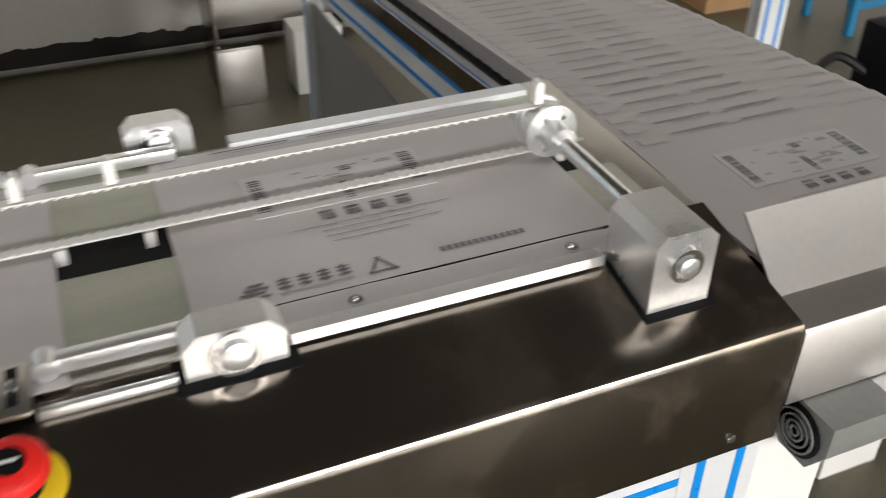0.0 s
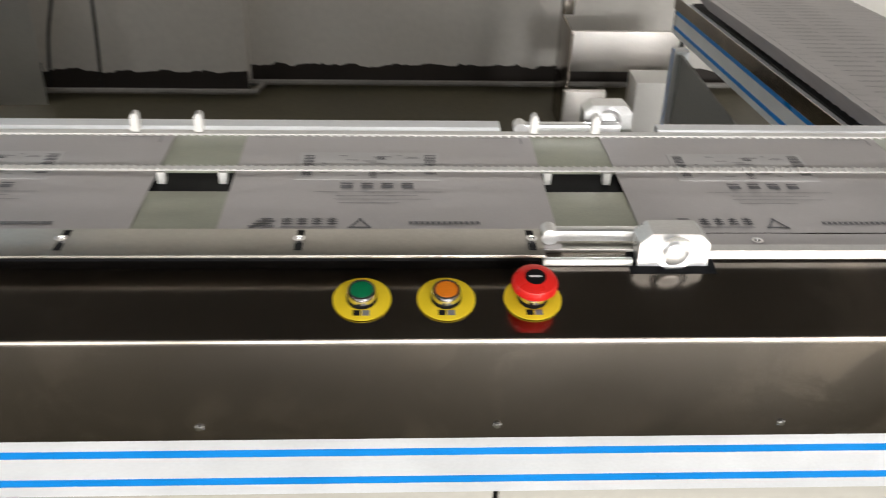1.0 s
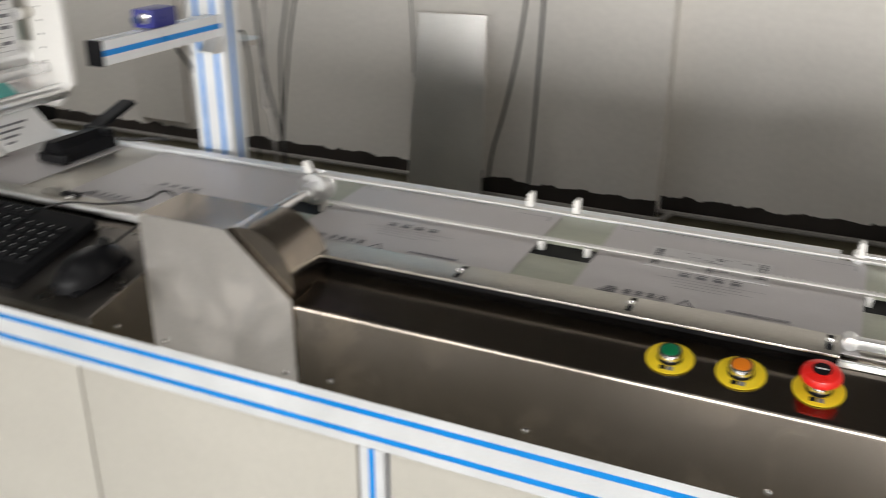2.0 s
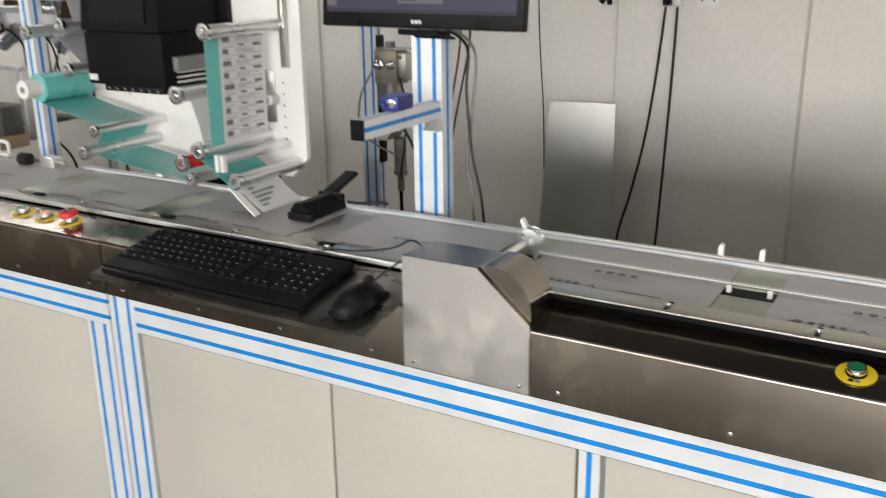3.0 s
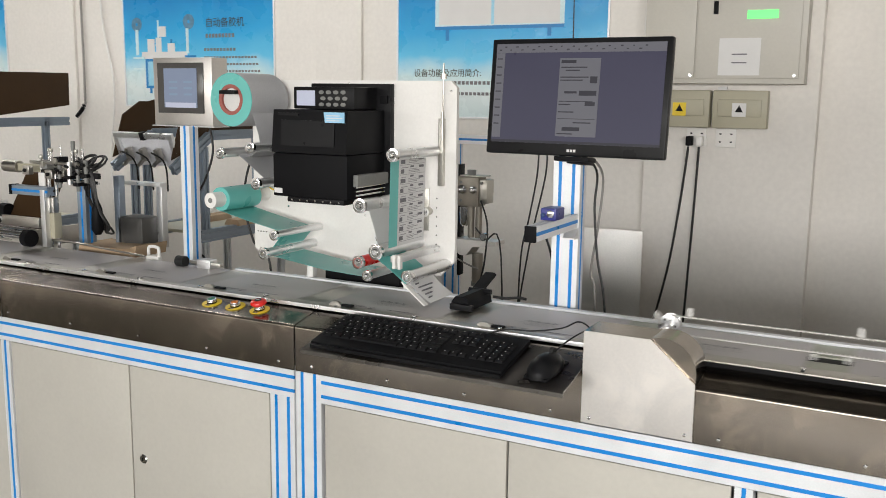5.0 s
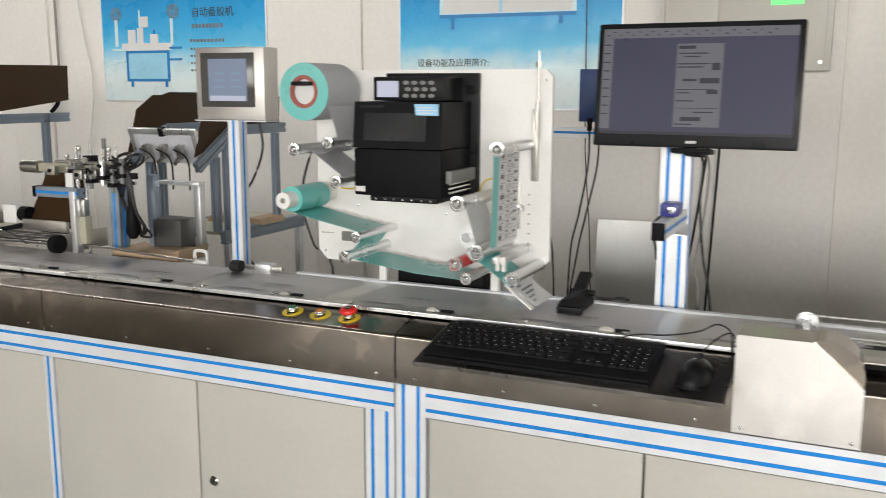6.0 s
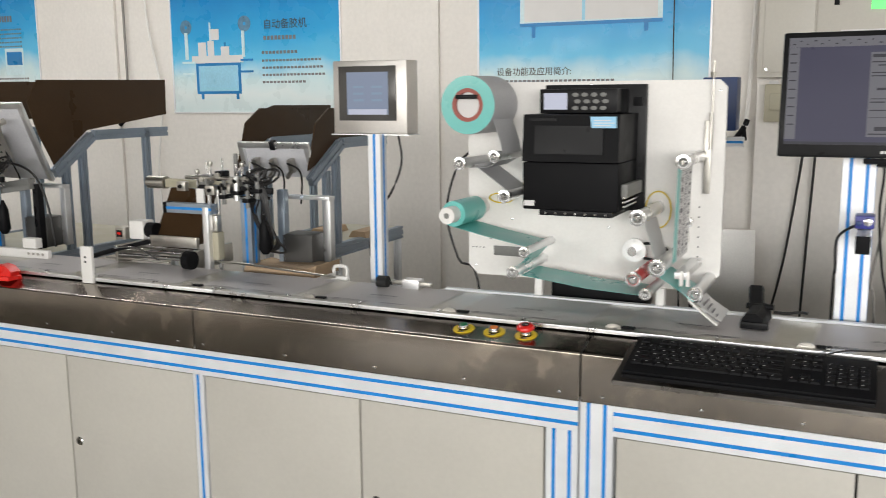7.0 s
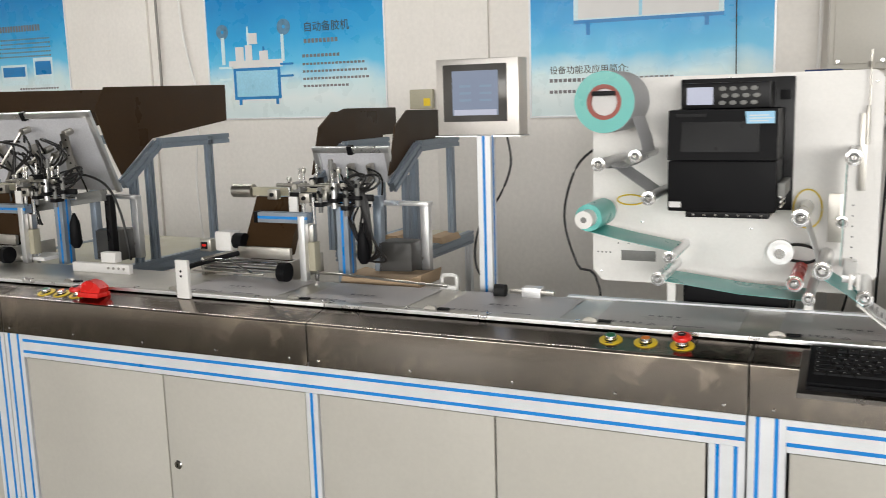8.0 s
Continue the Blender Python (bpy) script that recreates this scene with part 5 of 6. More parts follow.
def make_bag(labelled):
    b = thing("mail_bag", 0, 0, 0, "grey-white plastic mail bag printed with grey marks" + (" and an address label" if labelled else ""), "mail bag", "mail bags on the line")
    part("sheet", bag_sheet(), M_BAG, b)
    logo = [(0.034 + 0.004 * i, 0.062 - 0.003 * (i % 2), 0.044 + 0.0055 * i, 0.0475 + 0.0055 * i) for i in range(4)]
    tagged(part("emblem", flat_marks(logo), M_INK, b, "grey barred emblem"), kind="stuff")
    for i in range(4):
        x = 0.07 + i * 0.0165
        tagged(part("character_block", flat_marks([(x, x + 0.011, 0.05, 0.0525), (x, x + 0.011, 0.0555, 0.058), (x, x + 0.011, 0.0605, 0.0625), (x + 0.0045, x + 0.007, 0.0485, 0.0645)]), M_INK, b), kind="stuff")
    part("small_line", flat_marks([(0.07, 0.13, 0.0425, 0.0455)]), M_INKL, b)
    t = [(0.143, 0.042), (0.169, 0.042), (0.156, 0.064)]
    bm = bmesh.new()
    for i in range(3):
        p, q = Vector((*t[i], 0.0031)), Vector((*t[(i + 1) % 3], 0.0031))
        n = (q - p).normalized().cross(Vector((0, 0, 1))) * 0.0028
        bm.faces.new([bm.verts.new(v) for v in (p, q, q - n, p - n)])
    part("recycling_mark", bm, M_INK, b)
    tagged(part("number_line", flat_marks([(0.21 + i * 0.0062, 0.2145 + i * 0.0062, 0.05, 0.0565) for i in range(13)]), M_INK, b), kind="stuff")
    tagged(part("heading", flat_marks([(0.13 + i * 0.024, 0.144 + i * 0.024, 0.136, 0.144) for i in range(4)] + [(0.13 + i * 0.024, 0.144 + i * 0.024, 0.147, 0.15) for i in range(4)]), M_INK, b), kind="stuff")
    part("text_block", flat_marks([(0.1, 0.25, 0.126, 0.1275), (0.125, 0.22, 0.117, 0.1185), (0.125, 0.235, 0.108, 0.1095), (0.13, 0.2, 0.099, 0.1005)]), M_INKL, b)
    hook = [(0.014, 0.045, 0.279, 0.2805), (0.3, 0.36, 0.279, 0.2805), (0.358, 0.3605, 0.262, 0.2805), (0.012, 0.0145, 0.2805, 0.296), (0.08, 0.3, 0.2885, 0.2895)]
    part("fold_line", flat_marks(hook), M_INKL, b, "dark tear line")
    part("rear_text", flat_marks([(0.06, 0.14, 0.293, 0.295), (0.16, 0.24, 0.293, 0.295)]), M_INK, b)
    if labelled:
        lb = part("address_label", box(0.075, 0.25, 0.158, 0.234, 0.0024, 0.0031, 0), M_LABEL, b, "pasted address label")
        rr = random.Random(3)
        m1, m2 = [], []
        for (x0, x1, y0, y1) in ((0.081, 0.093, 0.166, 0.226), (0.163, 0.171, 0.163, 0.195), (0.171, 0.182, 0.213, 0.225), (0.231, 0.245, 0.172, 0.228)):
            n = int((y1 - y0) / 0.004)
            for i in range(n):
                m1.append((x0, x1, y0 + i * 0.004, y0 + i * 0.004 + rr.choice((0.0015, 0.0025, 0.003))))
        for i in range(26):
            x, y = 0.099 + rr.random() * 0.115, 0.163 + rr.random() * 0.062
            m2.append((x, x + 0.004 + rr.random() * 0.014, y, y + 0.0022))
        tagged(part("bar_code", flat_marks(m1, 0.0034), M_INK, lb), kind="stuff")
        tagged(part("label_text", flat_marks(m2, 0.0034), M_INKL, lb), kind="stuff")
    return b


STEPS = [0.24 + 1.12 * k for k in range(7)]
LAST = 0.36


def progress(t):
    """How many pitches the line has advanced at t."""
    s = 0.0
    for a in STEPS:
        f = min(1, max(0, (t - a) / LAST))
        s += f * f * (3 - 2 * f)
    return s


def key_times():
    ts = {0.0, 8.0}
    for a in STEPS:
        for i in range(7):
            ts.add(round((a + LAST * i / 6) * FPS) / FPS)
    return sorted(t for t in ts if t <= 8.0)


SH = 0.034             # step of the shingled bags on the outfeed
DROP = radians(5.2)


def bag_pose(k):
    """Pose of a bag that is k pitches on from the last seat of the deck (k <= 0: still on the deck)."""
    xa = -0.628 + k * PITCH
    if k <= 0:
        return Matrix.Translation((xa, 0.117, 0.9664))
    f = min(1, k)
    x = -0.628 + f * 0.523
    y = 0.117 - 0.045 * f + max(0, k - 1) * SH
    z = 0.9664 + (oz(y) + 0.004 - 0.9664) * (f ** 3)
    return Matrix.Translation((x, y, z + 0.016 * math.sin(math.pi * f))) @ Matrix.Rotation((DROP + math.atan(SLOPE)) * f, 4, "X")


BAGS = []
plain, printed = make_bag(False), make_bag(True)
for seat in range(0, 45):
    BAGS.append((copy_thing(printed, bag_pose(seat)) if seat else printed, seat))
for seat in range(1, 16):
    src = printed if seat < 4 else plain
    BAGS.append((plain if seat == 4 else copy_thing(src, bag_pose(-seat)), -seat))
for ob, seat in BAGS:
    ob.matrix_basis = bag_pose(seat)

# ---- pusher fins on the belt ----
FINS = []
fin_mesh = prism([(-0.0045, -0.003), (0.0045, -0.003), (0.004, -0.021), (0.001, -0.025), (-0.003, -0.025), (-0.0045, -0.021)], (0, -0.006, 0), (0, 1, 0), 0.012, (0, 0, 1))
fin0 = solid("pusher_fin", fin_mesh, M_WHITE, "white plastic pusher fin on the toothed belt", "pusher", "pusher fins of the belt")
for i in range(6):
    for d in (0.475, 0.402):
        s0 = d + LOOP / 6 * i
        ob = fin0 if not FINS else copy_thing(fin0, on_loop(s0))
        ob.matrix_basis = on_loop(s0)
        FINS.append((ob, s0))

# small clips at the ledge of the left decks
for i in range(8):
    x = -2.03 - i * PITCH
    c = thing("edge_clip", x, 0.135, 0.9735, "steel half-round clip with a dark sensor arm on the ledge", "clip", "edge clips of the deck")
    wpart("dome", prism([(-0.02 * math.cos(a * 0.3927), 0.012 * math.sin(a * 0.3927)) for a in range(9)], (x, 0.125, 0.9738), (0, 1, 0), 0.012, (0, 0, 1)), M_PLATE, c)
    wpart("sensor_arm", box(x + 0.02, x + 0.055, 0.128, 0.142, 0.974, 0.979, 0.001), M_BLACK, c)


# ---- feeders ----
def board(poly, x, t=0.006):
    return prism(poly, (x, 0, 0), (-1, 0, 0), t, (0, 0, 1))


def feeder(x0, x1, poly, rail, legs, base, tray, label):
    f = thing("feeder", (x0 + x1) / 2, (base[0] + base[1]) / 2, FLOOR, label, "feeder", "bag feeders")
    for x in (x0, x1):
        wpart("side_board", board(poly, x), M_BROWN, f, "dark brown acrylic side board")
        (ya, za), (yb, zb), (yc, zc) = rail
        profile(f, (x + 0.002, yb, zb - 0.045), (0, 1, 0), ya - yb, (0, 0, 1), 0.03, 0.045, "", "top_rail", M_ALU_SHADE)
        d = Vector((0, yc - yb, zc - zb))
        profile(f, (x + 0.032, yb, zb - 0.045), d, d.length, (0, 0, 1), 0.03, 0.045, "", "sloped_rail", M_ALU_SHADE)
        for ly, top in legs:
            profile(f, (x + 0.002, ly, base[2]), (0, 0, 1), top - base[2] - 0.047, (0, -1, 0), 0.03, 0.03, "", "leg", M_ALU_SHADE)
        profile(f, (x + 0.002, base[0], base[2] - 0.06), (0, 1, 0), base[1] - base[0], (0, 0, 1), 0.03, 0.06, "", "base_rail", M_ALU_SHADE)
        for ly in (base[0] + 0.02, base[1] - 0.05):
            profile(f, (x + 0.002, ly + 0.03, FLOOR), (0, 0, 1), base[2] - 0.061 - FLOOR, (0, -1, 0), 0.03, 0.03, "", "stand_leg")
    wpart("base_plate", box(x0 + 0.035, x1 - 0.003, base[0], base[1], base[2] - 0.02, base[2] - 0.005, 0.002), M_OLIVE, f, "grey-tan base board")
    (ya, za), (yb, zb) = tray
    up = Vector((0, ya - yb, za - zb))
    n = Vector((1, 0, 0)).cross(up).normalized()
    m = Matrix.Translation((0, yb, zb)) @ Matrix(((1, 0, 0, 0), (0, -n.y, up.normalized().y, 0), (0, -n.z, up.normalized().z, 0), (0, 0, 0, 1)))
    w = x1 - x0
    wpart("chute_plate", box(x0 + 0.01, x1 - 0.01, 0.0, 0.006, 0, up.length, 0, m), M_FROST, f, "pale tilted chute plate")
    for a, b, c, d in ((x0, x0 + 0.025, 0, up.length), (x1 - 0.025, x1, 0, up.length), (x0, x1, up.length - 0.012, up.length + 0.014)):
        wpart("plate_rim", box(a, b, -0.018, -0.001, c, d, 0.002, m), M_ALU_M, f, "bright metal rim")
    for k_ in (0.25, 0.5, 0.75):
        x = x0 + w * k_
        wpart("sensor_bracket", box(x - 0.012, x + 0.012, -0.05, -0.02, up.length * 0.25, up.length * 0.65, 0.003, m), M_PLATE, f)
        wpart("suction_cup", cyl(m @ Vector((x, -0.05, up.length * 0.3)), m @ Vector((x, -0.085, up.length * 0.22)), 0.009, 14), M_PLATE, f)
        wpart("air_hose", tube([m @ Vector(p) for p in ((x, -0.05, up.length * 0.5), (x + 0.03, -0.1, up.length * 0.7), (x + 0.07, -0.09, up.length * 0.5), (x + 0.06, -0.07, up.length * 0.1), (x + 0.02, -0.06, -0.1))], 0.004, 6), M_CORD, f)
    wpart("rim_clip", box((x0 + x1) / 2 - 0.012, (x0 + x1) / 2 + 0.012, -0.022, 0.004, up.length - 0.02, up.length + 0.018, 0.002, m), M_BLACKM, f)
    return f


FEED1 = feeder(-5.95, -5.2, [(0.73, 1.42), (0.8, 1.285), (1.0, 1.43), (1.53, 1.492), (1.535, 1.664), (0.74, 1.655), (0.68, 1.56)],
               ((1.5, 1.47), (1.02, 1.43), (0.796, 1.275)), ((1.37, 1.47), (0.96, 1.43), (0.86, 1.36)), (0.6, 1.55, 0.9), ((0.66, 1.55), (0.80, 1.22)), "bag feeder with dark brown side boards and a tilted white plate")
FEED2 = feeder(-4.47, -4.1, [(1.15, 1.26), (1.27, 1.3), (1.4, 1.385), (1.79, 1.39), (1.8, 1.515), (1.33, 1.523), (1.22, 1.46)],
               ((1.8, 1.39), (1.4, 1.39), (1.15, 1.24)), ((1.74, 1.39), (1.36, 1.36), (1.28, 1.3)), (1.3, 1.95, 0.92), ((1.17, 1.37), (1.22, 1.226)), "bag feeder with dark brown side boards on a slotted frame")
solid("feeder_back_board", prism([(1.25, 1.4), (1.95, 1.4), (1.95, 1.53), (1.45, 1.535), (1.3, 1.5)], (-4.478, 0, 0), (-1, 0, 0), 0.005, (0, 0, 1)), M_BROWN, "dark brown acrylic board of a feeder", "board")
for x in (-4.1, -4.32):
    bs = thing("bag_stack", x, 1.6, 0.92, "cut corner of a tan bag stack on the feeder base", "bag stack", "stacks on the feeder base")
    wpart("bundle", prism([(-0.05, 0), (0.05, 0), (0.035, 0.028), (-0.03, 0.03)], (x, 1.55, 0.9155), (0, 1, 0), 0.2, (0, 0, 1)), M_CARD, bs)


# ---- suction arm units in front of the feeders ----
def arm_unit(x, label, bars=False):
    u = thing("suction_unit", x, 0.52, 0.95, label, "suction arm", "suction units")
    profile(u, (x - 0.03, 0.54, 0.952), (0, 0, 1), 0.3, (0, -1, 0), 0.045, 0.045, "tr", "column", M_ALU_SHADE)
    wpart("column_cap", box(x - 0.045, x + 0.03, 0.485, 0.55, 1.2525, 1.262, 0.002), M_PLATE, u)
    wpart("beam", box(x - 0.38, x - 0.04, 0.505, 0.53, 1.245, 1.275, 0.002), M_OLIVE, u, "pale beam")
    wpart("motor", cyl((x - 0.47, 0.52, 1.26), (x - 0.385, 0.52, 1.26), 0.024, 20), M_PLATE, u)
    profile(u, (x - 0.29, 0.44, 1.165), (1, 0, 0), 0.2, (0, 0, 1), 0.035, 0.035, "r", "cross_bar", M_ALU_SHADE)
    wpart("end_block", box(x - 0.305, x - 0.292, 0.402, 0.442, 1.163, 1.202, 0.002), M_BLACK, u)
    for dx, z in ((-0.16, 1.27), (-0.09, 1.285), (-0.03, 1.265), (0.03, 1.275)):
        wpart("clamp", box(x + dx - 0.016, x + dx + 0.016, 0.455, 0.5, z - 0.005, z + 0.03, 0.003), M_BLACKM if dx in (-0.09, 0.03) else M_DARKP, u)
        wpart("clamp_rod", cyl((x + dx, 0.48, z - 0.05), (x + dx, 0.48, z + 0.075), 0.004, 10), M_CHROME, u)
        wpart("knob", cyl((x + dx, 0.445, z + 0.015), (x + dx, 0.46, z + 0.015), 0.01, 14), M_PLATE, u)
    for dx in (-0.13, -0.09):
        wpart("guide_post", cyl((x + dx, 0.45, 0.955), (x + dx, 0.45, 1.25), 0.007, 14), M_CHROME, u)
    wpart("valve_body", box(x - 0.105, x - 0.075, 0.42, 0.455, 1.0, 1.1, 0.003), M_OLIVE, u)
    wpart("valve_top", box(x - 0.1, x - 0.08, 0.425, 0.45, 1.1, 1.16, 0.003), M_PLATE, u)
    wpart("reflector", lathe(bmesh.new(), [(0.005, 0.14), (0.02, 0.1), (0.024, 0.02), (0.012, 0)], Matrix.Translation((x + 0.07, 0.5, 1.02)), 16), M_BLACK, u, "black drip-shaped float")
    wpart("carriage", box(x - 0.2, x + 0.06, 0.47, 0.5, 1.235, 1.262, 0.003), M_BLACKM, u, "black carriage bar")
    wpart("carriage_rod", cyl((x - 0.24, 0.46, 1.29), (x + 0.07, 0.46, 1.29), 0.007, 14), M_PLATE, u)
    wpart("drop_plate", box(x - 0.19, x - 0.155, 0.45, 0.458, 1.16, 1.25, 0.002), M_WHITE, u, "white drop plate")
    wpart("side_post", box(x - 0.125, x - 0.1, 0.4, 0.425, 0.967, 1.19, 0.002), M_ALU_M, u)
    wpart("rear_post", box(x + 0.055, x + 0.085, 0.6, 0.63, 0.955, 1.24, 0.002), M_ALU_SHADE, u)
    wpart("rear_post", box(x + 0.2, x + 0.23, 0.68, 0.71, 0.955, 1.2, 0.002), M_ALU_M, u)
    wpart("rear_beam", box(x + 0.05, x + 0.24, 0.66, 0.7, 1.2005, 1.215, 0.002), M_ALU_M, u)
    wpart("rear_box", box(x + 0.07, x + 0.2, 0.6, 0.7, 0.955, 1.08, 0.004), M_BLACKG, u, "dark grey box")
    for dx, z, w in ((-0.055, 1.2, 0.014), (0.0, 1.215, 0.018), (0.045, 1.19, 0.014), (0.09, 1.225, 0.016)):
        wpart("air_cylinder", cyl((x + dx, 0.44, z), (x + dx, 0.44, z + 0.085), w * 0.55, 14), M_DARKP if dx else M_ALU_M, u)
        wpart("cylinder_bracket", box(x + dx - w, x + dx + w, 0.425, 0.47, z + 0.02, z + 0.034, 0.002), M_BLACKM, u, "black bracket")
        wpart("hose_fitting", cyl((x + dx, 0.432, z + 0.066), (x + dx + 0.012, 0.41, z + 0.072), 0.006, 10), M_BLACK, u)
    wpart("cross_rod", cyl((x - 0.11, 0.462, 1.225), (x + 0.13, 0.462, 1.225), 0.006, 12), M_CHROME, u)
    wpart("swing_arm", box(x + 0.04, x + 0.14, 0.45, 0.465, 1.24, 1.262, 0.003), M_BLACKM, u, "black swing arm")
    rr = random.Random(int(-x * 100))
    for i in range(7):                                     # coiled loops of black hose at the suction head
        cx, cz, r = x + 0.08 + rr.uniform(-0.03, 0.05), 1.3 + rr.uniform(-0.03, 0.025), rr.uniform(0.022, 0.045)
        tilt = rr.uniform(-0.4, 0.4)
        wpart("hose_loop", tube([(cx + r * math.cos(a * 0.7), 0.47 + 0.03 * math.sin(a * 0.7 + tilt), cz + r * 0.6 * math.sin(a * 0.7 + tilt)) for a in range(10)], 0.0042, 6), M_CORD, u, "coiled black air hose")
    for dx, z in ((-0.2, 1.3), (-0.14, 1.33), (0.0, 1.33)):
        wpart("dome_knob", lathe(bmesh.new(), [(0.007, 0), (0.009, 0.008), (0.0085, 0.014), (0.005, 0.018), (0.0015, 0.02)], Matrix.Translation((x + dx, 0.475, z)), 16), M_PLATE, u, "dull steel domed knob")
        wpart("knob_stem", cyl((x + dx, 0.475, z - 0.05), (x + dx, 0.475, z + 0.001), 0.005, 10), M_CHROME, u)
    wpart("mast", cyl((x - 0.045, 0.5, 1.262), (x - 0.045, 0.5, 1.375), 0.008, 12), M_DARKP, u)
    for dx, z in ((-0.25, 1.24), (-0.12, 1.23), (-0.05, 1.24)):
        wpart("angle_clamp", box(x + dx - 0.02, x + dx + 0.02, 0.44, 0.462, z, z + 0.034, 0.003), M_PLATE, u)
        wpart("clamp_screw", cyl((x + dx, 0.432, z + 0.017), (x + dx, 0.441, z + 0.017), 0.007, 10), M_BLACKM, u)
    if bars:                                               # slotted bars and a swing beam that hold the cups against the chute plate
        for xa, za, xb, zb in ((-5.3, 1.47, -5.215, 1.29), (-5.37, 1.38, -5.47, 1.15), (-5.54, 1.48, -5.63, 1.33), (-5.42, 1.4, -5.55, 1.3)):
            d = Vector((xb - xa, -0.05, zb - za))
            q = Matrix.Translation((xa, 0.6, za)) @ d.to_track_quat("Z", "Y").to_matrix().to_4x4()
            wpart("slotted_bar", box(-0.016, 0.016, -0.004, 0.004, 0, d.length, 0.001, q), M_PLATE, u, "grey slotted bar")
            for k_ in range(5):
                wpart("bar_hole", cyl(q @ Vector((0, -0.0055, d.length * (0.15 + 0.17 * k_))), q @ Vector((0, 0.0055, d.length * (0.15 + 0.17 * k_))), 0.004, 8), M_BLACK, u)
            wpart("bar_cup", cyl((xa, 0.6, za), (xa, 0.64, za + 0.01), 0.014, 14), M_PLATE, u)
        d = Vector((0.36, 0, 0.05))
        profile(u, (-5.43, 0.58, 1.155), d, d.length, (0, 0, 1), 0.035, 0.045, "", "swing_beam", M_DARKP)
        wpart("beam_post", box(-5.085, -5.055, 0.57, 0.6, 0.952, 1.225, 0.002), M_BLACKM, u, "black upright of the swing beam")
        wpart("cable_chain", tube([(-5.52, 0.55, 1.31), (-5.5, 0.53, 1.2), (-5.49, 0.52, 1.1), (-5.5, 0.5, 1.03), (-5.44, 0.45, 0.985)], 0.011, 8), M_BLACK, u, "black corrugated cable sleeve")
        for i in range(14):
            xa, za = rr.uniform(-5.66, -5.3), rr.uniform(1.33, 1.45)
            wpart("air_hose", tube([(xa, 0.6, za), (xa + rr.uniform(-0.06, 0.1), 0.55, za + rr.uniform(0.0, 0.06)), (xa + rr.uniform(0.0, 0.14), 0.54, za - rr.uniform(0.02, 0.1)), (-5.47 + rr.uniform(-0.12, 0.05), 0.55, 1.25 + rr.uniform(-0.05, 0.04)), (-5.5 + rr.uniform(-0.1, 0.1), 0.55, 1.1)], 0.0045, 6), M_CORD, u)
        wpart("air_hose", tube([(-5.33, 0.6, 1.27), (-5.2, 0.56, 1.31), (-5.05, 0.55, 1.27), (-4.98, 0.55, 1.15), (-4.96, 0.56, 0.97)], 0.005, 6), M_CORD, u, "long black hose in an arc")
        wpart("valve_block", box(-5.66, -5.5, 0.52, 0.57, 1.02, 1.06, 0.004), M_DARKP, u)
        wpart("tray_plate", box(-5.7, -5.3, 0.44, 0.56, 0.97, 0.985, 0.002), M_WHITE, u, "white plate under the cups")
        return u
    for i in range(18):
        a = rr.random() * 0.16 - 0.03
        wpart("air_hose", tube([(x + 0.03, 0.48, 1.27), (x + 0.05 + a * 0.5, 0.45, 1.31 - a * 0.4), (x + 0.08 + a * 0.4, 0.46, 1.24 - a), (x + 0.03 + a, 0.5, 1.16 - a), (x + 0.06, 0.55, 1.02)], 0.004, 6), M_CORD, u)
    return u


arm_unit(-3.93, "suction arm unit with clamps and hoses on a striped column")
arm_unit(-5.25, "suction arm unit with slotted bars and tangled hoses beside the feeder", True)


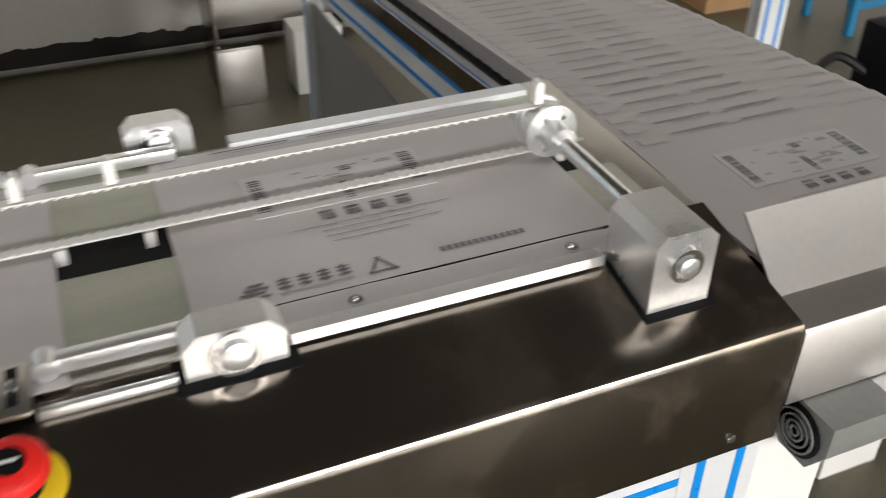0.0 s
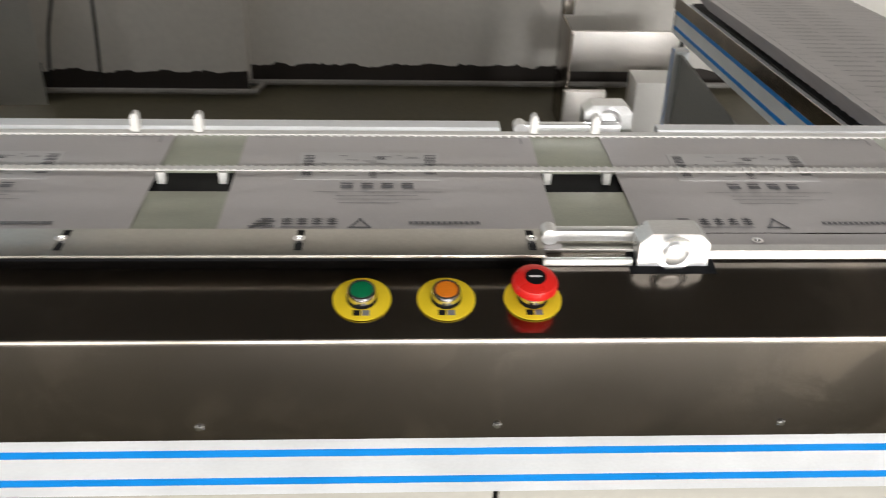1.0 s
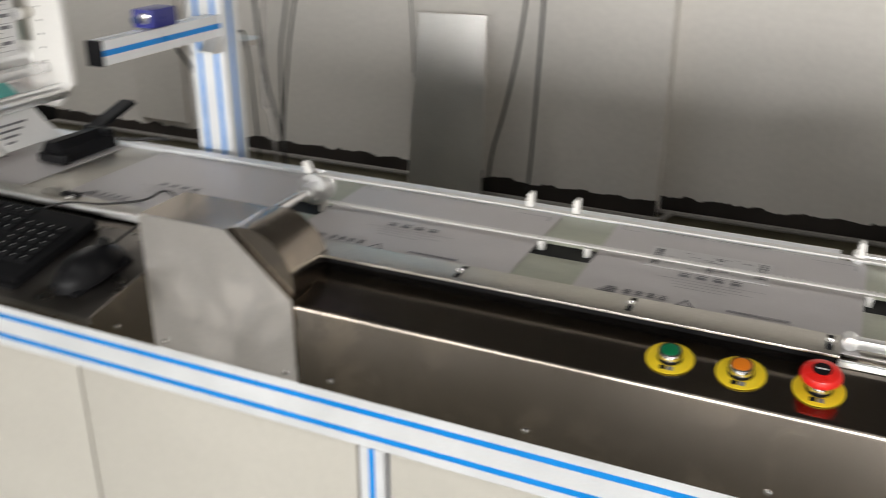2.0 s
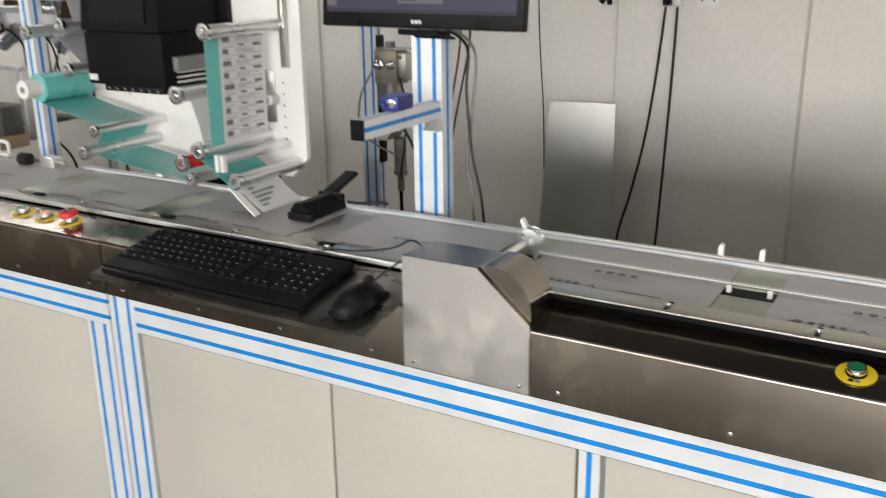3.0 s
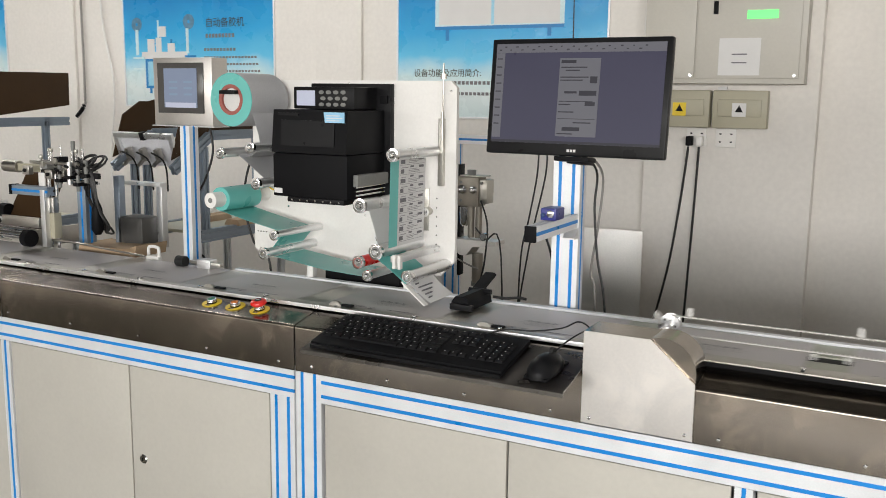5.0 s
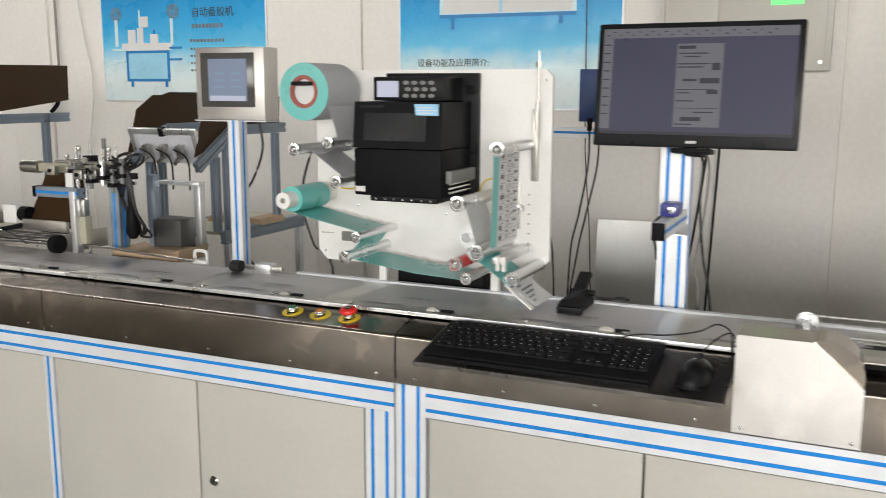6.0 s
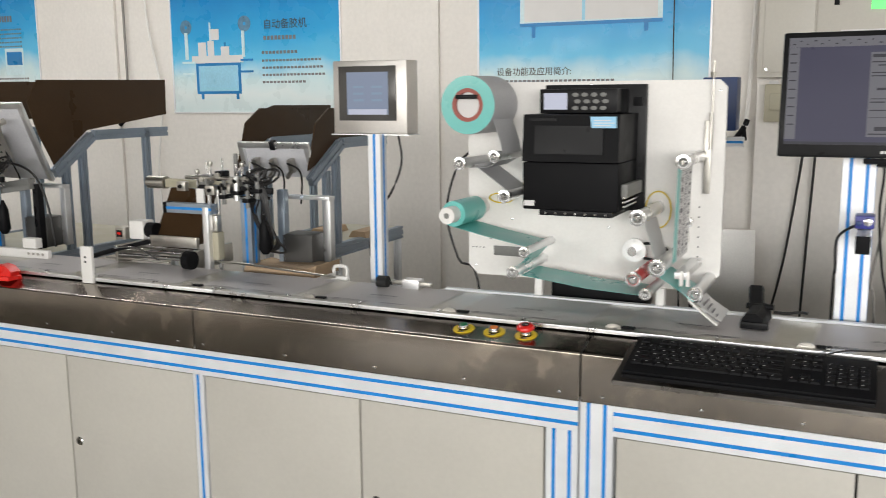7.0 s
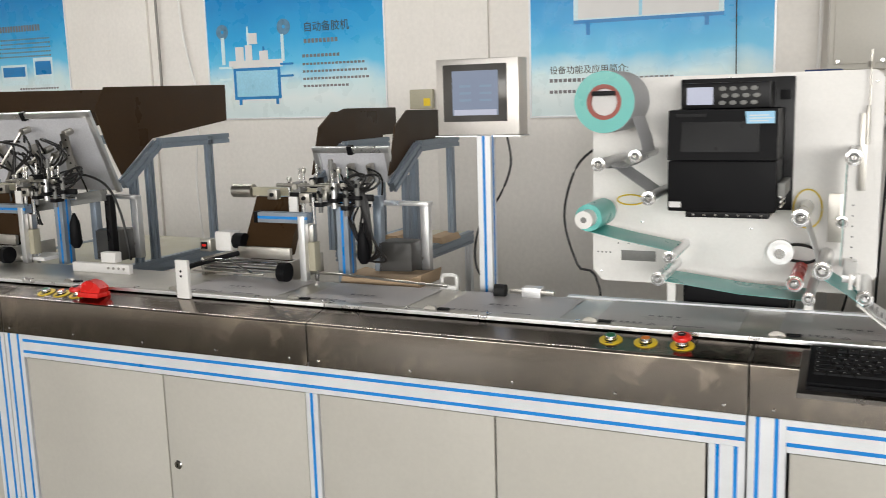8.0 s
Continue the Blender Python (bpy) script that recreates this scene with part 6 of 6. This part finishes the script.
# ---- belt infeed units on the deck ----
def infeed(x):
    f = thing("belt_infeed", x, 0.6, 0.953, "dark sloped infeed belt with steel rollers and a small motor", "infeed", "belt infeeds")
    wpart("belt", prism([(0.46, 1.04), (0.5, 1.04), (0.6, 1.235), (0.57, 1.235)], (x + 0.08, 0, 0), (-1, 0, 0), 0.2, (0, 0, 1)), M_BROWN, f, "dark brown belt")
    wpart("front_plate", box(x - 0.12, x + 0.1, 0.44, 0.455, 1.03, 1.07, 0.002), M_PLATE, f)
    for y in (0.41, 0.46, 0.5):
        wpart("roller", cyl((x - 0.26, y, 0.995 + (y - 0.41) * 0.2), (x + 0.12, y, 0.995 + (y - 0.41) * 0.2), 0.008, 14), M_CHROME, f)
    for xx in (x - 0.25, x + 0.115):
        wpart("side_frame", box(xx - 0.006, xx + 0.006, 0.4, 0.62, 0.96, 1.03, 0.002), M_PLATE, f)
    wpart("disc", cyl((x + 0.1, 0.38, 1.0), (x + 0.13, 0.38, 1.0), 0.033, 24), M_BLACK, f, "black disc")
    wpart("gear_motor", box(x - 0.22, x - 0.15, 0.44, 0.5, 1.05, 1.12, 0.006), M_WHITE, f, "white motor block")
    wpart("motor_end", cyl((x - 0.15, 0.47, 1.085), (x - 0.11, 0.47, 1.085), 0.028, 20), M_BLACK, f)
    wpart("counter", box(x - 0.29, x - 0.24, 0.44, 0.48, 1.045, 1.09, 0.003), M_PLATE, f)
    wpart("counter_face", box(x - 0.283, x - 0.255, 0.4385, 0.44, 1.055, 1.08, 0), M_BLACKM, f)
    wpart("counter_digits", box(x - 0.278, x - 0.26, 0.438, 0.4388, 1.064, 1.072, 0), M_RED, f)
    wpart("wire_guide", tube([(x - 0.28, 0.36, 0.99), (x - 0.2, 0.35, 1.03), (x - 0.1, 0.35, 1.035), (x, 0.36, 0.99)], 0.0035, 8), M_CHROME, f)
    wpart("hold_down", box(x - 0.25, x + 0.05, 0.345, 0.355, 0.99, 0.996, 0.001), M_PLATE, f)
    wpart("black_arm", tube([(x - 0.28, 0.3, 1.0), (x - 0.2, 0.36, 1.025), (x - 0.1, 0.42, 1.05)], 0.009, 8), M_BLACK, f)
    return f


infeed(-4.22)
infeed(-5.55)
wb = thing("sensor_bracket", -4.3, 0.094, 0.957, "white upright sensor bracket standing on the cover", "bracket")
wpart("upright", box(-4.322, -4.272, 0.088, 0.1, 0.957, 1.082, 0.002), M_WHITE, wb)
for z in (1.03, 1.046):
    wpart("hole", cyl((-4.3, 0.0865, z), (-4.3, 0.0885, z), 0.004, 10), M_BLACK, wb)
bp_ = thing("guide_bar", -4.9, 0.34, 0.967, "white bolted guide bar across the deck", "guide bar")
wpart("bar", box(-5.03, -4.75, 0.33, 0.35, 0.964, 1.0, 0.002), M_WHITE, bp_)
for i in range(4):
    wpart("bolt", cyl((-4.85 + i * 0.025, 0.326, 0.985), (-4.85 + i * 0.025, 0.331, 0.985), 0.005, 8), M_PLATE, bp_)
wpart("block", box(-4.9, -4.83, 0.345, 0.38, 1.001, 1.04, 0.004), M_WHITE, bp_)
ct = thing("card_tray", -3.8, 0.5, 0.965, "open tan cardboard tray behind the deck", "tray")
wpart("tray", prism([(-0.16, 0.0), (0.14, 0.0), (0.15, 0.045), (0.11, 0.03), (-0.1, 0.022), (-0.15, 0.03)], (-3.78, 0.47, 0.953), (0, 1, 0), 0.16, (0, 0, 1)), M_CARD, ct)
wr = thing("wire_rod", -3.9, 0.38, 0.98, "thin steel guide rod lying along the deck", "rod")
wpart("rod", tube([(-4.05, 0.44, 0.99), (-3.9, 0.42, 0.995), (-3.7, 0.4, 0.99), (-3.5, 0.385, 0.985)], 0.004, 8), M_PLATE, wr)
cp = thing("white_clip", -3.52, 0.44, 0.965, "white plastic wall clip standing on the deck edge", "clip")
wpart("loop", tube([(-3.545, 0.45, 0.966), (-3.545, 0.45, 1.0), (-3.535, 0.45, 1.008), (-3.505, 0.45, 1.008), (-3.495, 0.45, 1.0), (-3.495, 0.45, 0.966)], 0.006, 8), M_WHITE, cp)
wpart("foot", box(-3.55, -3.49, 0.44, 0.46, 0.953, 0.975, 0.003), M_WHITE, cp)
kn = thing("roller_arm", -3.3, 0.39, 0.965, "steel lever with a black rubber wheel on the deck", "lever")
wpart("wheel", cyl((-3.335, 0.38, 0.985), (-3.3, 0.38, 0.985), 0.019, 24), M_RUBBER, kn)
wpart("lever", box(-3.29, -3.15, 0.385, 0.4, 0.978, 0.99, 0.002), M_PLATE, kn)
wpart("block", box(-3.25, -3.19, 0.38, 0.42, 0.965, 0.998, 0.003), M_ALU_M, kn)


# ---- on the wall ----
def poster(x0, x1, z0, z1, title, tx, tz, size, lines, machine, label):
    p = thing("poster", (x0 + x1) / 2, WALL, z0, label, "poster", "wall posters")
    wpart("print", box(x0, x1, WALL - 0.006, WALL - 0.003, z0, z1, 0), M_POSTER, p)
    y = WALL - 0.0072
    for a, b, c, d in ((x0, x1, z0 - 0.012, z0), (x0, x1, z1, z1 + 0.012), (x0 - 0.012, x0, z0 - 0.012, z1 + 0.012), (x1, x1 + 0.012, z0 - 0.012, z1 + 0.012)):
        wpart("edge", box(a, b, WALL - 0.012, WALL - 0.003, c, d, 0.001), M_ALU, p)
    if title:
        words(title, size, Matrix.Translation(Vector((tx, y, tz)) - p.location) @ UPRIGHT, M_SKIRT, p)
    for (a, b, z, h) in lines:
        n = max(1, int((b - a) / 0.03))
        for i in range(n):
            wpart("text_bar", box(a + i * (b - a) / n, a + (i + 0.72) * (b - a) / n, y, y + 0.001, z, z + h, 0), M_POSTER_D if h > 0.05 else M_INK, p)
    for k_, (kind_, a, b, c, d) in enumerate(machine):
        ink = {"w": M_POSTER_W, "p": M_PAPER, "b": M_POSTER_D, "g": M_POSTER_G, "o": M_SCRBLUE}[kind_]
        if kind_ == "o":
            disc = lathe(bmesh.new(), [((b - a) / 2, 0), ((b - a) / 2, 0.001), ((b - a) / 9, 0.001), ((b - a) / 9, 0)], Matrix.Translation(((a + b) / 2, y, (c + d) / 2)) @ UPRIGHT, 24, True)
            wpart("machine_picture", disc, ink, p)
        else:
            wpart("machine_picture", box(a, b, y - 0.0004 * k_, y + 0.001, c, d, 0), ink, p)
    return p


poster(-6.885, -5.378, 1.465, 2.65, "自动备胶机", -6.03, 2.07, 0.076, [(-6.03, -5.74, 1.985, 0.03), (-6.05, -5.73, 1.885, 0.022), (-6.05, -5.53, 1.83, 0.016), (-6.05, -5.515, 1.778, 0.016), (-6.05, -5.5, 1.726, 0.016), (-6.05, -5.665, 1.674, 0.016)],
       [("b", -6.664, -6.245, 1.6, 1.83), ("g", -6.64, -6.27, 1.62, 1.81), ("p", -6.7, -6.22, 1.83, 1.885), ("p", -6.635, -6.56, 1.885, 1.985), ("p", -6.545, -6.485, 1.885, 1.995), ("w", -6.525, -6.51, 1.995, 2.13), ("p", -6.51, -6.435, 2.0, 2.08), ("p", -6.42, -6.345, 1.885, 1.95),
        ("b", -6.39, -6.375, 1.95, 1.98), ("w", -6.76, -6.73, 1.86, 2.06), ("o", -6.8, -6.69, 2.04, 2.16), ("w", -6.225, -6.2, 1.87, 2.06), ("o", -6.255, -6.14, 2.05, 2.17), ("b", -6.24, -6.13, 1.84, 1.855), ("b", -6.24, -6.13, 1.755, 1.77), ("w", -6.79, -6.67, 1.83, 1.845), ("w", -6.79, -6.67, 1.745, 1.76),
        ("b", -6.62, -6.6, 1.56, 1.6), ("b", -6.29, -6.27, 1.56, 1.6)], "blue product poster with a machine picture and text")
poster(-4.313, -2.84, 1.435, 2.65, "设备功能及应用简介:", -4.19, 1.70, 0.055, [(-4.19, -3.4, 1.645, 0.022), (-4.19, -3.5, 1.575, 0.02)],
       [("w", -4.03, -3.12, 2.02, 2.42), ("b", -4.03, -3.12, 2.0, 2.022), ("b", -3.95, -3.925, 1.93, 2.0), ("b", -3.23, -3.205, 1.95, 2.0), ("p", -4.0, -3.15, 2.03, 2.41), ("g", -3.62, -3.6, 2.03, 2.41), ("g", -3.96, -3.2, 2.3, 2.38)], "blue product poster with a white machine picture and heading")
poster(-9.75, -8.32, 1.58, 2.7, "", 0, 0, 0, [(-8.9, -8.45, 1.74, 0.014), (-8.9, -8.45, 1.71, 0.014), (-8.9, -8.45, 1.68, 0.014), (-9.2, -8.6, 2.22, 0.05)] + [(-9.2, -8.5, 2.15 - 0.035 * i, 0.012) for i in range(5)],
       [("w", -8.72, -8.5, 1.78, 2.0), ("b", -8.7, -8.52, 1.86, 1.97), ("w", -9.1, -8.8, 1.78, 1.95), ("b", -9.08, -8.82, 1.85, 1.93)], "blue product poster with two machine pictures")

PY = 3.43
db = thing("distribution_box", -2.1, 3.4, 1.65, "pale grey steel distribution cabinet with two doors and a notice", "cabinet")
wpart("body", box(-2.54, -1.67, 3.3, PY - 0.001, 1.655, 2.35, 0.004), M_BEIGE, db)
wpart("door", box(-2.51, -2.252, 3.288, 3.2995, 1.685, 2.33, 0.003), M_BEIGE, db)
wpart("door", box(-2.24, -1.7, 3.288, 3.2995, 1.685, 2.33, 0.003), M_BEIGE, db)
wpart("lock", box(-2.16, -2.135, 3.28, 3.2875, 2.03, 2.1, 0.002), M_BLACK, db, "black lock")
wpart("notice", box(-2.12, -1.9, 3.2855, 3.2875, 1.7, 1.9, 0), M_PAPER, db, "white paper notice")
for i in range(2):
    wpart("notice_line", box(-2.05, -1.97, 3.2845, 3.2853, 1.81 - i * 0.045, 1.817 - i * 0.045, 0), M_INK, db)
for x, z in ((-2.49, 1.7), (-2.27, 1.7), (-1.72, 1.7)):
    wpart("hinge_pin", cyl((x, 3.28, z), (x, 3.289, z), 0.008, 10), M_CHROME, db)
solid("exit_light", box(-1.98, -1.82, 3.28, 3.2855, 2.0, 2.045, 0.002), M_EXIT, "small green lit sign on the cabinet", "sign")
for xa, xb in ((-2.5, -2.168), (-2.152, -1.855)):
    fb = thing("fuse_box", (xa + xb) / 2, PY, 1.41, "olive plastic fuse box with a hatch and warning sticker", "fuse box", "fuse boxes")
    wpart("body", box(xa, xb, PY - 0.075, PY - 0.001, 1.41, 1.62, 0.008), M_OLIVE, fb)
    wpart("hatch", box(xa + 0.03, xb - 0.03, PY - 0.085, PY - 0.0755, 1.475, 1.57, 0.006), M_OLIVE, fb)
    xm = (xa + xb) / 2
    wpart("warning_sticker", box(xm - 0.038, xm + 0.038, PY - 0.0868, PY - 0.0856, 1.475, 1.55, 0), M_YELLOW if xa < -2.2 else M_PAPER, fb, "warning sticker")
    bm = bmesh.new()
    vs = [bm.verts.new((xm + a, PY - 0.0874, b)) for a, b in ((-0.022, 1.5), (0.022, 1.5), (0, 1.54))]
    bm.faces.new(vs)
    wpart("warning_mark", bm, M_BLACK, fb)
    wpart("top_tag", box(xa + 0.02, xa + 0.07, PY - 0.05, PY - 0.04, 1.621, 1.64, 0.001), M_PAPER, fb)
for x, nm in ((-2.245, 1), (-2.08, 0)):
    so = thing("wall_socket", x, PY, 1.3, "white double wall socket" + (" with two black plugs" if nm else ""), "socket", "wall sockets")
    wpart("plate", box(x - 0.057, x + 0.057, PY - 0.012, PY - 0.001, 1.3, 1.405, 0.004), M_WHITE, so)
    for dx in (-0.03, 0.03):
        for dz in (1.33, 1.375):
            wpart("pin_slot", box(x + dx - 0.006, x + dx + 0.006, PY - 0.0128, PY - 0.0118, dz - 0.004, dz + 0.004, 0), M_BLACK, so)
for i, (xs, pts) in enumerate(((-2.275, [(-2.275, 3.36, 1.3), (-2.29, 3.37, 1.15), (-2.32, 3.39, 0.9), (-2.36, 3.39, 0.6), (-2.42, 3.38, 0.3), (-2.47, 3.37, 0.1), (-2.5, 3.36, -0.13)]),
                               (-2.215, [(-2.215, 3.36, 1.3), (-2.22, 3.37, 1.15), (-2.235, 3.39, 0.8), (-2.25, 3.39, 0.4), (-2.26, 3.38, 0.1), (-2.27, 3.36, -0.14)]))):
    pg = thing("power_plug", xs, 3.38, 1.33, "black power plug in the wall socket" if i == 0 else "white power plug in the wall socket", "plug")
    wpart("plug", box(xs - 0.016, xs + 0.016, 3.35, 3.417, 1.305, 1.36, 0.006), M_BLACK if i == 0 else M_WHITE, pg)
    solid("extension_cable", tube(pts, 0.007, 8), M_CORD, "black power cord hanging down the pillar", "cable")
# little hanging plug and wire beside the pillar
hw = thing("hanging_plug", -2.62, 3.48, 1.3, "loose black connector hanging on a white wire", "connector")
wpart("wire", tube([(-2.58, 3.5, 3.0), (-2.585, 3.5, 2.2), (-2.6, 3.5, 1.6), (-2.61, 3.49, 1.42)], 0.012, 6), M_WHITE, hw)
wpart("connector", tube([(-2.6, 3.48, 1.42), (-2.62, 3.47, 1.37), (-2.66, 3.46, 1.31)], 0.016, 8), M_BLACK, hw)
wpart("connector_leg", tube([(-2.62, 3.47, 1.37), (-2.61, 3.46, 1.3)], 0.014, 8), M_BLACK, hw)
for x, zz in ((-7.38, 1.36),):
    hw = thing("hanging_plug", x, 3.5, zz, "loose black connector hanging on a grey wire by the wall", "connector", "hanging connectors")
    wpart("wire", tube([(x + 0.04, 3.5, 3.2), (x + 0.05, 3.5, 2.0), (x + 0.045, 3.5, zz + 0.1)], 0.01, 6), M_GREYCORD, hw)
    wpart("connector", tube([(x + 0.045, 3.49, zz + 0.1), (x + 0.02, 3.48, zz + 0.05), (x - 0.03, 3.47, zz)], 0.017, 8), M_BLACK, hw)
solid("thin_wire", tube([(-7.15, 3.5, 3.4), (-7.1, 3.5, 2.2), (-6.98, 3.49, 1.6), (-7.05, 3.49, 1.0), (-7.0, 3.48, 0.4)], 0.008, 6), M_WHITE, "thin white wire hanging down the wall", "cable")
sb_ = thing("small_fuse_box", -5.08, WALL, 1.5, "small olive fuse box with a yellow warning mark", "fuse box")
wpart("body", box(-5.165, -4.995, WALL - 0.07, WALL - 0.03, 1.5, 1.63, 0.006), M_OLIVE, sb_)
wpart("mount", box(-5.15, -5.01, WALL - 0.03, WALL - 0.001, 1.52, 1.61, 0.002), M_OLIVE, sb_)
wpart("warning_sticker", box(-5.06, -5.01, WALL - 0.072, WALL - 0.0705, 1.52, 1.57, 0), M_YELLOW, sb_)

# ---- leaning sheet, boxes and stool on the floor ----
sh = bmesh.new()
sq = [(-2.905, 3.225, FLOOR), (-2.475, 3.225, FLOOR), (-2.515, 3.36, 0.79), (-2.9, 3.36, 0.785)]
fa, fb_ = [sh.verts.new(p) for p in sq], [sh.verts.new((p[0], p[1] + 0.004, p[2])) for p in sq]
sh.faces.new(fa), sh.faces.new(list(reversed(fb_)))
for i in range(4):
    sh.faces.new((fa[i], fa[(i + 1) % 4], fb_[(i + 1) % 4], fb_[i]))
solid("metal_sheet", sh, mat("galvanised_sheet", (0.78, 0.76, 0.73), 0.32, 1.0, vary=0.06, scale=4, fine=0.03, bump=0.006, rvary=0.02), "bare galvanised sheet leaning against the wall", "metal sheet")
fs = thing("folded_stand", 0.0, 2.95, FLOOR, "bare sheet-metal floor stand with a white box side", "stand")
wpart("left_leg", box(-0.21, -0.035, 2.82, 2.85, FLOOR, 0.06, 0.002), M_STEEL_B, fs)
wpart("left_side", box(-0.2, -0.19, 2.85, 3.15, FLOOR, 0.3, 0.002), M_STEEL, fs)
wpart("cross_plate", box(-0.19, 0.32, 3.06, 3.08, 0.06, 0.24, 0.002), M_STEEL_B, fs)
wpart("right_side", prism([(2.9, FLOOR), (3.2, FLOOR), (3.2, 0.34), (3.1, 0.34)], (0.33, 0, 0), (-1, 0, 0), 0.01, (0, 0, 1)), M_BLACK, fs)
wpart("hook", box(-0.2, -0.15, 3.1, 3.14, 0.3, 0.37, 0.002), M_STEEL, fs)
fs.location.y += 0.05
wbx = thing("white_box", 0.16, 2.9, FLOOR, "white box with a plain front on the floor", "box")
wpart("body", box(0.09, 0.28, 2.87, 3.03, FLOOR, 0.1, 0.003), M_WHITE, wbx)
st = thing("stool", 2.45, 2.55, FLOOR, "blue painted steel stool", "stool")
for dx in (-0.14, 0.14):
    for dy in (-0.14, 0.14):
        wpart("leg", box(2.68 + dx - 0.016, 2.68 + dx + 0.016, 2.68 + dy - 0.016, 2.68 + dy + 0.016, FLOOR, FLOOR + 0.42, 0.003), M_STOOL, st)
for dy in (-0.14, 0.14):
    wpart("rail", box(2.55, 2.81, 2.68 + dy - 0.01, 2.68 + dy + 0.01, FLOOR + 0.12, FLOOR + 0.15, 0.002), M_STOOL, st)
wpart("seat", box(2.5, 2.86, 2.5, 2.86, FLOOR + 0.42, FLOOR + 0.45, 0.008), M_STOOL, st)
solid("carton", box(2.1, 2.5, 3.0, 3.3, FLOOR, FLOOR + 0.2, 0.004), M_CARTON, "brown cardboard carton on the floor", "carton")
cr = thing("machine_corner", 0.85, 0.95, FLOOR, "black machine housing with a white striped frame", "machine")
wpart("black_case", box(0.615, 0.8, 0.5, 0.73, 0.6, 0.83, 0.01), M_BLACK, cr)
profile(cr, (0.86, 1.3, FLOOR), (0, 0, 1), 1.0, (0, -1, 0), 0.08, 0.04, "t", "post")
profile(cr, (0.62, 0.77, 0.5), (1, 0, 0), 0.24, (0, 0, 1), 0.04, 0.08, "r", "rail")
wpart("stand", box(0.63, 0.79, 0.53, 0.72, FLOOR, 0.6, 0.004), M_WHITE, cr)
solid("black_hose", tube([(0.62, 0.7, 0.74), (0.58, 0.74, 0.76), (0.55, 0.76, 0.7), (0.57, 0.76, 0.62), (0.6, 0.74, 0.5), (0.61, 0.73, FLOOR + 0.01)], 0.009, 8), M_CORD, "black looping hose with an orange tip", "hose")

# cords behind the line
for i, pts in enumerate(([(-1.9, 0.43, 1.42), (-1.885, 0.56, 1.36), (-1.89, 0.57, 1.25), (-1.875, 0.57, 1.1), (-1.85, 0.58, 0.95), (-1.84, 0.6, 0.6), (-1.84, 0.6, FLOOR + 0.005)], [(-1.88, 0.43, 1.42), (-1.87, 0.57, 1.35), (-1.88, 0.58, 1.2), (-1.9, 0.59, 1.05), (-1.885, 0.6, 0.9), (-1.88, 0.62, FLOOR + 0.005)],
                         [(-1.93, 0.345, 1.25), (-1.985, 0.42, 1.2), (-1.99, 0.5, 1.1), (-1.995, 0.55, 0.95), (-2.0, 0.6, FLOOR + 0.004)], [(-2.77, 1.6, 1.0), (-2.7, 1.55, 0.96), (-2.6, 1.5, 0.9), (-2.58, 1.5, FLOOR + 0.004)],
                         [(-2.7, 2.6, FLOOR + 0.02), (-2.9, 2.8, FLOOR + 0.08), (-3.1, 2.6, FLOOR + 0.03), (-3.3, 2.85, FLOOR + 0.1), (-3.6, 2.6, FLOOR + 0.02)], [(-3.0, 2.9, FLOOR + 0.02), (-3.2, 2.7, FLOOR + 0.12), (-3.5, 2.9, FLOOR + 0.04), (-3.9, 2.8, FLOOR + 0.03)],
                         [(-3.05, 3.5, 2.4), (-3.03, 3.48, 1.3), (-2.98, 3.46, 0.7), (-2.93, 3.4, 0.2), (-2.8, 3.3, FLOOR + 0.02)])):
    solid("loose_cable", tube(pts, 0.0036 if i != 4 else 0.02, 7), M_CORD if i != 1 else M_GREYCORD, "loose black cable behind the machine", "cable", "loose cables")


def motions():
    ts = key_times()
    for ob, seat in BAGS:
        walk(ob, [(t, bag_pose(seat + progress(t))) for t in ts])
    dense = sorted({0.0, 8.0} | {round((a + LAST * i / 12) * FPS) / FPS for a in STEPS for i in range(13) if a + LAST * i / 12 < 8})
    for ob, s0 in FINS:
        walk(ob, [(t, on_loop(s0 + LOOP / 6 * progress(t))) for t in dense])


motions()
